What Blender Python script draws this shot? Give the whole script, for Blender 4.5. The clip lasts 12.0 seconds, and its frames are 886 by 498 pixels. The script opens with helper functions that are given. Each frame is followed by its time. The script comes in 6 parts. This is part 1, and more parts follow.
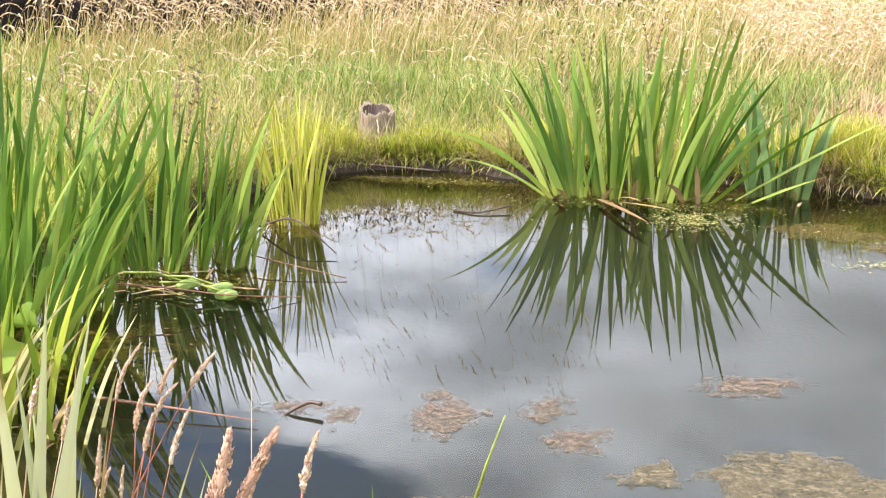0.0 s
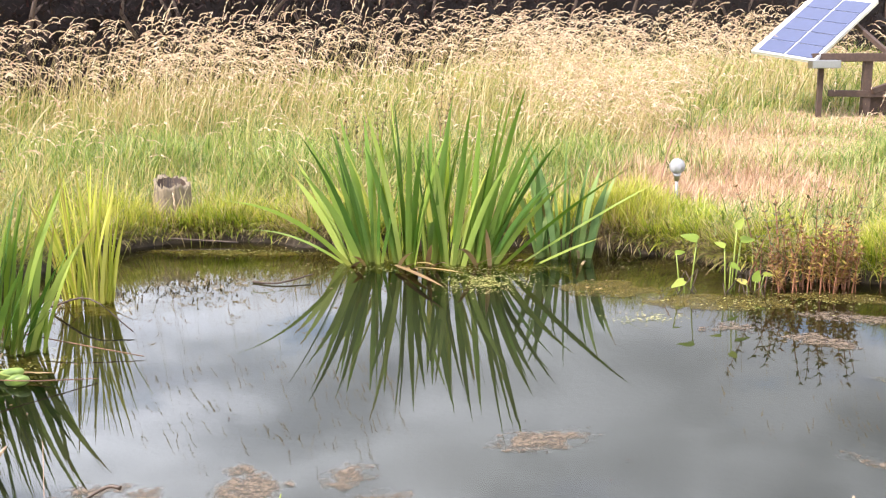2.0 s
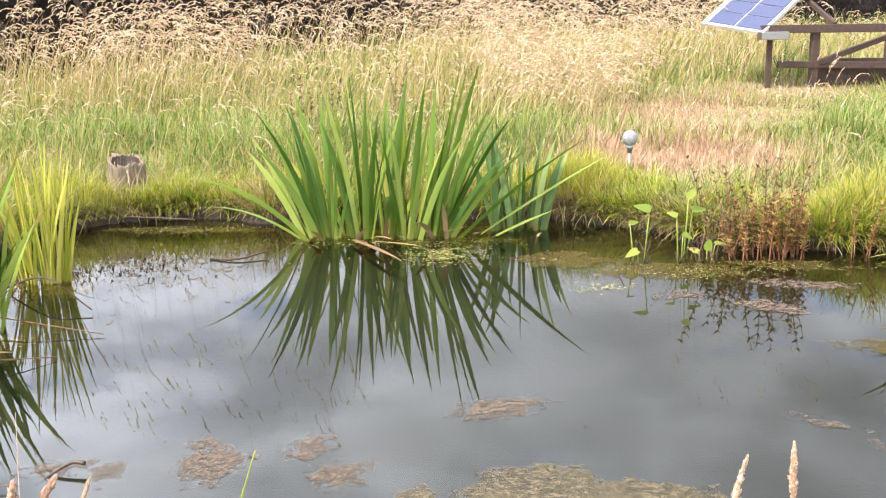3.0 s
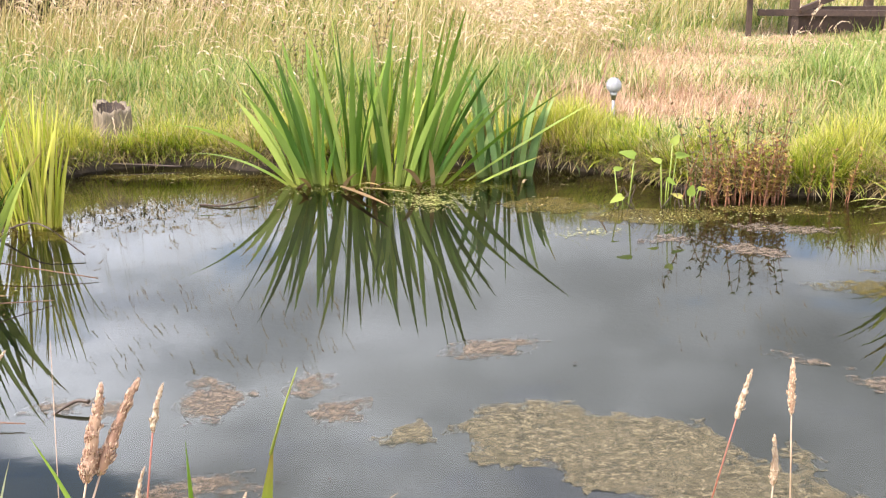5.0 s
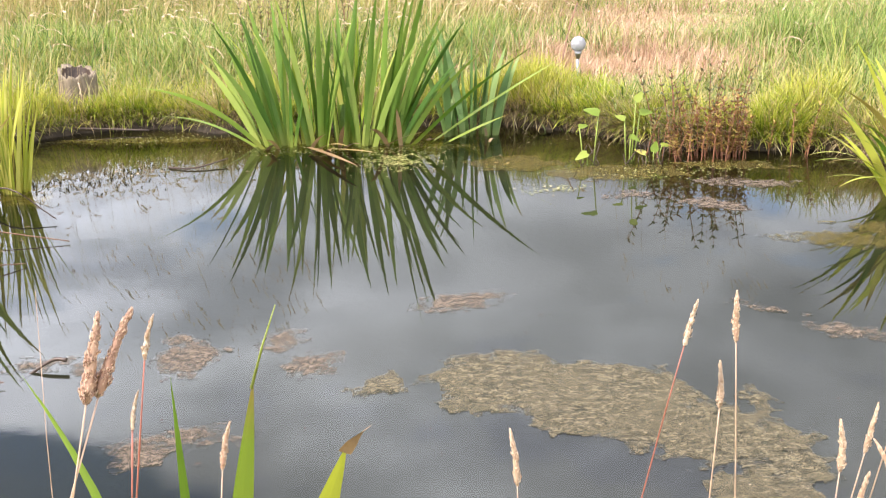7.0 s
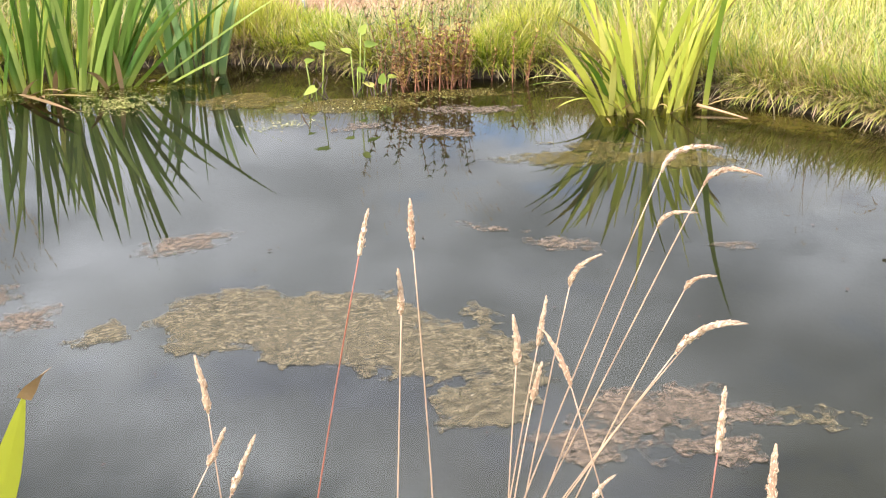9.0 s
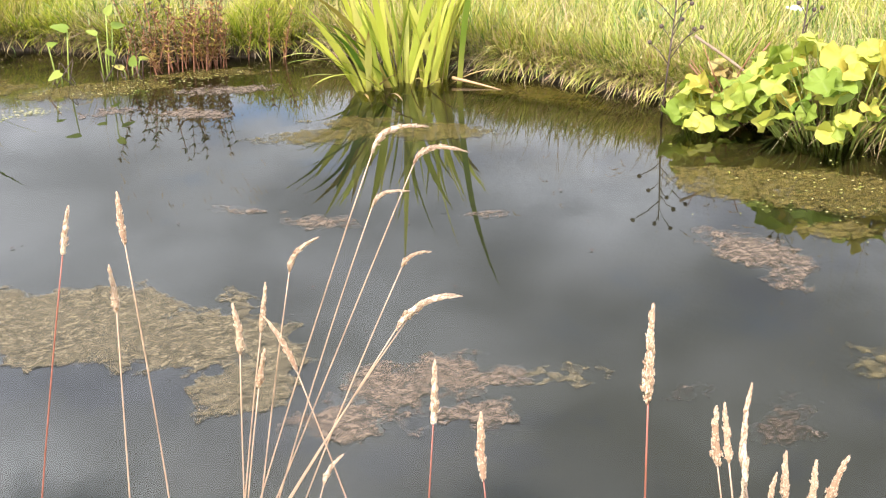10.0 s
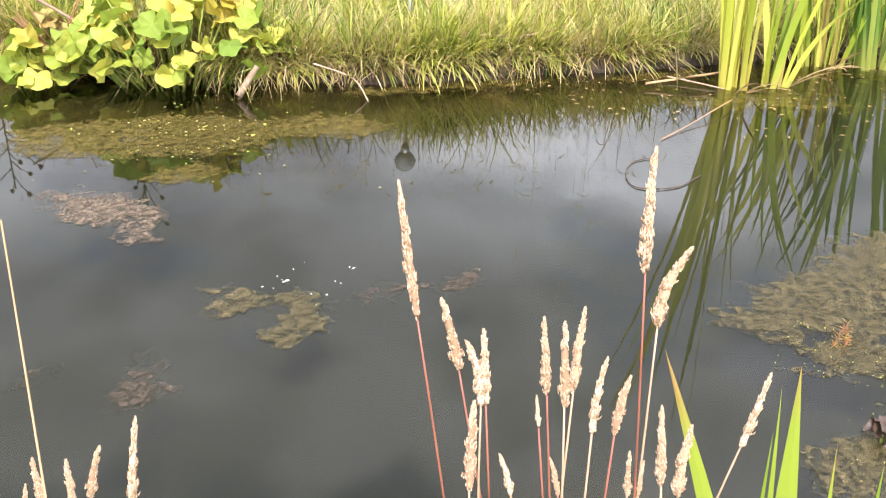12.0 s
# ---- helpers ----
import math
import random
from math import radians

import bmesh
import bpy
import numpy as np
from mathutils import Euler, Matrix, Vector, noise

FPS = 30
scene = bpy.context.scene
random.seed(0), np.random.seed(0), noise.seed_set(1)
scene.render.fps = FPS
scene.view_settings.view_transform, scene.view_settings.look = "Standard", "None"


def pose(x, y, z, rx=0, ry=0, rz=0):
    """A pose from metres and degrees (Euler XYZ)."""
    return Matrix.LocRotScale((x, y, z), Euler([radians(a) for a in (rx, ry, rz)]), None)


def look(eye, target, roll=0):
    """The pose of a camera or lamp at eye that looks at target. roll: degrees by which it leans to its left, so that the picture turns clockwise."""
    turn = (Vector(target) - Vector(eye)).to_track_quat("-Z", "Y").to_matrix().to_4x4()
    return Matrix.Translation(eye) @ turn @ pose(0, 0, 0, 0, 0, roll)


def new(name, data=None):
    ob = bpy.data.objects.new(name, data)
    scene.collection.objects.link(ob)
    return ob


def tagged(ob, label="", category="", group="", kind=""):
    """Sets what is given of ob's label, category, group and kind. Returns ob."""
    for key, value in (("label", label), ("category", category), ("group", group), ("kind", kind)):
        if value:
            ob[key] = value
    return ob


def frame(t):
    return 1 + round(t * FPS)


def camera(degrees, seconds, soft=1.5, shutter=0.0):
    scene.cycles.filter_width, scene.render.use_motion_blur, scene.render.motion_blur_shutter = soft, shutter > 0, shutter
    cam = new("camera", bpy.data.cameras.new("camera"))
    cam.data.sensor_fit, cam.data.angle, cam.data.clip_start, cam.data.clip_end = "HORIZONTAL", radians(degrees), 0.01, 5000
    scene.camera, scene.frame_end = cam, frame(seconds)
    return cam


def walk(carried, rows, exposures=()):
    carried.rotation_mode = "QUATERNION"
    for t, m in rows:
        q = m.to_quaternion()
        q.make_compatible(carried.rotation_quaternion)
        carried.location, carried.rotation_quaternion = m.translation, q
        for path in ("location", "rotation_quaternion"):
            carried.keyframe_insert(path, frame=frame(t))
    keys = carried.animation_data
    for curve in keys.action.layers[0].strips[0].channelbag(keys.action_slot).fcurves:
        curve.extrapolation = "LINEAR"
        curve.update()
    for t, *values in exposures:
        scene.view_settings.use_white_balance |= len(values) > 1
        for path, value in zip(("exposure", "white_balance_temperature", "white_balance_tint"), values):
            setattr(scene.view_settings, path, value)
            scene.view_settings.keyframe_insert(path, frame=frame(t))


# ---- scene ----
cam = camera(44.2, 12.0, soft=1.2)
walk(cam, (
    (0, look((-0.065, 0.151, 1.331), (-0.459, 2.044, 0.821), -0.40)),
    (0.5, look((-0.055, 0.128, 1.348), (-0.355, 2.048, 0.874), -0.20)),
    (1, look((-0.033, 0.098, 1.367), (-0.241, 2.039, 0.931), -0.30)),
    (1.5, look((-0.017, 0.063, 1.388), (-0.132, 2.018, 0.979), -0.30)),
    (2, look((-0.012, 0.043, 1.391), (-0.057, 2.001, 0.989), -0.40)),
    (2.5, look((-0.011, 0.018, 1.397), (-0.007, 1.974, 0.979), -0.60)),
    (3, look((-0.018, -0.011, 1.392), (0.017, 1.938, 0.945), -0.80)),
    (3.5, look((-0.021, -0.044, 1.398), (0.025, 1.896, 0.914), -0.90)),
    (5.5, look((-0.086, -0.109, 1.389), (-0.007, 1.813, 0.841), -0.50)),
    (6, look((-0.087, -0.129, 1.394), (-0.007, 1.789, 0.832), -0.50)),
    (6.5, look((-0.082, -0.132, 1.381), (0.010, 1.782, 0.805), -0.70)),
    (6.7, look((-0.080, -0.149, 1.387), (0.023, 1.761, 0.802), -0.90)),
    (8.3, look((-0.024, -0.234, 1.393), (0.333, 1.613, 0.714), -1.00)),
    (8.5, look((-0.007, -0.217, 1.375), (0.400, 1.617, 0.690), -1.20)),
    (9, look((0.024, -0.193, 1.353), (0.581, 1.592, 0.644), -0.60)),
    (9.5, look((0.053, -0.230, 1.374), (0.774, 1.485, 0.640), -0.20)),
    (10, look((0.103, -0.226, 1.364), (1.015, 1.388, 0.612), 0.30)),
    (10.5, look((0.173, -0.244, 1.358), (1.283, 1.229, 0.586), 0.80)),
    (11, look((0.209, -0.285, 1.369), (1.514, 1.004, 0.572), 1.20)),
    (11.5, look((0.237, -0.313, 1.378), (1.708, 0.766, 0.558), 2.00)),
    (12, look((0.343, -0.293, 1.361), (1.951, 0.567, 0.541), 2.70)),
), ((0.0, 0.80, 6600, 17), (1.3, 0.78, 6600, 17), (3.0, 0.66, 6600, 17), (6.5, 0.66, 6600, 17), (8.5, 0.72, 6600, 17), (12.0, 0.74, 6600, 18)))

# ---- world, sun ----
SUN_DIR = Vector((-0.76, -0.42, 1.05)).normalized()
world = bpy.data.worlds.new("sky")
scene.world = world
world.use_nodes = True


def build_sky():
    nt = world.node_tree
    nt.nodes.clear()
    N, L = nt.nodes.new, nt.links.new
    out, bg = N("ShaderNodeOutputWorld"), N("ShaderNodeBackground")
    bg.inputs["Strength"].default_value = 0.15
    sky = N("ShaderNodeTexSky")
    sky.sky_type = "NISHITA"
    sky.sun_disc = False
    sky.sun_elevation = math.asin(SUN_DIR.z)
    sky.sun_rotation = math.atan2(SUN_DIR.x, SUN_DIR.y)
    tc, sep = N("ShaderNodeTexCoord"), N("ShaderNodeSeparateXYZ")
    L(tc.outputs["Generated"], sep.inputs[0])
    up = N("ShaderNodeMath")
    up.operation = "MAXIMUM"
    up.inputs[1].default_value = 0.0
    L(sep.outputs["Z"], up.inputs[0])
    den = N("ShaderNodeMath")
    den.operation = "ADD"
    den.inputs[1].default_value = 0.22
    L(up.outputs[0], den.inputs[0])
    flat = N("ShaderNodeVectorMath")
    flat.operation = "DIVIDE"
    comb = N("ShaderNodeCombineXYZ")
    for i in range(3):
        L(den.outputs[0], comb.inputs[i])
    L(tc.outputs["Generated"], flat.inputs[0])
    L(comb.outputs[0], flat.inputs[1])

    def cloud(scale, lo, hi, off, detail=6.0, bias=None):
        mp = N("ShaderNodeMapping")
        mp.inputs["Location"].default_value = off
        L(flat.outputs[0], mp.inputs[0])
        n = N("ShaderNodeTexNoise")
        n.inputs["Scale"].default_value = scale
        n.inputs["Detail"].default_value = detail
        n.inputs["Roughness"].default_value = 0.52
        n.inputs["Distortion"].default_value = 0.25
        L(mp.outputs[0], n.inputs["Vector"])
        r = N("ShaderNodeMapRange")
        r.interpolation_type = "SMOOTHSTEP"
        r.inputs["From Min"].default_value, r.inputs["From Max"].default_value = lo, hi
        if bias is None:
            L(n.outputs[0], r.inputs["Value"])
        else:
            less = N("ShaderNodeMath")
            less.operation = "SUBTRACT"
            L(n.outputs[0], less.inputs[0])
            L(bias, less.inputs[1])
            L(less.outputs[0], r.inputs["Value"])
        return r.outputs[0]

    def calc(op, a, b):
        m = N("ShaderNodeMath")
        m.operation = op
        for i, v in enumerate((a, b)):
            if isinstance(v, (int, float)):
                m.inputs[i].default_value = v
            else:
                L(v, m.inputs[i])
        return m.outputs[0]

    # the cover breaks up higher in the sky, lower down to the west
    edge = calc("MINIMUM", calc("ADD", calc("MULTIPLY", sep.outputs["X"], 0.22), 0.50), 0.53)
    thin = N("ShaderNodeMapRange")
    thin.inputs["From Min"].default_value, thin.inputs["From Max"].default_value = -0.05, 0.06
    thin.inputs["To Max"].default_value = 0.13
    L(calc("SUBTRACT", up.outputs[0], edge), thin.inputs["Value"])
    sf, cf = N("ShaderNodeSeparateXYZ"), N("ShaderNodeCombineXYZ")
    L(flat.outputs[0], sf.inputs[0])
    L(sf.outputs["X"], cf.inputs["X"])
    L(sf.outputs["Y"], cf.inputs["Y"])

    def spread(total, spots):
        """Adds soft round areas of the cloud layer to a value."""
        for mx, my, size, amount in spots:
            far = N("ShaderNodeVectorMath")
            far.operation = "DISTANCE"
            far.inputs[1].default_value = (mx, my, 0)
            L(cf.outputs[0], far.inputs[0])
            r = N("ShaderNodeMapRange")
            r.interpolation_type = "SMOOTHSTEP"
            r.inputs["From Max"].default_value = size
            r.inputs["To Min"].default_value, r.inputs["To Max"].default_value = amount, 0.0
            L(far.outputs["Value"], r.inputs["Value"])
            total = calc("ADD", r.outputs[0], total)
        return total

    # gaps of blue, then heavier and thinner masses of cloud
    gaps, mass = spread(0.0, CLOUD_GAPS), spread(1.0, CLOUD_MASSES)
    cover = cloud(1.9, CLOUD_LO, CLOUD_HI, CLOUD_OFF, 8.0, calc("ADD", thin.outputs[0], gaps))
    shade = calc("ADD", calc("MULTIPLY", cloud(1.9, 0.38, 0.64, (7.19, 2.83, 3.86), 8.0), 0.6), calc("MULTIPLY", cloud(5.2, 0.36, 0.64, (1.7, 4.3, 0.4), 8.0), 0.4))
    grey = N("ShaderNodeMixRGB")
    grey.inputs[1].default_value = CLOUD_DARK
    grey.inputs[2].default_value = CLOUD_LIGHT
    L(shade, grey.inputs[0])
    # clouds stand brighter towards the sun
    dot = N("ShaderNodeVectorMath")
    dot.operation = "DOT_PRODUCT"
    dot.inputs[1].default_value = SUN_DIR
    L(tc.outputs["Generated"], dot.inputs[0])
    gain = N("ShaderNodeMapRange")
    gain.inputs["From Min"].default_value, gain.inputs["From Max"].default_value = -0.22, 0.22
    gain.inputs["To Min"].default_value, gain.inputs["To Max"].default_value = 0.72, 1.6
    L(dot.outputs["Value"], gain.inputs["Value"])
    lit = N("ShaderNodeVectorMath")
    lit.operation = "SCALE"
    L(grey.outputs[0], lit.inputs[0])
    L(calc("MULTIPLY", gain.outputs[0], mass), lit.inputs["Scale"])
    mix = N("ShaderNodeMixRGB")
    L(cover, mix.inputs[0])
    clear = N("ShaderNodeVectorMath")
    clear.operation = "SCALE"
    clear.inputs["Scale"].default_value = 1.6
    L(sky.outputs[0], clear.inputs[0])
    L(clear.outputs[0], mix.inputs[1])
    L(lit.outputs[0], mix.inputs[2])
    L(mix.outputs[0], bg.inputs["Color"])
    L(bg.outputs[0], out.inputs["Surface"])


CLOUD_LO, CLOUD_HI, CLOUD_OFF = 0.30, 0.43, (3.986, 2.046, -0.013)
CLOUD_DARK, CLOUD_LIGHT = (5.1, 5.45, 6.15, 1.0), (12.8, 13.3, 14.2, 1.0)
CLOUD_GAPS = ((-0.56, 1.12, 0.42, 0.52), (0.25, 0.98, 0.30, 0.07))
CLOUD_MASSES = ((0.38, 1.80, 0.50, -0.40), (0.10, 1.24, 0.36, 0.55), (0.52, 1.22, 0.34, 0.20), (1.55, 0.65, 0.42, 0.60), (-0.50, 1.60, 0.42, 0.25), (0.0, 1.50, 0.20, -0.22), (1.1, 1.4, 0.32, 0.35), (-0.10, 1.88, 0.40, -0.25))
build_sky()

sun_data = bpy.data.lights.new("sun", "SUN")
sun_data.energy, sun_data.angle, sun_data.color = 4.6, radians(0.53), (1.0, 0.95, 0.87)
sun = new("sun", sun_data)
sun.matrix_world = look(SUN_DIR * 50, (0, 0, 0))


# ---- materials ----
def nodes_of(name):
    m = bpy.data.materials.new(name)
    m.use_nodes = True
    nt = m.node_tree
    bsdf = next(n for n in nt.nodes if n.type == "BSDF_PRINCIPLED")
    out = next(n for n in nt.nodes if n.type == "OUTPUT_MATERIAL")
    return m, nt, bsdf, out


def tex(nt, scale, detail=4.0, space="Object", stretch=(1, 1, 1), rough=0.6, distort=0.0):
    tc = nt.nodes.new("ShaderNodeTexCoord")
    mp = nt.nodes.new("ShaderNodeMapping")
    mp.inputs["Scale"].default_value = stretch
    n = nt.nodes.new("ShaderNodeTexNoise")
    n.inputs["Scale"].default_value, n.inputs["Detail"].default_value = scale, detail
    n.inputs["Roughness"].default_value, n.inputs["Distortion"].default_value = rough, distort
    if space == "World":
        g = nt.nodes.new("ShaderNodeNewGeometry")
        nt.links.new(g.outputs["Position"], mp.inputs[0])
    else:
        nt.links.new(tc.outputs[space], mp.inputs[0])
    nt.links.new(mp.outputs[0], n.inputs["Vector"])
    return n.outputs[0]


def ramp(nt, fac, *stops):
    r = nt.nodes.new("ShaderNodeValToRGB")
    e = r.color_ramp.elements
    while len(e) < len(stops):
        e.new(0.5)
    for el, (p, c) in zip(e, stops):
        el.position, el.color = p, (*c, 1)
    nt.links.new(fac, r.inputs[0])
    return r.outputs[0]


def mixc(nt, fac, a, b, mode="MIX"):
    m = nt.nodes.new("ShaderNodeMixRGB")
    m.blend_type = mode
    for i, v in enumerate((fac, a, b)):
        if isinstance(v, (int, float)):
            m.inputs[i].default_value = v
        elif isinstance(v, tuple):
            m.inputs[i].default_value = (*v, 1)
        else:
            nt.links.new(v, m.inputs[i])
    return m.outputs[0]


def math_node(nt, op, a, b=0.0, clamp=False):
    m = nt.nodes.new("ShaderNodeMath")
    m.operation, m.use_clamp = op, clamp
    for i, v in enumerate((a, b)):
        if isinstance(v, (int, float)):
            m.inputs[i].default_value = v
        else:
            nt.links.new(v, m.inputs[i])
    return m.outputs[0]


def bump(nt, bsdf, height, strength=0.3, dist=0.005):
    b = nt.nodes.new("ShaderNodeBump")
    b.inputs["Strength"].default_value, b.inputs["Distance"].default_value = strength, dist
    nt.links.new(height, b.inputs["Height"])
    nt.links.new(b.outputs[0], bsdf.inputs["Normal"])


def plain(name, colour, rough=0.6, metal=0.0, var=0.25, scale=40.0, bumpy=0.2, stretch=(1, 1, 1)):
    m, nt, bsdf, out = nodes_of(name)
    n = tex(nt, scale, 5, stretch=stretch)
    n2 = tex(nt, scale * 0.13, 3)
    lo = tuple(c * (1 - var) for c in colour)
    hi = tuple(min(1, c * (1 + var)) for c in colour)
    c = ramp(nt, n, (0.3, lo), (0.7, hi))
    c = mixc(nt, math_node(nt, "MULTIPLY", n2, 0.5), c, tuple(c_ * 0.75 for c_ in colour))
    nt.links.new(c, bsdf.inputs["Base Color"])
    bsdf.inputs["Roughness"].default_value, bsdf.inputs["Metallic"].default_value = rough, metal
    if bumpy:
        bump(nt, bsdf, n, bumpy)
    return m


def foliage(name, dark, mid, light, dry=(0.42, 0.30, 0.10), dry_amount=0.12, island=False, through_=0.45, rough=0.42, base=None, patch=None):
    """Leaf: colour by leaf or by blade, paler foot, withered tip, light shining through."""
    m, nt, bsdf, out = nodes_of(name)
    if island:
        rnd = nt.nodes.new("ShaderNodeNewGeometry").outputs["Random Per Island"]
    else:
        rnd = nt.nodes.new("ShaderNodeObjectInfo").outputs["Random"]
    c = ramp(nt, rnd, (0.0, dark), (0.5, mid), (1.0, light))
    if patch:
        big = tex(nt, patch[1], 3, "World")
        c = mixc(nt, ramp(nt, big, (0.49, (0, 0, 0)), (0.66, (1, 1, 1))), c, patch[0], "MIX")
        c = mixc(nt, 0.45, c, ramp(nt, rnd, (0.0, dark), (0.5, mid), (1.0, light)))
    if not island:
        streak = tex(nt, 60, 3, "UV", (12, 0.35, 1))
        c = mixc(nt, math_node(nt, "MULTIPLY", streak, 0.45), c, tuple(v * 0.55 for v in mid))
    uv = nt.nodes.new("ShaderNodeUVMap")
    sp = nt.nodes.new("ShaderNodeSeparateXYZ")
    nt.links.new(uv.outputs[0], sp.inputs[0])
    v = sp.outputs["Y"]
    if base:
        c = mixc(nt, ramp(nt, v, (0.0, (0.9, 0.9, 0.9)), (0.22, (0, 0, 0))), c, base)
    wob = math_node(nt, "ADD", v, math_node(nt, "MULTIPLY", math_node(nt, "SUBTRACT", rnd, 0.85), 0.5))
    tip = ramp(nt, wob, (0.86, (0, 0, 0)), (0.98, (1, 1, 1)))
    c = mixc(nt, tip, c, dry)
    rnd2 = math_node(nt, "FRACT", math_node(nt, "MULTIPLY", rnd, 7.31))
    old = math_node(nt, "LESS_THAN", rnd2, dry_amount)
    c = mixc(nt, math_node(nt, "MULTIPLY", old, 0.75), c, dry)
    nt.links.new(c, bsdf.inputs["Base Color"])
    bsdf.inputs["Roughness"].default_value = rough
    bsdf.inputs["Specular IOR Level"].default_value = 0.35
    tr = nt.nodes.new("ShaderNodeBsdfTranslucent")
    nt.links.new(mixc(nt, 0.35, c, (0.75, 0.85, 0.12), "MULTIPLY"), tr.inputs["Color"])
    ms = nt.nodes.new("ShaderNodeMixShader")
    ms.inputs[0].default_value = through_
    nt.links.new(bsdf.outputs[0], ms.inputs[1])
    nt.links.new(tr.outputs[0], ms.inputs[2])
    nt.links.new(ms.outputs[0], out.inputs["Surface"])
    return m


IRIS = foliage("iris_leaf", (0.075, 0.185, 0.028), (0.23, 0.385, 0.055), (0.54, 0.62, 0.15), dry_amount=0.0, through_=0.5, rough=0.42, base=(0.44, 0.46, 0.10))
IRIS_BLUE = foliage("iris_leaf_bluish", (0.13, 0.25, 0.07), (0.29, 0.44, 0.14), (0.52, 0.63, 0.27), dry_amount=0.01, through_=0.5, base=(0.36, 0.39, 0.11))
REED_YELLOW = foliage("yellow_green_leaf", (0.22, 0.36, 0.04), (0.50, 0.58, 0.07), (0.82, 0.78, 0.22), dry_amount=0.10, base=(0.58, 0.52, 0.12))
PALE_REED = foliage("pale_reed_leaf", (0.42, 0.40, 0.12), (0.62, 0.58, 0.26), (0.80, 0.74, 0.44), dry=(0.5, 0.34, 0.16), dry_amount=0.2, base=(0.55, 0.46, 0.2))
REED_BRIGHT = foliage("bright_reed_leaf", (0.36, 0.46, 0.05), (0.62, 0.64, 0.09), (0.86, 0.80, 0.24), dry_amount=0.10, base=(0.62, 0.54, 0.12))
DEAD = foliage("withered_leaf", (0.28, 0.17, 0.08), (0.42, 0.28, 0.14), (0.60, 0.46, 0.26), dry_amount=0.3, through_=0.2)
WITHERED = foliage("russet_leaf", (0.16, 0.10, 0.04), (0.34, 0.25, 0.08), (0.55, 0.48, 0.14), dry=(0.30, 0.17, 0.07), dry_amount=0.25, through_=0.3)
FIELD = foliage("meadow_blades", (0.04, 0.09, 0.016), (0.19, 0.255, 0.048), (0.45, 0.44, 0.125), dry=(0.58, 0.44, 0.21), dry_amount=0.2, island=True, through_=0.38, patch=((0.40, 0.33, 0.13), 0.9))
BANK = foliage("bank_blades", (0.11, 0.18, 0.02), (0.34, 0.40, 0.04), (0.62, 0.60, 0.11), dry=(0.55, 0.42, 0.16), dry_amount=0.10, island=True, through_=0.45, patch=((0.20, 0.27, 0.03), 1.6))
BANK_R = foliage("bank_blades_pale", (0.08, 0.13, 0.020), (0.36, 0.41, 0.06), (0.78, 0.73, 0.23), dry=(0.62, 0.48, 0.24), dry_amount=0.2, island=True, through_=0.45, patch=((0.46, 0.41, 0.11), 1.1))
LUSH = foliage("lush_blades", (0.06, 0.12, 0.022), (0.20, 0.29, 0.055), (0.42, 0.48, 0.14), dry=(0.58, 0.46, 0.22), dry_amount=0.12, island=True, through_=0.4)
TUSSOCK = foliage("tussock_blades", (0.20, 0.25, 0.025), (0.44, 0.45, 0.06), (0.68, 0.62, 0.15), dry=(0.55, 0.42, 0.16), dry_amount=0.08, island=True, through_=0.45)
DUCKWEED = foliage("duckweed_leaflet", (0.15, 0.17, 0.03), (0.28, 0.29, 0.07), (0.46, 0.44, 0.17), dry=(0.5, 0.42, 0.2), dry_amount=0.15, island=True, through_=0.1)
BROAD_PALE = foliage("pale_broad_leaf", (0.17, 0.26, 0.03), (0.27, 0.36, 0.055), (0.42, 0.47, 0.09), dry=(0.6, 0.5, 0.14), dry_amount=0.05, through_=0.45)
ROOTS = foliage("brown_bank_straw", (0.06, 0.042, 0.02), (0.14, 0.10, 0.045), (0.30, 0.23, 0.11), dry=(0.10, 0.06, 0.03), dry_amount=0.3, island=True, through_=0.15)
STRAW = foliage("straw_blades", (0.30, 0.22, 0.095), (0.48, 0.37, 0.175), (0.68, 0.58, 0.34), dry=(0.42, 0.29, 0.17), dry_amount=0.2, island=True, through_=0.35)
HAY = foliage("hay_blades", (0.32, 0.18, 0.115), (0.52, 0.335, 0.22), (0.72, 0.53, 0.36), dry=(0.36, 0.21, 0.14), dry_amount=0.2, island=True, through_=0.2)
MARIGOLD = foliage("round_leaf", (0.16, 0.28, 0.04), (0.39, 0.46, 0.07), (0.68, 0.63, 0.14), dry=(0.58, 0.44, 0.08), dry_amount=0.10, through_=0.4, rough=0.55)
# hedge leaves coloured nearly black, the hedge's shade included
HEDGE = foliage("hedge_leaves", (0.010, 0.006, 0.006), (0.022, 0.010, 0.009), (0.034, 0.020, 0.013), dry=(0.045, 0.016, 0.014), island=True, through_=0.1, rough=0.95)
WEED = foliage("weed_leaves", (0.06, 0.08, 0.025), (0.13, 0.13, 0.04), (0.24, 0.22, 0.07), dry=(0.22, 0.10, 0.05), dry_amount=0.25, island=True, through_=0.3)
RUSSET = foliage("russet_stem", (0.15, 0.075, 0.028), (0.31, 0.165, 0.05), (0.42, 0.34, 0.085), dry=(0.22, 0.085, 0.04), island=True, through_=0.3)
SEED = foliage("seed_head", (0.40, 0.26, 0.16), (0.62, 0.46, 0.31), (0.84, 0.72, 0.54), dry=(0.46, 0.26, 0.17), dry_amount=0.2, island=True, through_=0.25, rough=0.7)
SEED_FIELD = foliage("meadow_seed_head", (0.46, 0.33, 0.22), (0.64, 0.50, 0.34), (0.84, 0.73, 0.54), dry=(0.52, 0.33, 0.25), dry_amount=0.28, island=True, through_=0.3, rough=0.7)
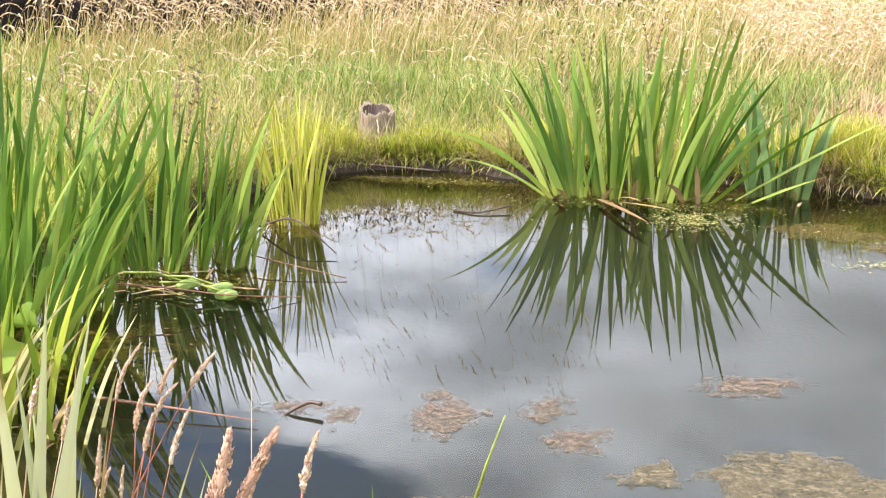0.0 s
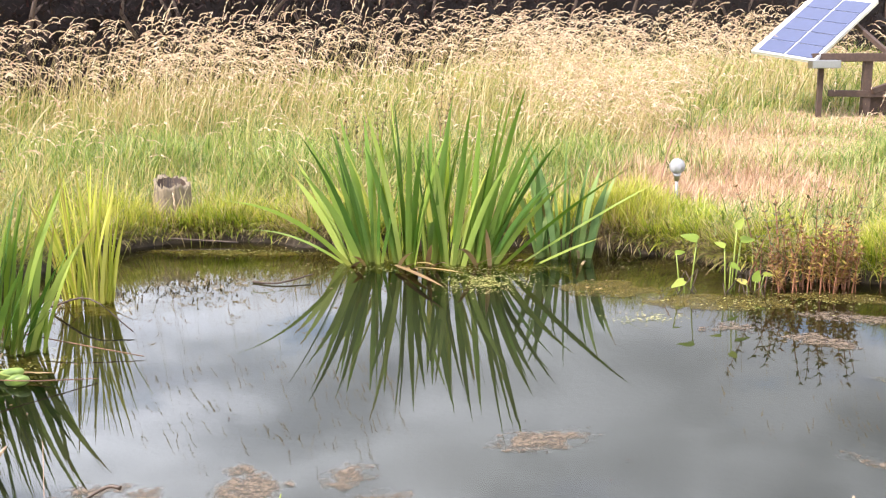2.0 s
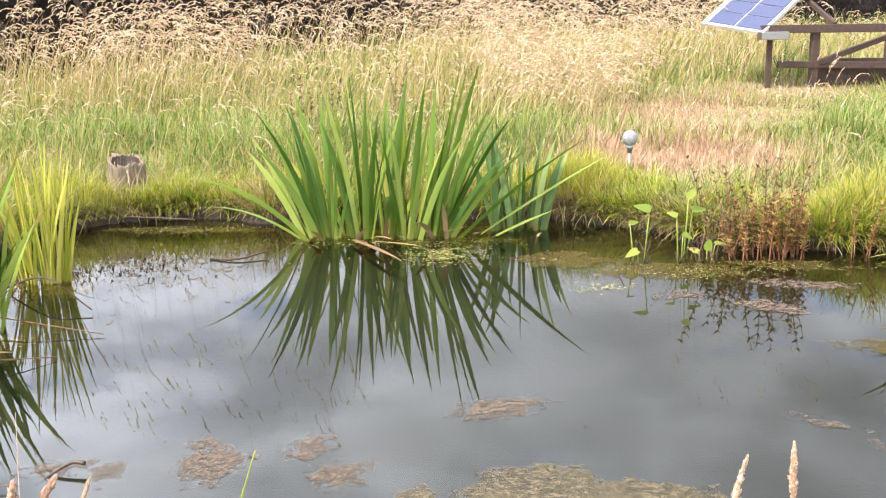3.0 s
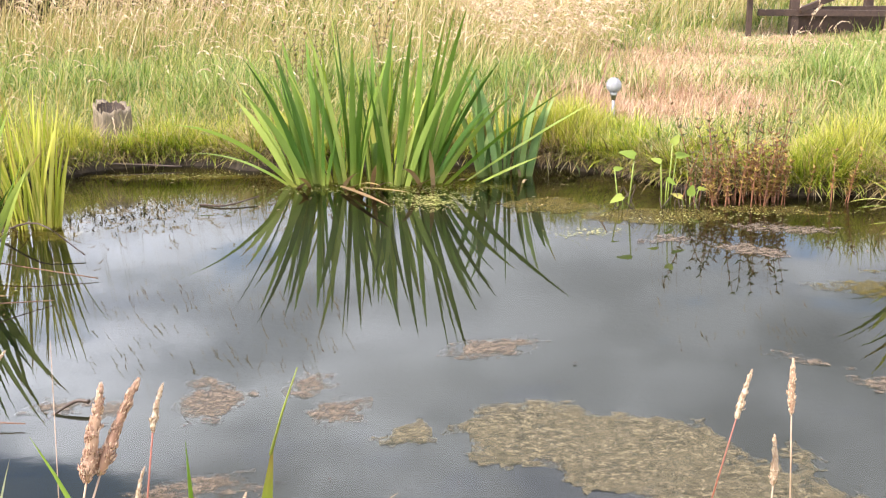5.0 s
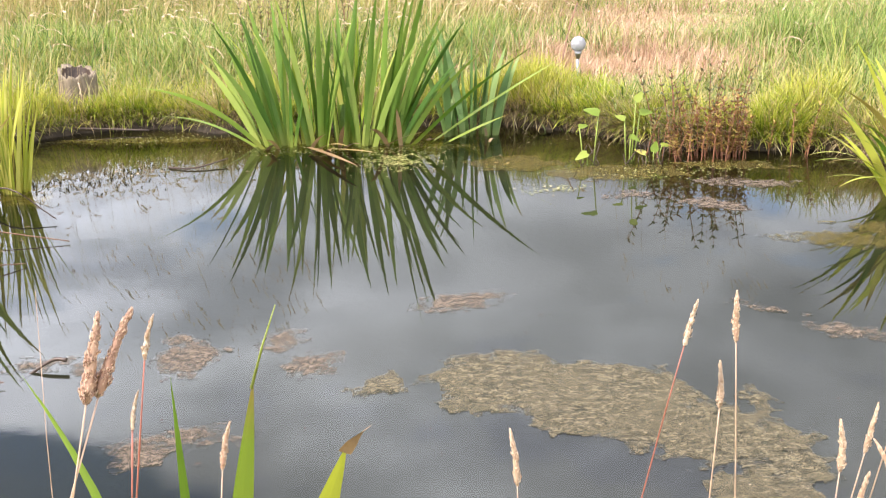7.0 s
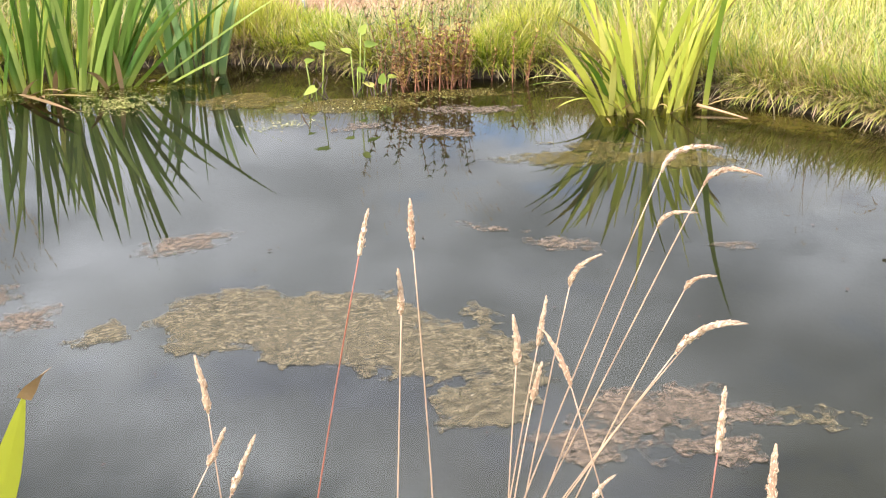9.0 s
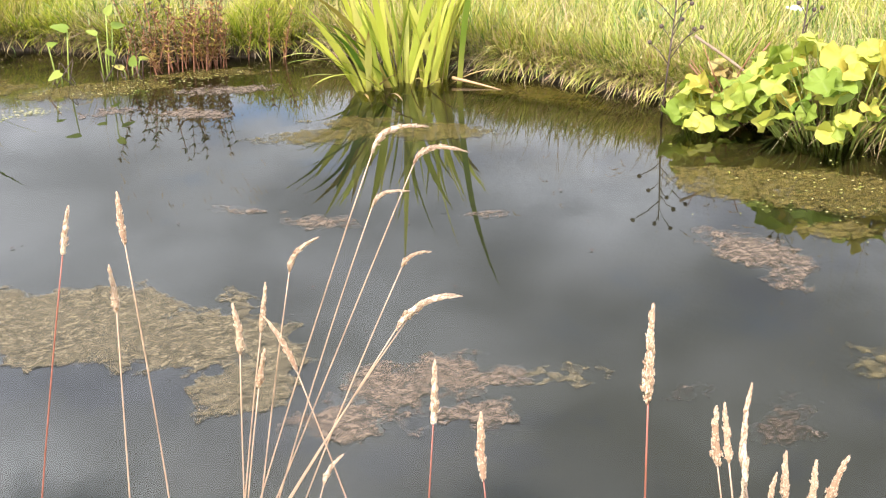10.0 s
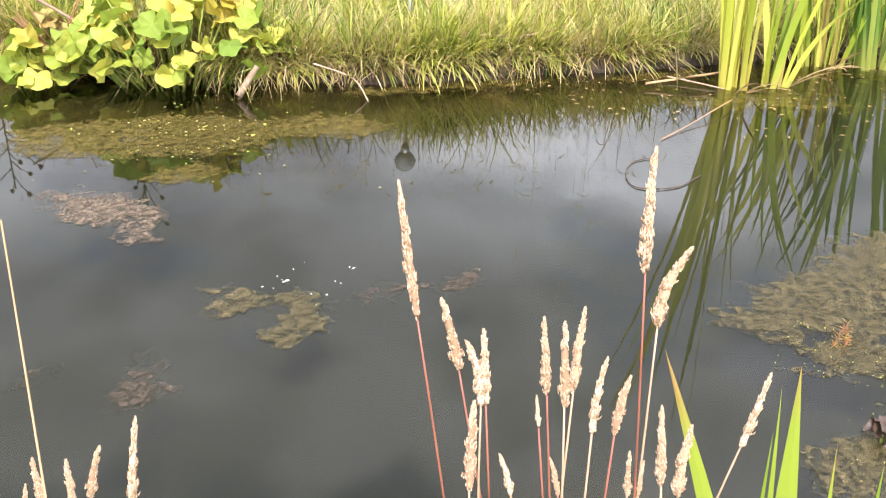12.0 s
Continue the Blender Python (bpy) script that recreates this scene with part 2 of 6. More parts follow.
BROAD_GREEN = foliage("broad_green_leaf", (0.14, 0.26, 0.04), (0.26, 0.38, 0.06), (0.42, 0.50, 0.09), dry=(0.5, 0.44, 0.10), dry_amount=0.1, through_=0.4)
SEED_PINK = foliage("pinkish_seed_head", (0.38, 0.22, 0.15), (0.58, 0.38, 0.26), (0.78, 0.58, 0.42), dry=(0.40, 0.24, 0.17), dry_amount=0.2, island=True, through_=0.25, rough=0.7)
STEM_STRAW = plain("straw_stem", (0.42, 0.29, 0.19), 0.5, var=0.3, scale=30)
STEM_TAN = plain("tan_stem", (0.40, 0.25, 0.12), 0.5, var=0.3, scale=30)
STEM_RED = plain("reddish_stem", (0.28, 0.095, 0.06), 0.5, var=0.3, scale=30)
STEM_RUSSET = plain("russet_stalk", (0.25, 0.105, 0.052), 0.6, var=0.4, scale=30)
STEM_BROWN = plain("brown_stem", (0.22, 0.11, 0.06), 0.6, var=0.4, scale=30)
STEM_GREEN = plain("green_stem", (0.26, 0.32, 0.06), 0.5, var=0.3, scale=30)
# near-black colour for the shade inside the hedge
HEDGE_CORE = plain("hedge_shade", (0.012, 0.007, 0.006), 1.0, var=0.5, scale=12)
STEM_DARK = plain("dark_stem", (0.07, 0.045, 0.03), 0.7, var=0.4, scale=30)
OLD_WOOD = plain("weathered_wood", (0.21, 0.165, 0.11), 0.9, var=0.6, scale=45, bumpy=0.9, stretch=(1, 1, 0.15))
BROWN_WOOD = plain("brown_painted_wood", (0.065, 0.038, 0.027), 0.75, var=0.35, scale=25, bumpy=0.4)
STICK = plain("bare_stick", (0.26, 0.185, 0.12), 0.85, var=0.4, scale=40, bumpy=0.5)
WET_WOOD = plain("wet_dark_wood", (0.07, 0.045, 0.03), 0.45, var=0.4, scale=30, bumpy=0.5)
STEEL = plain("brushed_steel", (0.34, 0.34, 0.33), 0.35, metal=1.0, var=0.1, scale=80, bumpy=0.05)
ALU = plain("aluminium_frame", (0.80, 0.81, 0.82), 0.35, metal=0.6, var=0.06, scale=50, bumpy=0.05)
CELL = plain("solar_cell", (0.055, 0.07, 0.14), 0.3, var=0.12, scale=14, bumpy=0.0)
WHITE_FLOWER = plain("white_petals", (0.80, 0.80, 0.74), 0.7, var=0.08, scale=60)
BLUE_FLOWER = plain("blue_petals", (0.20, 0.20, 0.55), 0.7, var=0.25, scale=60)
POD = plain("green_pod", (0.24, 0.34, 0.07), 0.4, var=0.3, scale=30, bumpy=0.3)


def globe_material():
    m, nt, bsdf, out = nodes_of("crackle_glass")
    v = nt.nodes.new("ShaderNodeTexVoronoi")
    v.inputs["Scale"].default_value = 60
    bsdf.inputs["Base Color"].default_value = (0.46, 0.47, 0.48, 1)
    bsdf.inputs["Roughness"].default_value = 0.15
    bsdf.inputs["Transmission Weight"].default_value = 0.4
    bump(nt, bsdf, v.outputs["Distance"], 0.6, 0.004)
    return m


GLOBE = globe_material()


def ground_material():
    m, nt, bsdf, out = nodes_of("turf_and_mud")
    g = nt.nodes.new("ShaderNodeNewGeometry")
    sp = nt.nodes.new("ShaderNodeSeparateXYZ")
    nt.links.new(g.outputs["Position"], sp.inputs[0])
    fine, big, mid = tex(nt, 22, 6, "World"), tex(nt, 0.5, 4, "World"), tex(nt, 3.5, 5, "World")
    turf = ramp(nt, fine, (0.25, (0.085, 0.09, 0.026)), (0.5, (0.19, 0.19, 0.065)), (0.75, (0.33, 0.29, 0.125)))
    turf = mixc(nt, ramp(nt, big, (0.42, (0, 0, 0)), (0.62, (0.8, 0.8, 0.8))), turf, (0.27, 0.21, 0.095))
    earth = ramp(nt, fine, (0.3, (0.016, 0.011, 0.006)), (0.7, (0.060, 0.042, 0.023)))
    mud = ramp(nt, mid, (0.35, (0.050, 0.044, 0.018)), (0.55, (0.11, 0.095, 0.032)), (0.75, (0.22, 0.17, 0.06)))
    deep = ramp(nt, math_node(nt, "MULTIPLY", math_node(nt, "MULTIPLY", sp.outputs["Z"], -1.0), 5.0, True), (0.45, (0, 0, 0)), (0.85, (1, 1, 1)))
    mud = mixc(nt, deep, mud, ramp(nt, big, (0.3, (0.066, 0.074, 0.060)), (0.7, (0.085, 0.093, 0.074))))
    zf = math_node(nt, "MULTIPLY", math_node(nt, "ADD", sp.outputs["Z"], 0.0), 9.0, True)
    dry = mixc(nt, ramp(nt, zf, (0.25, (0, 0, 0)), (0.95, (1, 1, 1))), earth, turf)
    wet = ramp(nt, math_node(nt, "MULTIPLY", math_node(nt, "ADD", sp.outputs["Z"], 0.02), 60.0, True), (0.0, (0, 0, 0)), (1.0, (1, 1, 1)))
    nt.links.new(mixc(nt, wet, mud, dry), bsdf.inputs["Base Color"])
    bsdf.inputs["Roughness"].default_value = 0.9
    bump(nt, bsdf, fine, 0.35, 0.012)
    return m


def water_material():
    """Clear surface over the bed: a mirror by its angle, brown water beneath, faint ripples."""
    m, nt, bsdf, out = nodes_of("pond_water")
    nt.nodes.remove(bsdf)
    tint = nt.nodes.new("ShaderNodeBsdfTransparent")
    tint.inputs["Color"].default_value = (0.46, 0.45, 0.36, 1)
    gl = nt.nodes.new("ShaderNodeBsdfGlossy")
    gl.inputs["Roughness"].default_value = 0.0
    gl.inputs["Color"].default_value = (0.93, 0.98, 1.0, 1)
    fr = nt.nodes.new("ShaderNodeFresnel")
    fr.inputs["IOR"].default_value = 1.333
    b = nt.nodes.new("ShaderNodeBump")
    b.inputs["Strength"].default_value, b.inputs["Distance"].default_value = 0.012, 0.02
    n1 = tex(nt, 7, 2, "World", (1, 1.8, 1))
    n2 = tex(nt, 1.3, 2, "World", (1, 1, 1))
    nt.links.new(math_node(nt, "ADD", math_node(nt, "MULTIPLY", n1, 0.5), n2), b.inputs["Height"])
    nt.links.new(b.outputs[0], gl.inputs["Normal"])
    ms = nt.nodes.new("ShaderNodeMixShader")
    nt.links.new(fr.outputs[0], ms.inputs[0])
    nt.links.new(tint.outputs[0], ms.inputs[1])
    nt.links.new(gl.outputs[0], ms.inputs[2])
    nt.links.new(ms.outputs[0], out.inputs["Surface"])
    return m


def algae_material(name, lo, hi, cover):
    """Matted weed just under the surface, with ragged thin places."""
    m, nt, bsdf, out = nodes_of(name)
    fine, mid, tiny = tex(nt, 24, 6, "World", (0.9, 1.15, 1), 0.7), tex(nt, 5, 5, "World"), tex(nt, 100, 4, "World", (0.9, 1.2, 1), 0.7)
    c = ramp(nt, fine, (0.32, lo), (0.68, hi))
    c = mixc(nt, ramp(nt, tiny, (0.56, (0, 0, 0)), (0.66, (0.8, 0.8, 0.8))), c, tuple(v * 0.45 for v in lo))
    nt.links.new(c, bsdf.inputs["Base Color"])
    bsdf.inputs["Roughness"].default_value = 0.85
    bump(nt, bsdf, fine, 0.6, 0.01)
    uv = nt.nodes.new("ShaderNodeUVMap")
    sp = nt.nodes.new("ShaderNodeSeparateXYZ")
    nt.links.new(uv.outputs[0], sp.inputs[0])
    edge = sp.outputs["X"]
    rag = math_node(nt, "ADD", math_node(nt, "MULTIPLY", fine, 1.5), math_node(nt, "ADD", math_node(nt, "MULTIPLY", mid, 1.6), math_node(nt, "MULTIPLY", tiny, 0.9)))
    a = math_node(nt, "SUBTRACT", math_node(nt, "ADD", rag, cover - 1.5), math_node(nt, "POWER", edge, 2.2))
    a = ramp(nt, a, (0.26, (0, 0, 0)), (0.86, (0.88, 0.88, 0.88)))
    tr = nt.nodes.new("ShaderNodeBsdfTransparent")
    ms = nt.nodes.new("ShaderNodeMixShader")
    nt.links.new(a, ms.inputs[0])
    nt.links.new(tr.outputs[0], ms.inputs[1])
    nt.links.new(bsdf.outputs[0], ms.inputs[2])
    nt.links.new(ms.outputs[0], out.inputs["Surface"])
    return m


def weed_material(name, lo, hi, pale, hole):
    """Felted weed lying at the surface: grainy, flecked with pale bits, pierced by small holes towards its rim."""
    m, nt, bsdf, out = nodes_of(name)
    fine, tiny, mid = tex(nt, 32, 6, "World", (0.9, 1.15, 1), 0.75), tex(nt, 110, 4, "World", (0.9, 1.2, 1), 0.7), tex(nt, 5, 3, "World")
    grain = math_node(nt, "ADD", math_node(nt, "MULTIPLY", fine, 0.5), math_node(nt, "MULTIPLY", tiny, 0.5))
    c = ramp(nt, fine, (0.37, tuple(v * 0.4 for v in lo)), (0.47, lo), (0.62, hi))
    c = mixc(nt, 0.8, c, ramp(nt, tiny, (0.38, (0.45, 0.45, 0.45)), (0.62, (1.2, 1.2, 1.2))), "MULTIPLY")
    c = mixc(nt, ramp(nt, mid, (0.40, (0, 0, 0)), (0.62, (0.5, 0.5, 0.5))), c, lo)
    c = mixc(nt, ramp(nt, tex(nt, 170, 2, "World"), (0.68, (0, 0, 0)), (0.74, (0.8, 0.8, 0.8))), c, pale)
    nt.links.new(c, bsdf.inputs["Base Color"])
    bsdf.inputs["Roughness"].default_value = 0.8
    bsdf.inputs["Specular IOR Level"].default_value = 0.2
    bump(nt, bsdf, grain, 0.35, 0.006)
    uv = nt.nodes.new("ShaderNodeUVMap")
    sp = nt.nodes.new("ShaderNodeSeparateXYZ")
    nt.links.new(uv.outputs[0], sp.inputs[0])
    a = math_node(nt, "SUBTRACT", grain, math_node(nt, "MULTIPLY", sp.outputs["X"], 0.16))
    a = ramp(nt, a, (hole, (0, 0, 0)), (hole + 0.10, (0.72, 0.72, 0.72)))
    tr = nt.nodes.new("ShaderNodeBsdfTransparent")
    ms = nt.nodes.new("ShaderNodeMixShader")
    nt.links.new(a, ms.inputs[0])
    nt.links.new(tr.outputs[0], ms.inputs[1])
    nt.links.new(bsdf.outputs[0], ms.inputs[2])
    nt.links.new(ms.outputs[0], out.inputs["Surface"])
    return m


GROUND, WATER = ground_material(), water_material()
WEED_TAN = weed_material("tan_weed", (0.112, 0.092, 0.052), (0.185, 0.154, 0.090), (0.36, 0.33, 0.25), 0.35)
WEED_BROWN = weed_material("brown_weed", (0.125, 0.094, 0.065), (0.200, 0.152, 0.107), (0.36, 0.31, 0.25), 0.39)
WEED_BED = weed_material("brown_green_weed", (0.070, 0.058, 0.027), (0.150, 0.124, 0.058), (0.36, 0.32, 0.20), 0.39)
WEED_DARK = weed_material("dark_brown_weed", (0.060, 0.045, 0.032), (0.120, 0.090, 0.064), (0.34, 0.29, 0.22), 0.41)
WEED_OLIVE = weed_material("olive_weed", (0.080, 0.060, 0.011), (0.17, 0.130, 0.027), (0.36, 0.31, 0.12), 0.415)
ALGAE_OLIVE = algae_material("olive_algae", (0.14, 0.115, 0.028), (0.46, 0.37, 0.09), 0.40)


# ---- building helpers ----
def part(name, data, material, parent=None, label=""):
    """One mesh object, under parent if given; data is a bmesh or a mesh."""
    if isinstance(data, bmesh.types.BMesh):
        me = bpy.data.meshes.new(name)
        data.normal_update()
        data.to_mesh(me)
        data.free()
    else:
        me = data
    if material and not me.materials:
        me.materials.append(material)
    ob = new(name, me)
    if parent:
        ob.parent = parent
    if label:
        tagged(ob, label)
    return ob


def thing(name, where, label, category, group="", turn=0):
    ob = new(name)
    ob.empty_display_size = 0.05
    ob.matrix_world = pose(*where, 0, 0, turn)
    return tagged(ob, label, category, group)


def raw_mesh(name, verts, faces, uvs=None, smooth=True):
    """A mesh from arrays: verts (n,3); faces: list of int arrays (m,3) or (m,4); uvs per vertex."""
    me = bpy.data.meshes.new(name)
    me.vertices.add(len(verts))
    me.vertices.foreach_set("co", np.asarray(verts, np.float32).ravel())
    loops = np.concatenate([f.ravel() for f in faces]).astype(np.int32)
    totals = np.concatenate([np.full(len(f), f.shape[1], np.int32) for f in faces])
    starts = np.concatenate(([0], np.cumsum(totals)[:-1])).astype(np.int32)
    me.loops.add(len(loops))
    me.loops.foreach_set("vertex_index", loops)
    me.polygons.add(len(totals))
    me.polygons.foreach_set("loop_start", starts)
    me.polygons.foreach_set("loop_total", totals)
    me.polygons.foreach_set("use_smooth", np.full(len(totals), smooth))
    if uvs is not None:
        lay = me.uv_layers.new(name="UVMap")
        lay.data.foreach_set("uv", np.asarray(uvs, np.float32)[loops].ravel())
    me.update(calc_edges=True)
    me.validate()
    return me


def curve_points(base, az, lean, bend, length, k):
    """Centre lines of n blades: lean from upright at the foot, bent over along the length (radians)."""
    n = len(length)
    s = (np.arange(k) + 0.5) / k
    th = lean[:, None] + bend[:, None] * s[None, :] ** 1.5
    step = (length / k)[:, None]
    h = np.concatenate((np.zeros((n, 1)), np.cumsum(np.sin(th) * step, 1)), 1)
    z = np.concatenate((np.zeros((n, 1)), np.cumsum(np.cos(th) * step, 1)), 1)
    return np.stack((base[:, :1] + np.cos(az)[:, None] * h, base[:, 1:2] + np.sin(az)[:, None] * h, base[:, 2:3] + z), -1)


def blades_mesh(name, base, az, lean, bend, length, width, k=3, rng=None):
    """Many thin tapered blades in one mesh."""
    n = len(length)
    c = curve_points(base, az, lean, bend, length, k)
    face = az + np.pi / 2 + (rng or np.random).uniform(-0.9, 0.9, n)
    side = np.stack((np.cos(face), np.sin(face), np.zeros(n)), -1)[:, None, :]
    t = np.arange(k) / k
    w = (width[:, None] * (1 - 0.75 * t[None, :] ** 1.6) * 0.5)[..., None]
    left, right = c[:, :k] - side * w, c[:, :k] + side * w
    v = np.concatenate((np.stack((left, right), 2).reshape(n, 2 * k, 3), c[:, k:]), 1)
    m = 2 * k + 1
    off = (np.arange(n) * m)[:, None]
    quads = np.concatenate([off + np.array([[2 * i, 2 * i + 1, 2 * i + 3, 2 * i + 2]]) for i in range(k - 1)]) if k > 1 else np.zeros((0, 4), int)
    tris = off + np.array([[2 * k - 2, 2 * k - 1, 2 * k]])
    uv = np.zeros((n, m, 2))
    uv[:, :, 1] = np.concatenate((np.repeat(t, 2), [1.0]))[None, :]
    uv[:, 1::2, 0] = 1
    faces = [quads, tris] if k > 1 else [tris]
    return raw_mesh(name, v.reshape(-1, 3), faces, uv.reshape(-1, 2))


def seed_heads_mesh(name, start, az, theta, length, rng, per=14, size=0.012, nod=1.5):
    """Loose grass panicles: small pointed spikelets along a nodding axis."""
    n = len(length)
    s = (np.arange(per) + 0.5) / per
    th = theta[:, None] + nod * s[None, :]
    h = np.cumsum(np.sin(th), 1) * (length / per)[:, None]
    z = np.cumsum(np.cos(th), 1) * (length / per)[:, None]
    c = np.stack((start[:, :1] + np.cos(az)[:, None] * h, start[:, 1:2] + np.sin(az)[:, None] * h, start[:, 2:3] + z), -1)
    c = c.reshape(-1, 3)
    m = len(c)
    c = c + rng.normal(0, size * 0.16, (m, 3))
    ths = th.reshape(-1)
    d = np.stack((np.cos(np.repeat(az, per)) * np.sin(ths), np.sin(np.repeat(az, per)) * np.sin(ths), np.cos(ths)), -1) + rng.normal(0, 0.2, (m, 3))
    d /= np.linalg.norm(d, axis=1)[:, None]
    a = np.cross(d, rng.normal(0, 1, (m, 3)))
    a /= np.linalg.norm(a, axis=1)[:, None] + 1e-6
    q = rng.uniform(0.6, 1.3, (m, 1)) * size
    v = np.stack((c - d * q, c + a * q * 0.28, c + d * q, c - a * q * 0.28), 1)
    quads = (np.arange(m) * 4)[:, None] + np.array([[0, 1, 2, 3]])
    uv = np.tile(np.array([[0, 0.2], [1, 0.5], [0.5, 0.7], [0, 0.5]]), (m, 1))
    return raw_mesh(name, v.reshape(-1, 3), [quads], uv)


def tube(points, radii, sides=6, cap=True):
    """A round stem through points, as a bmesh."""
    bm = bmesh.new()
    rings = []
    pts = [Vector(p) for p in points]
    for i, p in enumerate(pts):
        d = (pts[min(i + 1, len(pts) - 1)] - pts[max(i - 1, 0)]).normalized()
        a = d.orthogonal().normalized()
        b = d.cross(a)
        r = radii[i] if hasattr(radii, "__len__") else radii
        rings.append([bm.verts.new(p + (a * math.cos(j * math.tau / sides) + b * math.sin(j * math.tau / sides)) * r) for j in range(sides)])
    for r0, r1 in zip(rings, rings[1:]):
        for j in range(sides):
            f = bm.faces.new((r0[j], r0[(j + 1) % sides], r1[(j + 1) % sides], r1[j]))
            f.smooth = True
    if cap:
        bm.faces.new(rings[0][::-1])
        bm.faces.new(rings[-1])
    return bm


def sword_leaf(length, width, lean, bend, az, face, twist=0.0, k=10, taper=0.55, kink=None):
    """One sword-shaped leaf with a raised midrib, standing on the origin."""
    k_ = np.array([length])
    c = curve_points(np.zeros((1, 3)), np.array([az]), np.array([lean]), np.array([bend]), k_, k)[0]
    if kink:
        at, ang = kink
        j = int(at * k)
        q = Matrix.Rotation(ang, 3, Vector((-math.sin(az), math.cos(az), 0)))
        for i in range(j + 1, k + 1):
            c[i] = np.array(Vector(c[j]) + q @ Vector(c[i] - c[j]))
    v, uv = [], []
    for i in range(k):
        t = i / k
        d = Vector(c[i + 1] - c[max(i - 1, 0)]).normalized()
        s = Vector((math.cos(face + twist * t), math.sin(face + twist * t), 0))
        s = (s - d * s.dot(d)).normalized()
        nrm = d.cross(s)
        w = width * 0.5 * (0.82 + 0.18 * min(1, t * 4)) * (1 if t < taper else max(0.05, 1 - ((t - taper) / (1 - taper)) ** 1.5))
        p = Vector(c[i])
        for off, u in ((-s * w, 0), (nrm * width * 0.025, 0.5), (s * w, 1), (-nrm * width * 0.025, 0.5)):
            v.append(p + off)
            uv.append((u, t))
    v.append(Vector(c[k]))
    uv.append((0.5, 1))
    q = [(4 * i + j, 4 * i + (j + 1) % 4, 4 * i + 4 + (j + 1) % 4, 4 * i + 4 + j) for i in range(k - 1) for j in range(4)]
    t3 = [(4 * (k - 1) + j, 4 * (k - 1) + (j + 1) % 4, 4 * k) for j in range(4)]
    return raw_mesh("leaf", np.array([tuple(p) for p in v]), [np.array(q), np.array(t3)], np.array(uv), False)


# ---- the pond's outline and the lie of the land ----
SHORE = ((-1.9, 2.2), (-2.5, 3.2), (-2.8, 4.4), (-2.65, 5.7), (-2.3, 6.7), (-1.8, 7.08), (-1.3, 7.05), (-0.9, 6.9), (-0.3, 6.95), (0.4, 6.95),
         (0.9, 6.85), (1.25, 6.6), (1.55, 6.15), (2.0, 5.9), (2.55, 5.8), (2.95, 5.3), (3.3, 4.75), (3.6, 4.2), (3.8, 3.6), (3.95, 3.0),
         (4.2, 2.62), (4.7, 2.05), (5.5, 1.38), (6.7, 0.4), (7.4, -0.8), (6.5, -2.2), (4.5, -2.6), (2.7, -1.8), (1.8, -0.8),
         (1.3, 0.15), (0.8, 0.72), (0.0, 1.1), (-0.9, 1.55))


def smooth_outline(pts, per=6):
    p = np.array(pts)
    out = []
    n = len(p)
    for i in range(n):
        a, b, c, d = p[i - 1], p[i], p[(i + 1) % n], p[(i + 2) % n]
        for j in range(per):
            t = j / per
            out.append(0.5 * (2 * b + (c - a) * t + (2 * a - 5 * b + 4 * c - d) * t * t + (3 * b - a - 3 * c + d) * t ** 3))
    out = np.array(out)
    rag = np.array([noise.noise((x * 2.3, y * 2.3, 1.7)) * 0.06 + noise.noise((x * 6, y * 6, 5.1)) * 0.05 for x, y in out])
    nrm = np.roll(out, -1, 0) - np.roll(out, 1, 0)
    nrm = np.stack((nrm[:, 1], -nrm[:, 0]), 1) / np.linalg.norm(nrm, axis=1)[:, None]
    return out + nrm * rag[:, None]


OUTLINE = smooth_outline(SHORE)


def shore_distance(xy):
    """Signed distance to the waterline: positive on land."""
    xy = np.asarray(xy, float).reshape(-1, 2)
    a, b = OUTLINE, np.roll(OUTLINE, -1, 0)
    best = np.full(len(xy), 1e9)
    inside = np.zeros(len(xy), bool)
    for (ax, ay), (bx, by) in zip(a, b):
        dx, dy = bx - ax, by - ay
        t = np.clip(((xy[:, 0] - ax) * dx + (xy[:, 1] - ay) * dy) / (dx * dx + dy * dy + 1e-12), 0, 1)
        best = np.minimum(best, np.hypot(xy[:, 0] - ax - t * dx, xy[:, 1] - ay - t * dy))
        if ay != by:
            inside ^= ((ay > xy[:, 1]) != (by > xy[:, 1])) & (xy[:, 0] < dx * (xy[:, 1] - ay) / dy + ax)
    return np.where(inside, -best, best)


def sstep(x):
    x = np.clip(x, 0, 1)
    return x * x * (3 - 2 * x)


def land(xy, s=None):
    """Height of the ground."""
    xy = np.asarray(xy, float).reshape(-1, 2)
    s = shore_distance(xy) if s is None else s
    x, y = xy[:, 0], xy[:, 1]
    ripple = 0.02 * np.sin(x * 2.1 + 1.3 * y) * np.sin(y * 1.7 - x * 0.6) + 0.012 * np.sin(5.3 * x + 2) * np.sin(4.7 * y)
    rise = 0.11 * sstep((s + 0.015) / 0.08) + 0.055 * sstep((s - 0.1) / 0.9) + 0.042 * np.clip(np.where(s > 0, y - 7.2, 0), 0, 9)
    bed = -0.05 * sstep(-s / 0.12) - 0.07 * sstep((-s - 0.1) / 0.6) - 0.10 * sstep((-s - 0.5) / 1.0)
    far = 0.6 * sstep((np.hypot(x, y) - 30) / 60)
    return np.where(s > -0.02, rise + ripple * sstep(s / 0.5) + far, bed + ripple * 0.6 * sstep(-s / 0.5))


def ground_at(x, y):
    return float(land(np.array([[x, y]]))[0])


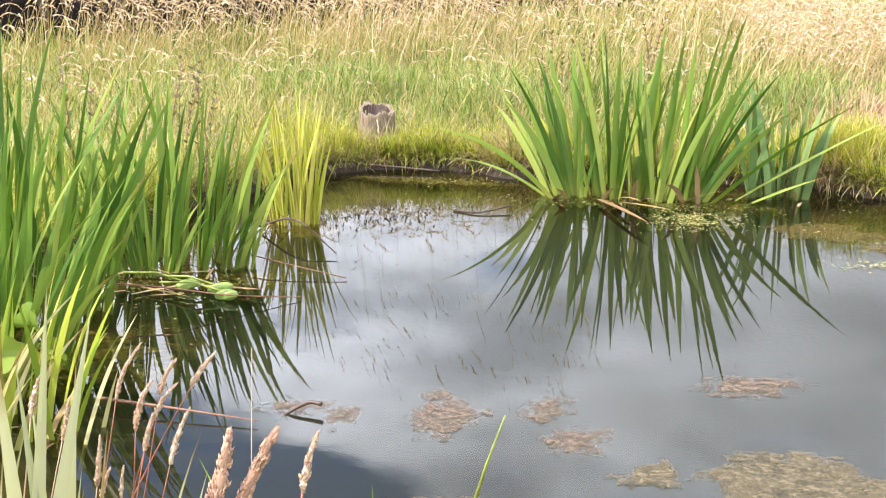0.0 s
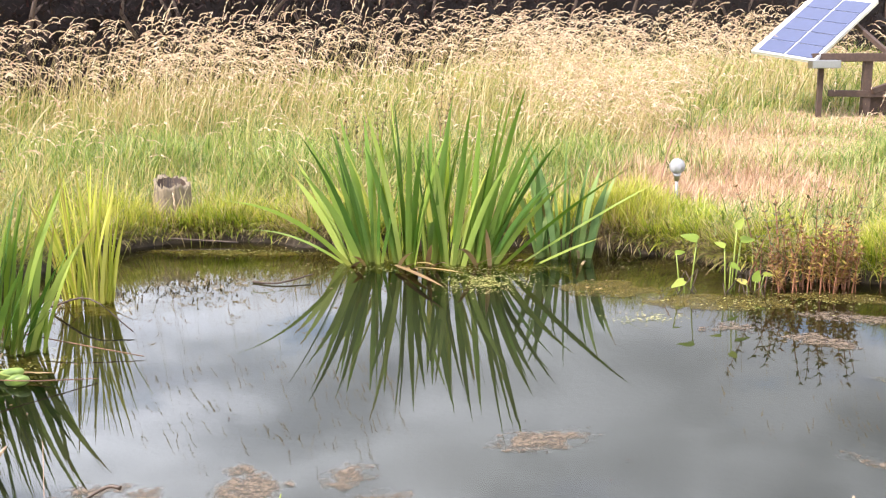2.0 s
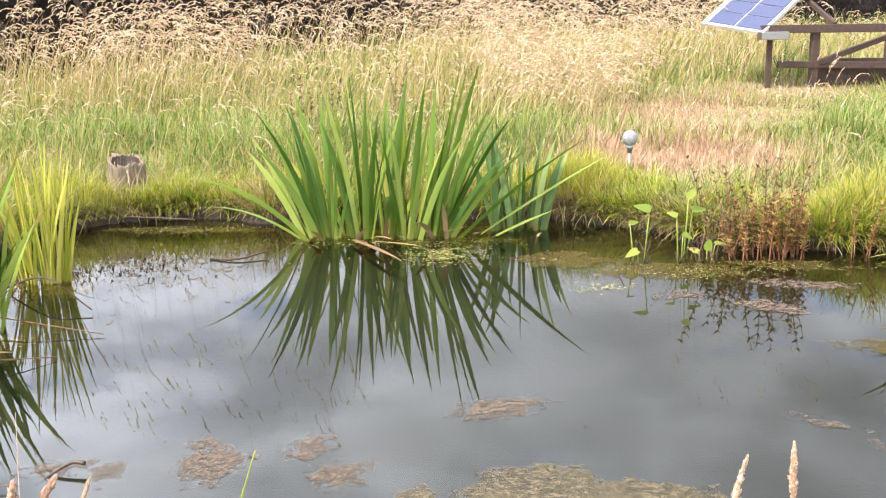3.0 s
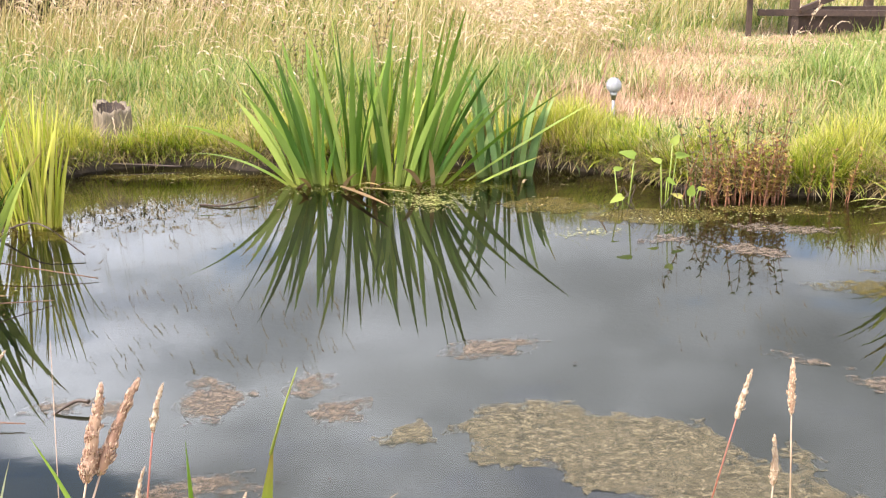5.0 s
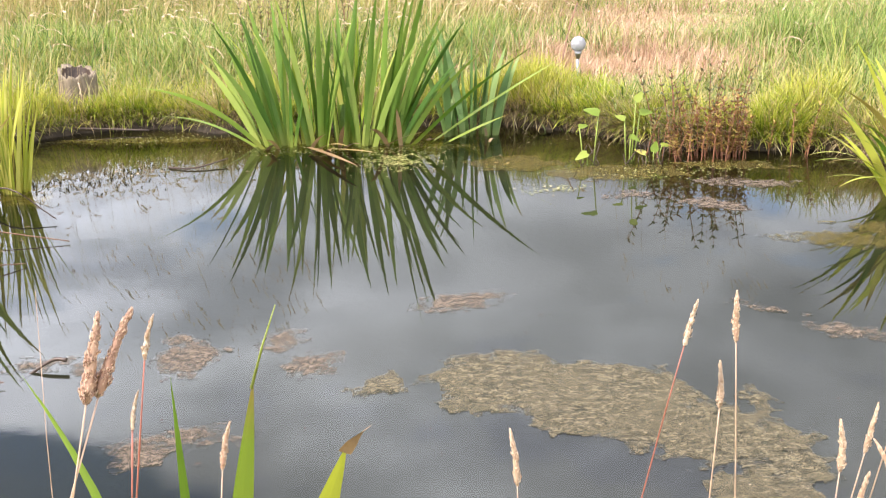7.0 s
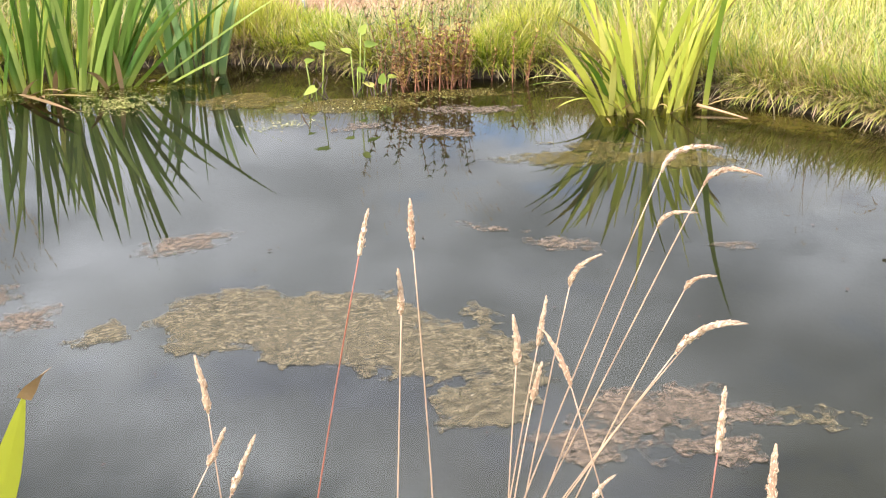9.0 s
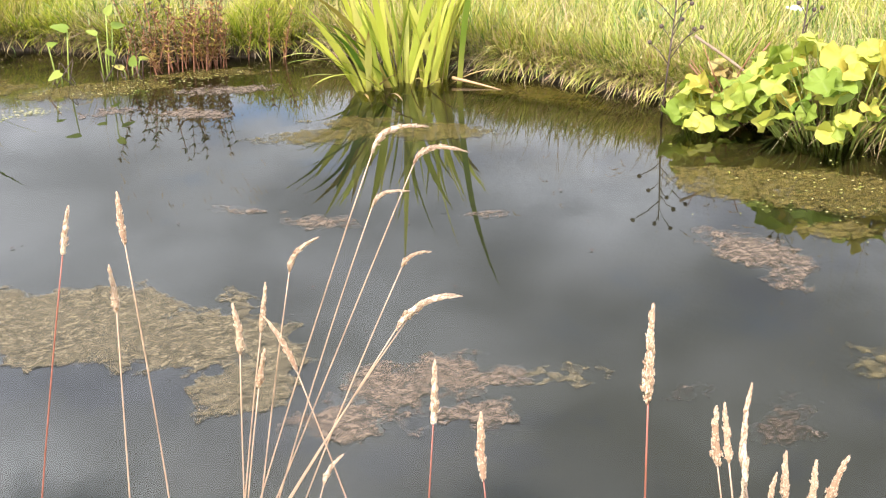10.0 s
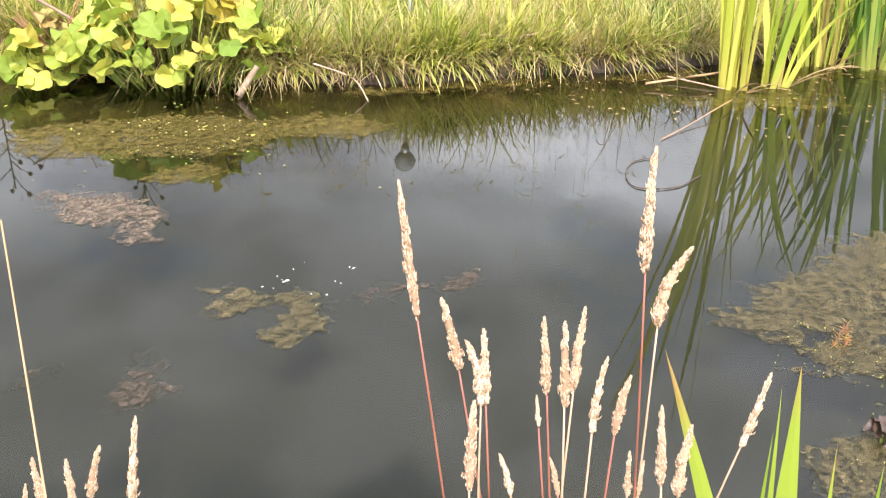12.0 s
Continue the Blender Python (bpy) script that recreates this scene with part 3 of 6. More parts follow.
def build_ground():
    def axis(lo, hi, step, reach):
        mid = np.arange(lo, hi + 1e-6, step)
        g, d = [], step
        p = 0.0
        while p < reach:
            d *= 1.22
            p += d
            g.append(p)
        g = np.array(g)
        return np.concatenate((lo - g[::-1], mid, hi + g))
    xs, ys = axis(-4.0, 8.2, 0.05, 900), axis(-3.6, 9.0, 0.05, 900)
    X, Y = np.meshgrid(xs, ys)
    xy = np.stack((X.ravel(), Y.ravel()), 1)
    s = np.full(len(xy), 50.0)
    near = (np.abs(xy[:, 0] - 2) < 14) & (np.abs(xy[:, 1] - 2.5) < 16)
    s[near] = shore_distance(xy[near])
    z = land(xy, s)
    nx, ny = len(xs), len(ys)
    idx = np.arange(nx * ny).reshape(ny, nx)
    q = np.stack((idx[:-1, :-1], idx[:-1, 1:], idx[1:, 1:], idx[1:, :-1]), -1).reshape(-1, 4)
    ob = part("ground", raw_mesh("ground", np.column_stack((xy, z)), [q]), GROUND)
    tagged(ob, "grassy bank of bare earth and turf round a muddy pond bed", "ground", kind="structure")
    n = 48
    xs, ys = np.linspace(-3.4, 8.0, n), np.linspace(-3.2, 7.8, n)
    X, Y = np.meshgrid(xs, ys)
    idx = np.arange(n * n).reshape(n, n)
    q = np.stack((idx[:-1, :-1], idx[:-1, 1:], idx[1:, 1:], idx[1:, :-1]), -1).reshape(-1, 4)
    w = part("water", raw_mesh("water", np.column_stack((X.ravel(), Y.ravel(), np.zeros(n * n))), [q]), WATER)
    tagged(w, "still dark pond water mirroring a cloudy sky", "water", kind="structure")


build_ground()


# ---- far edge: hedge behind the meadow ----
def hedge(name, x0, y0, x1, y1, height, seed, label):
    rng = np.random.default_rng(seed)
    cx, cy = (x0 + x1) / 2, (y0 + y1) / 2
    root = thing(name, (cx, cy, 0), label, "hedge")
    n = 30000
    t, u = rng.random(n), rng.random(n)
    top = height * (0.9 + 0.1 * np.sin(t * 23 + seed) * np.sin(t * 9.1))
    x, y = (x0 - cx) + (x1 - x0) * t + rng.normal(0, 0.45, n), (y0 - cy) + (y1 - y0) * t + rng.normal(0, 0.4, n)
    base = np.column_stack((x, y, 0.35 + top * u))
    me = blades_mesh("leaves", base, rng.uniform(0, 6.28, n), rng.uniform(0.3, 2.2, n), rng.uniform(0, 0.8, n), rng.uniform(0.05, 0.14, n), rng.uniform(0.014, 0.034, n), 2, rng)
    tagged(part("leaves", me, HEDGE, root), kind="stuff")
    # two sheets inside the hedge, coloured as the shade between its leaves
    bm = bmesh.new()
    k, m = 40, 8
    for s in (-0.35, 0.35):
        rows = []
        for a in range(k + 1):
            f = a / k
            col = []
            for b in range(m + 1):
                z = 0.2 + (height * 0.85) * b / m
                w = s * (1 + 0.6 * noise.noise((f * 30, b * 0.9, seed))) * (1 - 0.5 * (b / m) ** 3)
                col.append(bm.verts.new((x0 - cx + (x1 - x0) * f - (y1 - y0) * 0.08 * w, y0 - cy + (y1 - y0) * f + w, z)))
            rows.append(col)
        for r0, r1 in zip(rows, rows[1:]):
            for b in range(m):
                bm.faces.new((r0[b], r1[b], r1[b + 1], r0[b + 1]))
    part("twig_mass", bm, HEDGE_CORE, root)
    for i in range(20):
        f = (i + 0.5) / 20
        bx, by = x0 - cx + (x1 - x0) * f + rng.normal(0, 0.2), y0 - cy + (y1 - y0) * f - 0.5 + rng.normal(0, 0.15)
        pts = [(bx + rng.normal(0, 0.05) * a, by + rng.normal(0, 0.05) * a, 0.3 + height * a / 5) for a in range(5)]
        part("branch", tube(pts, [0.06, 0.05, 0.04, 0.03, 0.015], 5), STEM_DARK, root)
    return root


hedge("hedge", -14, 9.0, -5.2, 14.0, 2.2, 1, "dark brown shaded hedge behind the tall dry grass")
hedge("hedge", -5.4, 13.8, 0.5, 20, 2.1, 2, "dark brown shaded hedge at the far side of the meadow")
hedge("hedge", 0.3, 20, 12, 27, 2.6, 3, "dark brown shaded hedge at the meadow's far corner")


def before_hedge(xy, gap=0.7):
    """True where a spot lies on the pond's side of the hedges."""
    line = np.interp(xy[:, 0], (-14, -5.3, 0.4, 12), (9.0, 13.9, 20, 27))
    return xy[:, 1] < line - gap


# ---- meadow ----
def wedge(rng, n, near, far, a0, a1, power=1.0):
    """Random spots in a sector of the meadow round the near bank, in degrees to the right of the pond's axis."""
    r = (near ** power + (far ** power - near ** power) * rng.random(n)) ** (1 / power)
    a = np.radians(rng.uniform(a0, a1, n))
    return np.stack((np.sin(a) * r, np.cos(a) * r), 1)


def bare(xy):
    """How short and dry the turf is: the mown straw patch below the solar panel."""
    x, y = xy[:, 0], xy[:, 1]
    a = np.exp(-(((x - 2.95) / 1.0) ** 2 + ((y - 10.1) / 0.9) ** 2))
    b = np.exp(-(((x - 1.9) / 0.6) ** 2 + ((y - 7.9) / 0.55) ** 2))
    c = np.exp(-(((x - 4.2) / 1.2) ** 2 + ((y - 11.5) / 1.0) ** 2))
    return np.clip(np.maximum(np.maximum(a, b), c) * 1.6, 0, 1)


def sow(name, label, rng, xy, lo, hi, w0, w1, material, lean=0.35, bend=0.7, k=3, category="grass", wind=0.6):
    s = shore_distance(xy)
    ok = (s > 0.03) & before_hedge(xy, 0.0) & (np.hypot(xy[:, 0] + 2.03, xy[:, 1] - 7.34) > 0.20)
    if material is FIELD:
        ok &= bare(xy) < rng.uniform(0.15, 1.1, len(xy))
    xy, s = xy[ok], s[ok]
    n = len(xy)
    az = np.where(rng.random(n) < wind, rng.normal(0.1, 0.7, n), rng.uniform(0, 6.28, n))
    base = np.column_stack((xy, land(xy, s) - 0.01))
    hollow = np.array([noise.noise((x * 1.7, y * 1.3, 8.0)) for x, y in xy])
    length = rng.uniform(lo, hi, n) * (0.75 + 0.5 * rng.random(n)) * (1 - 0.75 * bare(xy)) * np.clip(0.95 + 0.9 * hollow, 0.4, 1.5)
    me = blades_mesh(name, base, az, np.abs(rng.normal(0, lean, n)), rng.uniform(0.1, bend, n) * 1.4, length, rng.uniform(w0, w1, n), k, rng)
    return tagged(part(name, me, material), label, category, kind="stuff")


def build_meadow():
    rng = np.random.default_rng(5)
    sow("meadow_grass", "green and straw-coloured uncut meadow grass", rng, wedge(rng, 88000, 6.2, 14, -42, 36, 1.3), 0.14, 0.32, 0.005, 0.011, FIELD, lean=0.75, bend=1.4, wind=0.2)
    sow("meadow_grass", "green and straw-coloured uncut meadow grass", rng, wedge(rng, 52000, 13, 30, -42, 36, 1.2), 0.25, 0.5, 0.010, 0.022, FIELD, lean=0.5, bend=1.0, k=2, wind=0.3)
    sow("hay_patch", "dry pinkish hay lying on mown turf", rng, np.column_stack((rng.normal(2.95, 0.6, 16000), rng.normal(10.1, 0.6, 16000))), 0.10, 0.3, 0.004, 0.009, HAY, 1.35, 0.5, 2, wind=0.1, category="hay")
    sow("hay_patch", "heap of dry cut stalks beside the globe light", rng, np.column_stack((rng.normal(1.85, 0.48, 9000), rng.normal(7.95, 0.34, 9000))), 0.15, 0.4, 0.004, 0.008, HAY, 1.25, 0.5, 2, wind=0.1, category="hay")

    sow("hay_patch", "dry pinkish hay trodden round the solar rack", rng, np.column_stack((rng.normal(4.1, 0.55, 9000), rng.normal(11.6, 0.45, 9000))), 0.10, 0.3, 0.004, 0.009, HAY, 1.3, 0.5, 2, wind=0.1, category="hay")
    for cx, cy, rx, ry, n, lo, hi in ((3.35, 8.3, 0.25, 0.8, 6000, 0.16, 0.34), (3.9, 9.6, 0.5, 1.0, 7000, 0.18, 0.36), (5.1, 11.3, 0.45, 0.4, 5000, 0.16, 0.32), (-1.0, 8.6, 0.45, 0.5, 4500, 0.14, 0.30), (0.9, 8.7, 0.3, 0.4, 2500, 0.16, 0.32), (-2.7, 9.3, 0.5, 0.5, 3000, 0.16, 0.34)):
        sow("meadow_grass", "lush blue-green rank grass in the meadow", rng, np.column_stack((rng.normal(cx, rx, n), rng.normal(cy, ry, n))), lo, hi, 0.005, 0.011, LUSH, lean=0.5, bend=1.2, wind=0.2)
    for cx, cy, rx, ry, n, lo, hi in ((0.95, 7.02, 0.17, 0.12, 3000, 0.14, 0.34), (2.30, 6.16, 0.22, 0.13, 2600, 0.12, 0.27), (-2.25, 7.06, 0.18, 0.12, 1800, 0.10, 0.22), (-1.55, 7.28, 0.25, 0.12, 1800, 0.08, 0.20), (0.62, 7.12, 0.10, 0.10, 1000, 0.12, 0.26), (3.35, 5.15, 0.25, 0.18, 3000, 0.14, 0.28)):
        sow("grass_tussock", "bright yellow-green grass tussock on the pond's edge", rng, np.column_stack((rng.normal(cx, rx, n), rng.normal(cy, ry, n))), lo, hi, 0.004, 0.008, TUSSOCK, lean=0.3, bend=0.8, wind=0.1)

    def tall(name, label, n, near, far, a0, a1, lo, hi, head, size, keep=None, power=1.3, even=False):
        xy = wedge(rng, n, near, far, a0, a1, power)
        s = shore_distance(xy)
        thick = np.array([noise.noise((x * 0.45, y * 0.45, 3.0)) for x, y in xy]) > rng.uniform(-0.45, 0.35, len(xy))
        ok = (s > 0.12) & (bare(xy) < 0.25) & (thick | even) & before_hedge(xy)
        if keep is not None:
            ok &= keep(xy)
        xy, s = xy[ok], s[ok]
        n = len(xy)
        az = rng.normal(0.15, 0.75, n)
        lean, bend = np.abs(rng.normal(0.28, 0.22, n)), rng.uniform(0.15, 1.05, n)
        if even:
            lean, bend = np.abs(rng.normal(0.05, 0.08, n)), rng.uniform(0.05, 0.45, n)
        length = rng.uniform(lo, hi, n)
        base = np.column_stack((xy, land(xy, s) - 0.01))
        me = blades_mesh(name, base, az, lean, bend, length, rng.uniform(0.0025, 0.004, n) * (0.5 if even else size), 3, rng)
        tagged(part(name, me, STRAW), label, "grass", kind="stuff")
        top = curve_points(base, az, lean, bend, length, 3)[:, 3]
        hm = seed_heads_mesh("seed_heads", top, az, lean + bend, rng.uniform(*head, n), rng, 16, 0.0085 * size, 0.25 if even else 1.5)
        tagged(part("seed_heads", hm, SEED_FIELD), "pale nodding seed heads of tall meadow grass", "grass", kind="stuff")

    tall("tall_dry_grass", "tall bleached flowering grass leaning in the wind", 900, 7.8, 13, -34, 22, 0.30, 0.55, (0.12, 0.20), 1.8)
    tall("tall_dry_grass", "tall bleached flowering grass leaning in the wind", 9000, 10.5, 19, -40, 18, 0.6, 1.18, (0.13, 0.22), 2.2)
    tall("tall_dry_grass", "dense bleached grass swept over by the wind", 2000, 9.6, 14.5, 2, 11, 0.35, 0.7, (0.08, 0.14), 1.9, keep=lambda xy: xy[:, 1] > 9)
    tall("tall_dry_grass", "thin tall flowering grass stems on the far bank", 220, 7.4, 8.6, -22, 16, 0.6, 0.95, (0.05, 0.09), 1.1)
    tall("tall_dry_grass", "thin tall flowering grass stems on the bank", 500, 4.9, 6.4, 30, 78, 0.55, 0.9, (0.05, 0.09), 1.0)
    tall("tall_thin_grass", "very tall thin flowering grass at the far bank's edge", 150, 7.2, 7.9, -19, -5, 0.8, 1.5, (0.07, 0.14), 1.2, even=True)
    tall("tall_thin_grass", "very tall thin flowering grass at the far bank's edge", 36, 6.35, 6.9, 12, 20, 0.6, 0.95, (0.06, 0.10), 1.0, even=True)
    tall("tall_thin_grass", "very tall thin flowering grass on the grassy bank", 40, 4.95, 5.5, 48, 63, 0.9, 1.35, (0.06, 0.10), 1.0, even=True)
    tall("tall_thin_grass", "very tall thin flowering grass on the grassy bank", 24, 5.6, 6.1, 66, 76, 0.9, 1.35, (0.06, 0.10), 1.0, even=True)
    tall("tall_dry_grass", "sparse tall grass stalks round the solar rack", 2500, 9, 18, 16, 36, 0.4, 0.7, (0.08, 0.13), 1.8)


build_meadow()


# ---- turf hanging over the banks ----
def along_shore(rng, n, i0, i1, back):
    """Spots on land just behind the stretch of waterline between two of its corners."""
    per = 6
    i = rng.uniform(i0 * per, i1 * per, n)
    j = i.astype(int) % len(OUTLINE)
    f = (i % 1)[:, None]
    p = OUTLINE[j] * (1 - f) + OUTLINE[(j + 1) % len(OUTLINE)] * f
    d = OUTLINE[(j + 1) % len(OUTLINE)] - OUTLINE[j]
    nrm = np.stack((-d[:, 1], d[:, 0]), 1) / np.linalg.norm(d, axis=1)[:, None]
    w = rng.random(n) ** 1.6 * back
    return p + nrm * (w[:, None] + 0.03), nrm, w


def bank_turf(name, label, seed, n, i0, i1, back, lo, hi, w0, w1, material, over=0.5, k=4):
    rng = np.random.default_rng(seed)
    xy, nrm, w = along_shore(rng, n, i0, i1, back)
    tuft = np.array([noise.noise((x * 3.1, y * 3.1, seed)) for x, y in xy])
    ok = (tuft > rng.uniform(-0.75, 0.1, n)) & ((np.hypot(xy[:, 0] + 2.03, xy[:, 1] - 7.34) > 0.21) | (rng.random(n) < 0.06))
    xy, nrm, w, tuft = xy[ok], nrm[ok], w[ok], tuft[ok]
    n = len(xy)
    near = np.exp(-w / 0.10) * over
    az = np.where(rng.random(n) < near, np.arctan2(-nrm[:, 1], -nrm[:, 0]) + rng.normal(0, 0.5, n), rng.uniform(0, 6.28, n))
    base = np.column_stack((xy, land(xy) - 0.01))
    lean = np.abs(rng.normal(0.1, 0.65, n)) + near * rng.uniform(0.1, 1.1, n)
    length = rng.uniform(lo, hi, n) * (0.6 + 0.95 * np.clip(tuft + 0.3, 0, 1))
    me = blades_mesh(name, base, az, lean, rng.uniform(0.2, 1.3, n), length, rng.uniform(w0, w1, n), k, rng)
    return tagged(part(name, me, material), label, "grass", kind="stuff")


bank_turf("bank_grass", "bright yellow-green turf on the far bank", 11, 30000, 2, 15, 0.55, 0.08, 0.20, 0.005, 0.010, BANK, 0.7)
bank_turf("bank_grass", "pale yellowing grass overhanging the bank", 12, 34000, 15, 24, 0.6, 0.08, 0.24, 0.005, 0.011, BANK_R, 0.9)
bank_turf("bank_grass", "uncut yellow-green grass behind the bank", 13, 30000, 14, 24, 2.6, 0.16, 0.36, 0.006, 0.012, BANK_R, 0.1)
bank_turf("bank_grass", "rank green grass on the shaded bank", 14, 9000, 0, 3, 0.7, 0.15, 0.35, 0.004, 0.008, BANK)
bank_turf("bank_grass", "sparse short turf on the near bank", 15, 8000, 26, 32.9, 0.9, 0.06, 0.16, 0.004, 0.007, BANK, 0.1)
bank_turf("bank_grass", "dark green rank grass growing through the bank", 19, 9000, 15, 24, 1.4, 0.14, 0.34, 0.005, 0.010, LUSH, 0.4)
bank_turf("dead_grass", "long tangled dead straw lying over the bank", 20, 3000, 14, 23.8, 0.45, 0.22, 0.5, 0.003, 0.005, STRAW, 1.3)
bank_turf("dead_grass", "matted brown straw along the foot of the bank", 17, 3000, 14, 23.5, 0.14, 0.10, 0.26, 0.003, 0.007, HAY, 1.0)
bank_turf("dead_grass", "dark brown dead grass and roots on the bank's foot", 18, 17000, 2, 23.5, 0.05, 0.05, 0.15, 0.003, 0.007, ROOTS, 1.3)
bank_turf("dead_grass", "dead straw hanging over the bank edge", 16, 7000, 4, 23.5, 0.22, 0.12, 0.32, 0.003, 0.006, STRAW, 0.9)


# ---- sword-leaved water plants ----
def clump(name, label, x, y, rx, ry, count, lo, hi, w0, w1, material, seed, fan=0.55, tilt=0.0, droop=(0.0, 0.25), dead=4, z=-0.06, facing=0.0, category="iris", stray=0.12):
    """A fan of sword leaves; the outer ones lean out along the clump's long axis."""
    rng = random.Random(seed)
    root = thing(name, (x, y, 0), label, category)
    for i in range(count):
        u = -1 + 2 * (i + rng.random()) / count
        px, py = u * rx, rng.uniform(-1, 1) * ry * math.sqrt(max(0.1, 1 - u * u))
        side = u * fan + tilt + rng.gauss(0, stray)
        back = rng.gauss(0, 0.14)
        az = math.atan2(math.sin(back), math.sin(side)) + facing
        lean = min(1.2, math.hypot(side, back))
        me = sword_leaf(rng.uniform(lo, hi) * (1 - 0.22 * abs(u) ** 2), rng.uniform(w0, w1), lean * 0.6, rng.uniform(*droop) + lean * 0.5,
                        az, facing + rng.uniform(-1.25, 1.25), rng.uniform(-1.0, 1.0), 10, rng.uniform(0.4, 0.65))
        ob = part("leaf", me, material, root)
        ob.location = (px * math.cos(facing) - py * math.sin(facing), px * math.sin(facing) + py * math.cos(facing), z)
    for i in range(dead):
        me = sword_leaf(rng.uniform(0.2, 0.45) * min(1.1, (lo + hi) / 1.6), w0 * 0.6, rng.uniform(0.7, 1.3), rng.uniform(0.3, 1.2), rng.uniform(-2.8, -0.3), rng.uniform(-0.6, 0.6), 0.8, 8)
        ob = part("leaf", me, DEAD, root, "withered brown leaf")
        ob.location = (rng.uniform(-1, 1) * rx, -ry * rng.random(), z + 0.04)
    return root


def extra_leaf(root, dx, dy, length, width, lean, bend, az, material, kink=None, z=-0.04, face=None):
    me = sword_leaf(length, width, lean, bend, az, az + math.pi / 2 if face is None else face, 0.3, 14, 0.5, kink)
    ob = part("leaf", me, material, root)
    ob.location = (dx, dy, z)
    return ob


def fan_leaves(root, x, y, tilt, spread, count, lo, hi, w0, w1, material, seed):
    """One flat iris fan: leaves rising from a common sheath, the outer ones shorter and leaning out."""
    rng = random.Random(seed)
    turn = rng.uniform(-0.5, 0.5)
    for i in range(count):
        u = -1 + 2 * (i + 0.5) / count
        side = tilt + spread * u + rng.gauss(0, 0.06)
        back = rng.gauss(0, 0.10)
        az = math.atan2(math.sin(back), math.sin(side)) + turn
        lean = math.hypot(side, back)
        me = sword_leaf(rng.uniform(lo, hi) * (1 - 0.25 * abs(u)), rng.uniform(w0, w1) * 0.84, lean * 0.75, lean * 0.4 + rng.uniform(-0.05, 0.2),
                        az, turn + rng.uniform(-1.2, 1.2), rng.uniform(-0.9, 0.9), 10, rng.uniform(0.4, 0.65))
        ob = part("leaf", me, material, root)
        ob.location = (x + u * 0.05, y + rng.gauss(0, 0.03), -0.06)


main = thing("iris_clump", (-0.28, 6.42, 0), "large green flag iris clump standing in the far shallows", "iris")
fan_leaves(main, -0.40, 0.04, -0.38, 0.30, 9, 0.88, 1.10, 0.032, 0.055, IRIS, 201)
fan_leaves(main, -0.30, -0.02, -0.16, 0.34, 10, 0.94, 1.21, 0.034, 0.060, IRIS, 202)
fan_leaves(main, -0.10, -0.02, -0.03, 0.22, 11, 0.97, 1.23, 0.034, 0.057, IRIS, 203)
fan_leaves(main, 0.06, 0.06, 0.02, 0.20, 8, 0.83, 1.12, 0.030, 0.052, IRIS, 204)
fan_leaves(main, 0.18, -0.06, 0.12, 0.30, 11, 0.79, 1.16, 0.034, 0.057, IRIS, 205)
fan_leaves(main, 0.32, 0.0, 0.30, 0.28, 10, 0.99, 1.32, 0.034, 0.057, IRIS, 206)
fan_leaves(main, 0.36, -0.06, 0.50, 0.32, 7, 0.72, 1.04, 0.028, 0.046, IRIS, 207)
fan_leaves(main, -0.20, 0.08, -0.22, 0.45, 7, 0.66, 0.99, 0.023, 0.041, REED_YELLOW, 208)
fan_leaves(main, 0.12, 0.08, 0.10, 0.45, 7, 0.66, 0.99, 0.023, 0.041, REED_YELLOW, 209)
for i in range(9):
    r_ = random.Random(700 + i)
    me_ = sword_leaf(r_.uniform(0.18, 0.42), 0.028, r_.uniform(0.5, 1.2), r_.uniform(0.2, 1.0), r_.uniform(-2.6, -0.5), r_.uniform(-0.6, 0.6), 0.8, 8)
    part("leaf", me_, DEAD, main, "withered brown leaf").location = (r_.uniform(-0.42, 0.42), -0.08, -0.02)
extra_leaf(main, -0.42, -0.02, 0.74, 0.030, 0.95, 0.75, math.pi - 0.1, IRIS, face=0.9)
extra_leaf(main, -0.40, -0.06, 0.95, 0.030, 0.72, 0.75, math.pi + 0.5, REED_YELLOW, face=0.6)
extra_leaf(main, 0.44, -0.06, 1.10, 0.042, 0.80, 0.22, -0.4, IRIS, face=0.5)
extra_leaf(main, 0.55, 0.02, 1.0, 0.045, 0.98, 0.12, 0.05, IRIS)
extra_leaf(main, 0.62, -0.02, 0.50, 0.05, 1.1, 0.15, 0.0, IRIS)
extra_leaf(main, -0.15, -0.18, 0.76, 0.034, 1.5, 0.06, -1.17, DEAD, z=0.025)
extra_leaf(main, -0.02, -0.22, 0.40, 0.026, 1.46, 0.1, -0.8, DEAD, z=0.02)
extra_leaf(main, -0.15, -0.12, 0.42, 0.04, 1.0, 0.75, -0.9, DEAD)
extra_leaf(main, -0.05, -0.14, 0.22, 0.03, 0.9, 0.9, -1.4, DEAD)
clump("iris_clump", "blue-green iris leaves at the back of the far shallows", 0.56, 6.56, 0.17, 0.08, 22, 0.52, 0.84, 0.028, 0.046, IRIS_BLUE, 22, fan=0.14, stray=0.10, dead=3)
clump("reed_tuft", "yellow-green tuft of narrow reed leaves in shallow water", -1.97, 5.48, 0.12, 0.08, 84, 0.30, 0.90, 0.010, 0.020, REED_BRIGHT, 23, fan=0.16, droop=(0.0, 0.15), dead=6, category="reed")
clump("iris_clump", "tall dense green iris clump in the water", -2.30, 4.62, 0.42, 0.18, 72, 0.62, 1.02, 0.018, 0.034, IRIS, 24, fan=0.32, dead=5)
clump("iris_clump", "bright green iris fan at the front of the clump", -2.28, 4.42, 0.14, 0.06, 24, 0.45, 0.75, 0.014, 0.026, IRIS, 25, fan=0.6, dead=2)
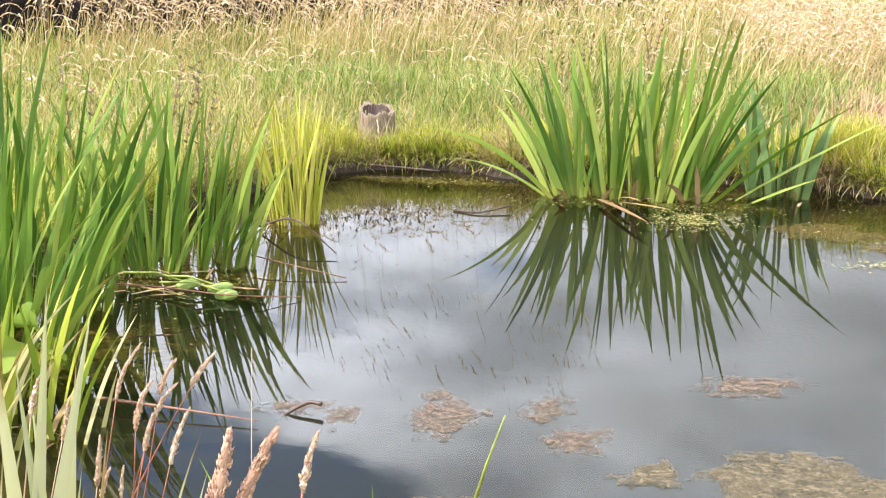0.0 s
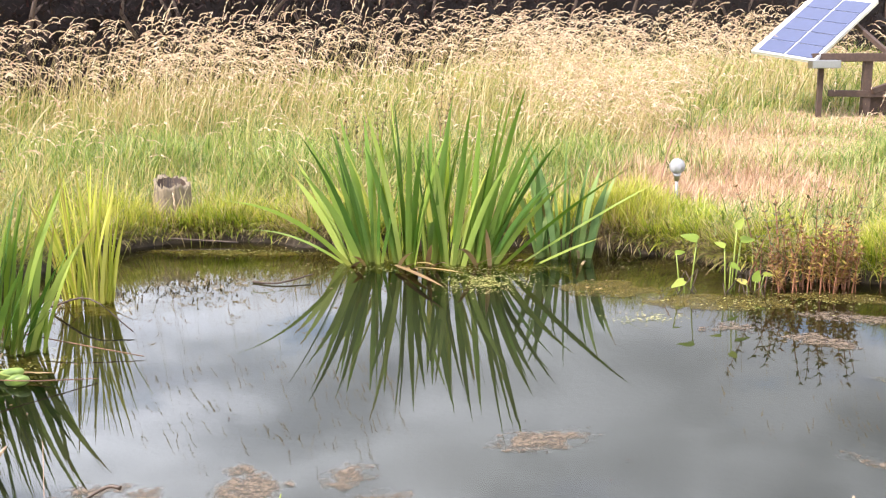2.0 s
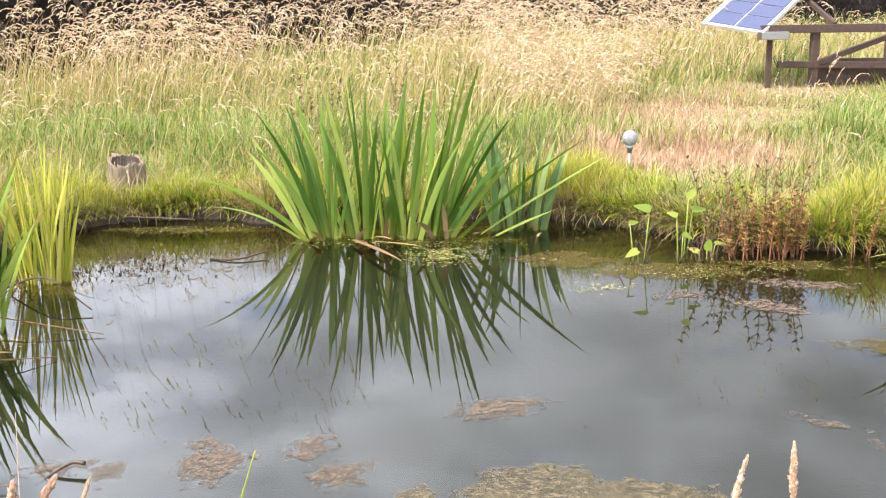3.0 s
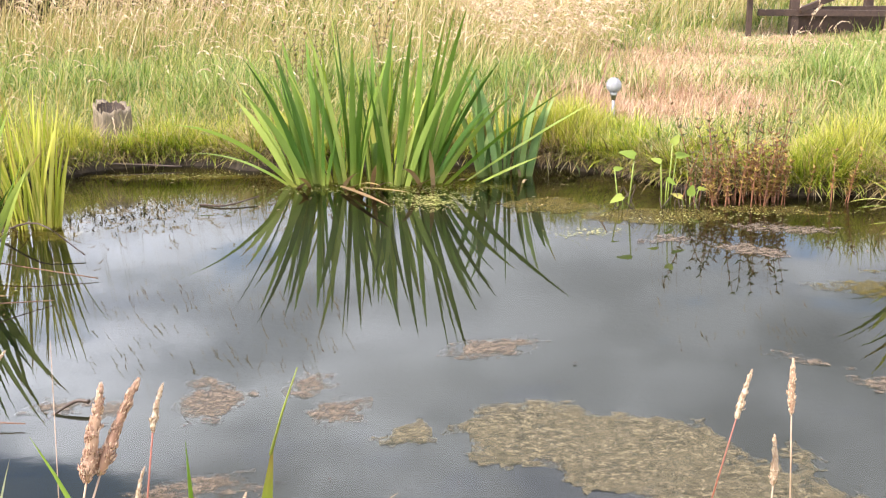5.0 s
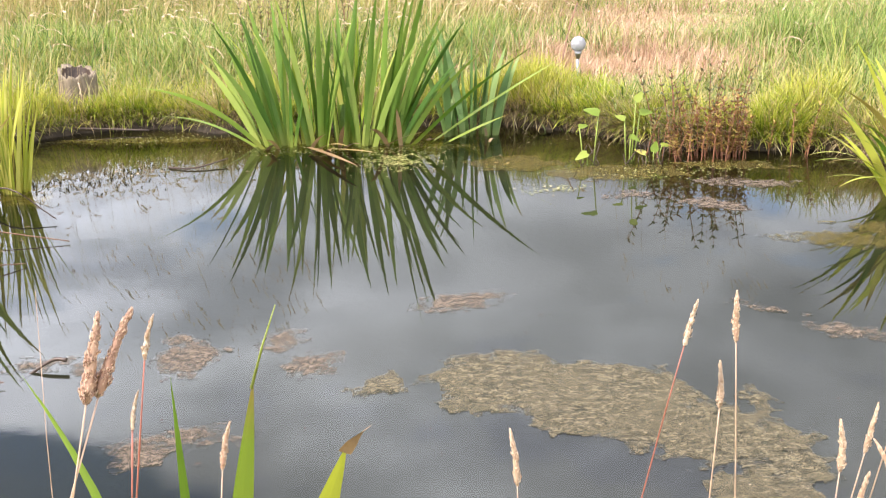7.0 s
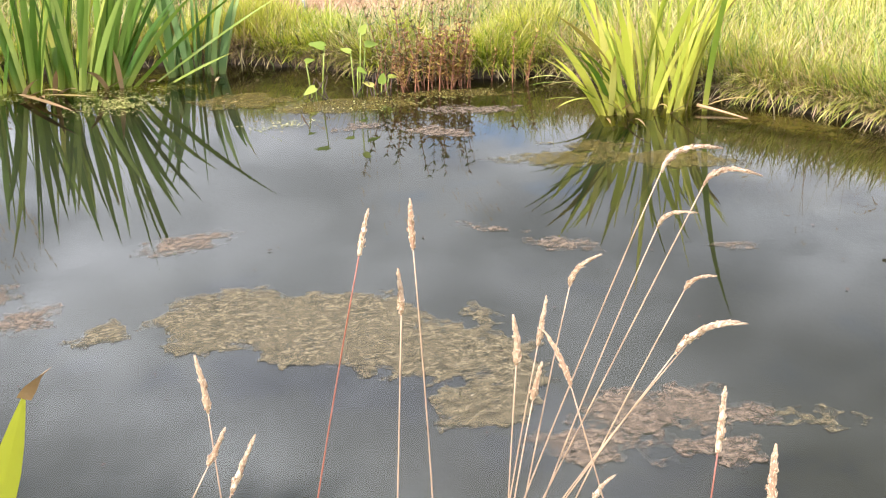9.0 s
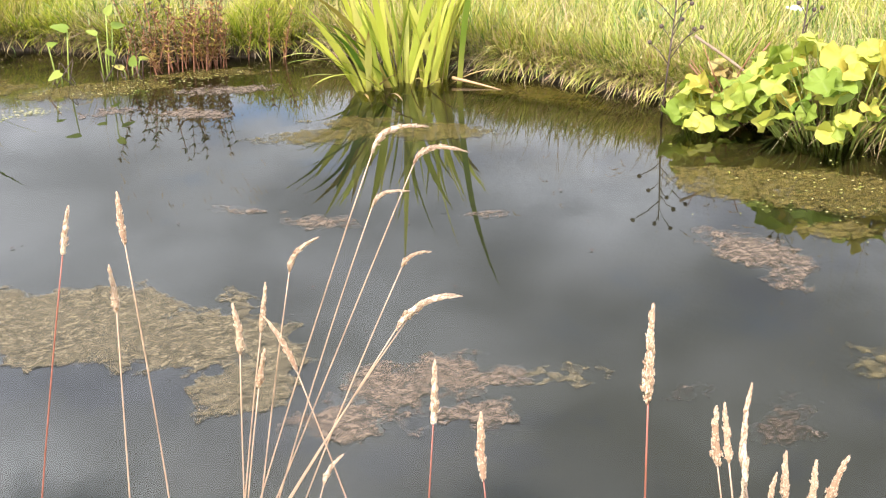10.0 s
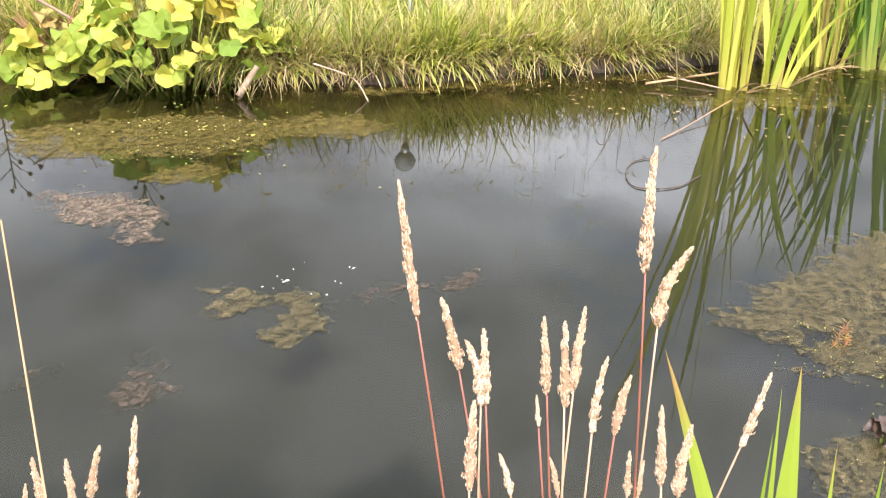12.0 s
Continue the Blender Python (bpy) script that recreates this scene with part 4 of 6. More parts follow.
clump("iris_clump", "small spreading iris fan at the water's edge", -2.05, 4.55, 0.06, 0.05, 9, 0.4, 0.6, 0.02, 0.032, IRIS, 26, fan=0.5, tilt=0.35, dead=1)
clump("iris_clump", "crowded tall iris leaves beside the shaded bank", -2.62, 3.85, 0.42, 0.25, 84, 0.70, 1.28, 0.016, 0.032, IRIS, 27, fan=0.3, tilt=0.12, dead=3)
clump("iris_clump", "crowded iris leaves leaning over the water", -2.32, 3.30, 0.30, 0.22, 64, 0.50, 1.05, 0.014, 0.028, IRIS, 28, fan=0.40, tilt=0.16, dead=5)
clump("reed_tuft", "yellow-green reed leaves crowding the near bank", -2.0, 2.85, 0.26, 0.18, 34, 0.40, 0.70, 0.014, 0.026, REED_YELLOW, 29, fan=0.4, tilt=0.1, dead=6, category="reed")

reed = clump("reed_clump", "sunlit yellow-green reed clump standing in shallow water", 2.72, 4.82, 0.26, 0.12, 58, 0.55, 1.0, 0.020, 0.046, REED_BRIGHT, 31, fan=0.42, tilt=-0.10, stray=0.2, droop=(0.0, 0.45), dead=5, category="reed")
extra_leaf(reed, -0.18, 0.0, 0.62, 0.025, 0.75, 1.0, math.pi + 0.2, REED_YELLOW)
extra_leaf(reed, -0.16, -0.03, 0.5, 0.022, 0.9, 0.9, math.pi + 0.05, REED_YELLOW)
extra_leaf(reed, -0.12, -0.06, 0.58, 0.025, 0.85, 1.15, math.pi + 0.3, REED_YELLOW)
extra_leaf(reed, 0.26, -0.12, 1.28, 0.045, 0.05, 0.38, -0.4, REED_YELLOW, face=0.2)
extra_leaf(reed, 0.02, 0.02, 1.22, 0.030, 0.03, 0.35, 1.2, REED_YELLOW)
extra_leaf(reed, 0.15, 0.03, 1.05, 0.034, 0.06, 0.3, -0.3, REED_YELLOW)
extra_leaf(reed, 0.2, -0.05, 0.45, 0.02, 0.95, 1.1, -0.5, DEAD)
for i in range(11):
    r_ = random.Random(1300 + i)
    extra_leaf(reed, r_.uniform(-0.26, -0.02), r_.uniform(-0.10, 0.06), r_.uniform(0.5, 0.95), r_.uniform(0.018, 0.034), r_.uniform(0.3, 0.75), r_.uniform(0.5, 1.5), math.pi + r_.gauss(0.1, 0.35), REED_YELLOW if i % 3 else IRIS)

# dead leaves fallen on the water round the shaded irises
for i in range(10):
    r_ = random.Random(2100 + i)
    fallen = thing("fallen_leaf", (-2.12 + r_.uniform(-0.3, 0.25), 4.15 + r_.uniform(-0.35, 0.35), 0.012), "withered tan iris leaf fallen on the water", "dead leaf", "fallen iris leaves")
    extra_leaf(fallen, 0, 0, r_.uniform(0.14, 0.36), r_.uniform(0.010, 0.022), 1.5, r_.uniform(-0.06, 0.08), r_.uniform(0, 6.28), DEAD, z=0.0)

# two stands of tall reeds, the first rising straight and bundled, the second spreading
right = clump("reed_clump", "bundle of tall straight yellow-green reed leaves in the water", 5.40, 0.90, 0.06, 0.05, 19, 1.3, 2.35, 0.016, 0.036, REED_BRIGHT, 33, fan=0.05, tilt=-0.07, stray=0.05, dead=4, facing=-0.95, category="reed")
clump("reed_clump", "short drooping reed leaves beside the tall bundle", 5.56, 0.76, 0.05, 0.05, 10, 0.75, 1.15, 0.016, 0.034, REED_YELLOW, 35, fan=0.2, tilt=0.06, stray=0.14, droop=(0.1, 0.6), dead=4, facing=-0.95, category="reed")
clump("reed_clump", "spreading yellow-green reeds standing at the bank", 6.10, 0.66, 0.10, 0.08, 22, 0.8, 1.35, 0.018, 0.034, REED_YELLOW, 34, fan=0.30, tilt=-0.1, stray=0.14, dead=8, facing=-0.95, category="reed")
clump("reed_clump", "dense green reeds standing at the bank", 6.27, 0.40, 0.14, 0.10, 30, 1.0, 1.5, 0.020, 0.038, IRIS, 36, fan=0.22, stray=0.12, dead=6, facing=-0.95, category="reed")
for i, (dx, dy, ln, wd, le, be, az_) in enumerate(((-0.16, 0.22, 0.26, 0.024, 0.12, 0.15, 2.3),)):
    extra_leaf(right, dx, dy, ln, wd, le, be, az_, PALE_REED if i == 0 else REED_YELLOW, face=az_ + 1.2)
for i in range(14):
    r_ = random.Random(1500 + i)
    near = thing("reed_leaf", (-2.0 + r_.uniform(-0.1, 0.35), 2.75 + r_.uniform(-0.2, 0.25), 0), "pale straw-coloured dying reed leaf at the near bank", "reed", "dying reed leaves")
    extra_leaf(near, 0, 0, r_.uniform(0.3, 0.62), r_.uniform(0.012, 0.026), r_.uniform(0.05, 0.4), r_.uniform(0.1, 0.7), r_.uniform(-0.6, 1.2), PALE_REED, face=r_.uniform(-0.8, 0.8), z=ground_at(near.location.x, near.location.y) - 0.02)


# ---- stump, garden lights, solar rack ----
def stump(x, y):
    z = ground_at(x, y)
    root = thing("tree_stump", (x, y, z - 0.05), "weathered grey wooden post stump with a broken hollow top", "stump")
    bm = bmesh.new()
    rng = random.Random(4)
    sides, rows = 44, 9
    ring = []
    wob = [rng.uniform(-0.012, 0.008) for _ in range(sides)]
    for r in range(rows + 1):
        row = []
        for j in range(sides):
            a = j * math.tau / sides
            rad = 0.125 + wob[j] + 0.012 * math.sin(3 * a + 1) + 0.018 * (1 - r / rows) ** 2
            top = 0.275 + 0.03 * math.cos(a - 2.0) + 0.010 * math.sin(5 * a) + wob[j] * 2.6
            row.append(bm.verts.new((math.cos(a) * rad, math.sin(a) * rad * 0.95, top * r / rows)))
        ring.append(row)
    rims = []
    for drop, rad in ((0.0, 0.098), (-0.09, 0.088), (-0.16, 0.04)):
        rims.append([(math.cos(j * math.tau / sides) * rad, math.sin(j * math.tau / sides) * rad, 0.262 + 0.03 * math.cos(j * math.tau / sides - 2.0) + drop + rng.uniform(-0.012, 0.012)) for j in range(sides)])
    ring.append([bm.verts.new(p) for p in rims[0]])
    for r0, r1 in zip(ring, ring[1:]):
        for j in range(sides):
            bm.faces.new((r0[j], r0[(j + 1) % sides], r1[(j + 1) % sides], r1[j])).smooth = True
    part("post", bm, OLD_WOOD, root)
    # the hollow's inner faces take a darker colour than the post
    bm = bmesh.new()
    ring = [[bm.verts.new(p) for p in r] for r in rims]
    for r0, r1 in zip(ring, ring[1:]):
        for j in range(sides):
            bm.faces.new((r0[j], r0[(j + 1) % sides], r1[(j + 1) % sides], r1[j])).smooth = True
    bm.faces.new(ring[-1])
    part("hollow", bm, WET_WOOD, root, "dark inside of the hollow")
    for i in range(7):
        a = rng.uniform(0, 6.28)
        p = Vector((math.cos(a) * 0.1, math.sin(a) * 0.1, 0.2))
        part("splinter", tube([p, p + Vector((rng.uniform(-0.02, 0.02), rng.uniform(-0.02, 0.02), rng.uniform(0.04, 0.08)))], [0.012, 0.002], 5), OLD_WOOD, root)


stump(-2.05, 7.45)


def globe_light(x, y, top, label):
    z = ground_at(x, y)
    root = thing("globe_light", (x, y, z), label, "garden light", "garden lights")
    h = top - z
    bm = bmesh.new()
    bmesh.ops.create_uvsphere(bm, u_segments=24, v_segments=16, radius=0.053)
    for f in bm.faces:
        f.smooth = True
    ob = part("globe", bm, GLOBE, root, "frosted crackle glass ball")
    ob.location = (0, 0, h)
    part("collar", tube([(0, 0, h - 0.10), (0, 0, h - 0.07), (0, 0, h - 0.048)], [0.014, 0.022, 0.026], 16), STEEL, root)
    part("stake", tube([(0, 0, -0.06), (0, 0, h - 0.08)], 0.011, 12), STEEL, root, "brushed steel stake")
    return root


globe_light(1.385, 7.3, 0.46, "solar garden light, glass globe on a steel stake")
globe_light(4.80, 2.33, 0.49, "solar garden light with a glass globe on the grassy bank")


def box(bm, centre, size, rot=None):
    m = Matrix.Translation(centre) @ (rot.to_4x4() if rot else Matrix()) @ Matrix.Diagonal((*size, 1))
    g = bmesh.ops.create_cube(bm, size=1, matrix=m)
    bmesh.ops.bevel(bm, geom=list({e for v in g["verts"] for e in v.link_edges}), offset=min(size) * 0.08, segments=1, affect="EDGES")


def beam(name, a, b, w, d, material, parent):
    a, b = Vector(a), Vector(b)
    bm = bmesh.new()
    q = (b - a).to_track_quat("X", "Z").to_matrix()
    box(bm, (a + b) / 2, ((b - a).length, w, d), q)
    return part(name, bm, material, parent)


def solar_rack():
    x0, y0 = 3.9, 12.1
    z0 = ground_at(x0, y0)
    rack = thing("solar_rack", (x0, y0, z0), "brown wooden post-and-rail rack carrying a solar panel", "rack")
    H = 1.02 - z0
    for px, py, h in ((-0.08, 0.0, H), (0.42, 0.0, H), (1.4, 0.35, H - 0.05)):
        thick = 0.055 if px < 0 else 0.09
        beam("post", (px, py, -0.1), (px, py, h - 0.04), thick, thick, BROWN_WOOD, rack)
    beam("rail", (-0.2, -0.052, H), (1.7, -0.052 + 0.0, H), 0.06, 0.09, BROWN_WOOD, rack)
    beam("rail", (0.0, -0.052, 0.26), (1.7, 0.02, 0.22), 0.05, 0.07, BROWN_WOOD, rack)
    # low plank, made tall and dark to include the panel's shadow on the ground
    beam("board", (0.48, 0.10, 0.16), (2.6, 0.30, 0.14), 0.04, 0.30, BROWN_WOOD, rack)
    beam("brace", (0.46, -0.07, H - 0.36), (1.6, 0.3, H - 0.02), 0.05, 0.06, BROWN_WOOD, rack)
    beam("brace", (0.64, 0.02, H + 0.04), (0.44, 0.58, H + 0.36), 0.05, 0.05, BROWN_WOOD, rack)
    org = Vector((3.70 - x0, 11.95 - y0, 0.97 - z0))
    e = Vector((-0.53, 0.55, 0.10)).normalized()
    up = Vector((0.62, 0.66, 0.50))
    up = (up - e * up.dot(e)).normalized()
    nrm = up.cross(e) * -1
    if nrm.z < 0:
        nrm = -nrm
    W, Lh = 0.78, 1.35
    rot = Matrix((e, up, nrm)).transposed()

    def plate(name, u, v, w, h, t, lift, mat, parent):
        bm = bmesh.new()
        box(bm, org + e * u + up * v + nrm * lift, (w, h, t), rot)
        return part(name, bm, mat, parent)
    panel = plate("panel", W / 2, Lh / 2, W - 0.05, Lh - 0.05, 0.012, 0.0, ALU, rack)
    tagged(panel, "tilted blue solar panel in an aluminium frame")
    for u, v, w, h in ((W / 2, 0.014, W, 0.028), (W / 2, Lh - 0.014, W, 0.028), (0.014, Lh / 2, 0.028, Lh - 0.06), (W - 0.014, Lh / 2, 0.028, Lh - 0.06)):
        plate("frame_bar", u, v, w, h, 0.04, 0.004, ALU, panel)
    for i in range(2):
        for j in range(5):
            plate("cell", 0.045 + (i + 0.5) * (W - 0.09) / 2, 0.05 + (j + 0.5) * (Lh - 0.10) / 5, (W - 0.09) / 2 - 0.022, (Lh - 0.10) / 5 - 0.014, 0.006, 0.012, CELL, panel)
    bm = bmesh.new()
    box(bm, Vector((3.80 - x0, 11.93 - y0, 0.955 - z0)), (0.30, 0.18, 0.085))
    part("junction_box", bm, STEEL, rack)


solar_rack()


# ---- broad-leaved plants at the water's edge ----
def round_leaf(size, seed, notch=0.5, cup=0.25):
    """A kidney-shaped leaf with a notch at its stalk and a wavy rim, lying about the origin."""
    rng = random.Random(seed)
    n, rings = 26, 4
    v, uv, q, t3 = [(0, 0, 0)], [(0.5, 0.2)], [], []
    ph = rng.random() * 6
    cup = rng.uniform(-0.3, 0.6)
    for r in range(1, rings + 1):
        f = r / rings
        for j in range(n):
            a = -math.pi + 2 * math.pi * (j + 0.5) / n
            edge = 1 - notch * math.exp(-((math.pi - abs(a)) / 0.35) ** 2) + 0.06 * math.sin(5 * a + ph) + 0.05 * math.sin(8 * a + 2 * ph) + 0.08 * math.exp(-(a / 0.4) ** 2)
            rad = size * f * edge
            z = size * (cup * f * f * (0.5 + 0.5 * math.cos(2 * a + ph)) + 0.20 * f * math.sin(3 * a + ph) + 0.12 * f * f * math.sin(7 * a + 2 * ph) - 0.12 * abs(math.sin(a)) * f)
            v.append((math.cos(a) * rad, math.sin(a) * rad, z))
            uv.append((0.5 + 0.5 * f * math.cos(a), 0.2 + 0.62 * f))
    for j in range(n):
        t3.append((0, 1 + j, 1 + (j + 1) % n))
        for r in range(rings - 1):
            b = 1 + r * n
            q.append((b + j, b + n + j, b + n + (j + 1) % n, b + (j + 1) % n))
    return raw_mesh("leaf", np.array(v), [np.array(q), np.array(t3)], np.array(uv))


def broad_plant(name, label, x, y, rx, ry, count, height, size, seed, material, category, low=0.0, turn=0.0):
    rng = random.Random(seed)
    shapes = []
    for i in range(7):
        me = round_leaf(size, seed * 10 + i)
        me.materials.append(material)
        shapes.append(me)
    root = thing(name, (x, y, 0), label, category)
    ct, st = math.cos(turn), math.sin(turn)
    for i in range(count):
        a, r = rng.uniform(0, math.tau), math.sqrt(rng.random())
        u, w = math.cos(a) * r * rx, math.sin(a) * r * ry
        px, py = u * ct - w * st, u * st + w * ct
        h = max(low, height * (1 - 0.55 * r * r) * rng.uniform(0.12, 1.0) ** 0.7)
        ob = part("leaf", shapes[i % 7], None, root)
        s = rng.uniform(0.6, 1.25)
        out = math.atan2(py, px) + rng.gauss(0, 0.5)
        ob.matrix_basis = Matrix.Translation((px, py, h)) @ Euler((rng.gauss(0, 0.5), 0.4 + rng.gauss(0.1, 0.5), out)).to_matrix().to_4x4() @ Matrix.Diagonal((s, s, s, 1))
        foot = Vector((px * 0.45, py * 0.45, -0.05))
        mid = Vector((px * 0.75, py * 0.75, h * 0.6))
        part("stalk", tube([foot, mid, (px, py, h)], [0.005, 0.004, 0.003], 5), STEM_GREEN, root)
    return root


marsh = broad_plant("marsh_marigold", "lush yellow-green marsh marigold with round cupped leaves at the bank", 3.92, 2.98, 0.50, 0.28, 135, 0.48, 0.068, 41, MARIGOLD, "marsh plant", 0.06, -0.75)
broad_plant("marsh_marigold", "low yellowing marsh marigold spilling over the water", 3.52, 3.42, 0.20, 0.16, 34, 0.22, 0.060, 42, MARIGOLD, "marsh plant", 0.04)
withered = broad_plant("withered_plant", "withered russet leaves and stalks beside the marsh marigold", 3.68, 3.46, 0.15, 0.12, 26, 0.30, 0.040, 44, WITHERED, "dead plant", 0.05)
for i in range(16):
    r_ = random.Random(1700 + i)
    a_, h_ = r_.uniform(0, 6.28), r_.uniform(0.15, 0.42)
    part("stalk", tube([(r_.uniform(-0.1, 0.1), r_.uniform(-0.1, 0.1), -0.03), (0.08 * math.cos(a_), 0.08 * math.sin(a_), h_ * 0.6), (0.18 * math.cos(a_), 0.18 * math.sin(a_), h_)], [0.004, 0.003, 0.002], 5), STEM_RUSSET, withered)
GREY_GREEN = foliage("grey_green_leaf", (0.14, 0.22, 0.10), (0.28, 0.37, 0.20), (0.44, 0.52, 0.33), dry=(0.4, 0.36, 0.16), dry_amount=0.06, through_=0.35)
broad_plant("broad_leaved_weed", "grey-green broad-leaved weed in the bank grass", 4.56, 4.80, 0.28, 0.2, 30, 0.34, 0.055, 47, GREY_GREEN, "weed", 0.22)


def arrow_leaf(size, seed):
    """A pointed spade-shaped leaf."""
    rng = random.Random(seed)
    n = 9
    v, uv, q = [], [], []
    for i in range(n):
        f = i / (n - 1)
        w = size * 0.42 * math.sin(min(1, f * 1.9 + 0.25) * math.pi / 2) * (1 - f) ** 0.7
        z = -size * 0.18 * f * f
        for s, k in ((-1, 0), (0, 1), (1, 2)):
            v.append((f * size - abs(s) * size * 0.1 * (1 - f), s * w, z + abs(s) * w * 0.22))
            uv.append((0.5 + s * 0.5, 0.25 + 0.6 * f))
    for i in range(n - 1):
        for k in range(2):
            q.append((3 * i + k, 3 * i + k + 1, 3 * i + 4 + k, 3 * i + 3 + k))
    return raw_mesh("leaf", np.array(v), [np.array(q)], np.array(uv))


def plantain(x, y, seed, leaves, label):
    """Pointed leaves on stalks rising from one foot; leaves: offset, height, length, turn in its plane, tilt to the south."""
    rng = random.Random(seed)
    root = thing("water_plantain", (x, y, 0), label, "water plant")
    for i, (px, py, h, size, turn, tilt) in enumerate(leaves):
        me = arrow_leaf(size * 0.6, seed + i)
        me.materials.append(BROAD_PALE)
        ob = part("leaf", me, None, root)
        ob.matrix_basis = Matrix.Translation((px, py, h)) @ Matrix.Rotation(tilt, 4, "X") @ Matrix.Rotation(turn, 4, "Z")
        part("stalk", tube([(px * 0.4, py * 0.4, -0.08), (px * 0.8, py * 0.8, h * 0.6), (px, py, h)], [0.005, 0.004, 0.003], 5), STEM_GREEN, root)
    for i in range(5):
        a, h = rng.uniform(0, 6.28), rng.uniform(0.05, 0.14)
        part("stalk", tube([(rng.uniform(-0.1, 0.1), rng.uniform(-0.1, 0.05), -0.06), (0.06 * math.cos(a), 0.06 * math.sin(a), h)], [0.004, 0.002], 5), STEM_DARK, root, "dark dead stalk")
    return root


plantain(1.14, 5.68, 51, ((0.05, 0.0, 0.28, 0.15, 2.7, 0.8), (-0.05, 0.03, 0.20, 0.10, 0.4, 0.6), (-0.02, -0.05, 0.07, 0.13, 3.6, 0.7)), "pale green water plantain with one large pointed leaf")
plantain(1.37, 5.70, 52, ((0.03, 0.0, 0.34, 0.12, 0.9, 1.1), (0.06, 0.02, 0.27, 0.13, 0.1, 0.8), (-0.03, 0.0, 0.24, 0.10, 2.6, 0.8), (0.0, -0.03, 0.15, 0.10, -0.6, 0.7)), "bright green water plantain with pointed leaves in the shallows")
plantain(1.50, 5.66, 53, ((0.0, 0.0, 0.06, 0.13, 1.2, 0.9), (-0.05, 0.0, 0.05, 0.11, 2.4, 0.6), (0.05, 0.02, 0.09, 0.10, 0.1, 0.5)), "young yellow-green water plantain at the muddy edge")


def leafy_stem(root, px, py, h, lean, az, rng, material_leaf, leaf=0.045, stemmat=None, pairs=7):
    c = curve_points(np.array([[px, py, -0.04]]), np.array([az]), np.array([lean]), np.array([0.25]), np.array([h]), 6)[0]
    part("stem", tube([tuple(p) for p in c], [0.004, 0.004, 0.0035, 0.003, 0.003, 0.002, 0.0015], 5), stemmat, root)
    n = pairs * 4
    t = np.repeat(np.linspace(0.35, 1.0, pairs), 4) * 6
    i = np.minimum(t.astype(int), 5)
    f = (t - i)[:, None]
    base = c[i] * (1 - f) + c[i + 1] * f
    a = np.tile(np.array([0, 1.57, 3.14, 4.71]), pairs) + np.repeat(np.arange(pairs) * 0.8, 4) + rng.normal(0, 0.2, n)
    me = blades_mesh("foliage", base, a, rng.uniform(0.7, 1.3, n), rng.uniform(0.3, 0.9, n), rng.uniform(0.6, 1.1, n) * leaf, np.full(n, leaf * 0.28), 2, rng)
    tagged(part("foliage", me, material_leaf, root), kind="stuff")


def loosestrife(x, y, stems, rx, ry, lo, hi, seed, label, leafmat, leaf=0.05):
    rng = np.random.default_rng(seed)
    root = thing("loosestrife", (x, y, 0), label, "water plant")
    for i in range(stems):
        leafy_stem(root, rng.uniform(-rx, rx), rng.uniform(-ry, ry), rng.uniform(lo, hi), abs(rng.normal(0, 0.22)), rng.uniform(0, 6.28), rng, leafmat, leaf, STEM_RUSSET, int(rng.integers(6, 10)))
    return root


loosestrife(1.84, 5.72, 40, 0.22, 0.12, 0.20, 0.44, 61, "dense russet-stemmed marsh plant at the water's edge", RUSSET)
loosestrife(1.82, 5.84, 14, 0.26, 0.10, 0.42, 0.60, 62, "tall leafy marsh stems behind russet ones", WEED)
loosestrife(1.55, 5.80, 4, 0.08, 0.08, 0.26, 0.40, 63, "thin leafy marsh stems standing in the shallows", WEED)
loosestrife(2.28, 5.72, 4, 0.12, 0.06, 0.2, 0.34, 64, "thin russet marsh stems at the bank", RUSSET)


def burr_stem(x, y, seed, label):
    """A dark branched dead flower stem with round seed buds."""
    rng = random.Random(seed)
    z = ground_at(x, y)
    root = thing("dead_flower_stem", (x, y, z), label, "dead plant")
    top = 0.62
    part("stem", tube([(0, 0, -0.05), (0.02, 0, 0.3), (0.05, 0.01, top)], [0.006, 0.005, 0.003], 6), STEM_DARK, root)
    for i in range(9):
        h = 0.3 + i * 0.035
        a, L = rng.uniform(0, 6.28), rng.uniform(0.06, 0.14)
        s = Vector((0.02 + 0.03 * h, 0, h))
        e = s + Vector((math.cos(a) * L, math.sin(a) * L, L * 0.9))
        part("twig", tube([s, (s + e) / 2 + Vector((0, 0, 0.01)), e], [0.003, 0.0025, 0.002], 5), STEM_DARK, root)
        bm = bmesh.new()
        bmesh.ops.create_icosphere(bm, subdivisions=2, radius=0.011)
        for vv in bm.verts:
            vv.co *= 1 + 0.2 * noise.noise(vv.co * 300)
        b = part("bud", bm, STEM_DARK, root)
        b.location = e
    return root


burr_stem(3.51, 3.69, 71, "dark dead flower stem with round seed buds on the bank")
burr_stem(3.95, 3.30, 72, "dark dead flower stem standing among marsh plants")


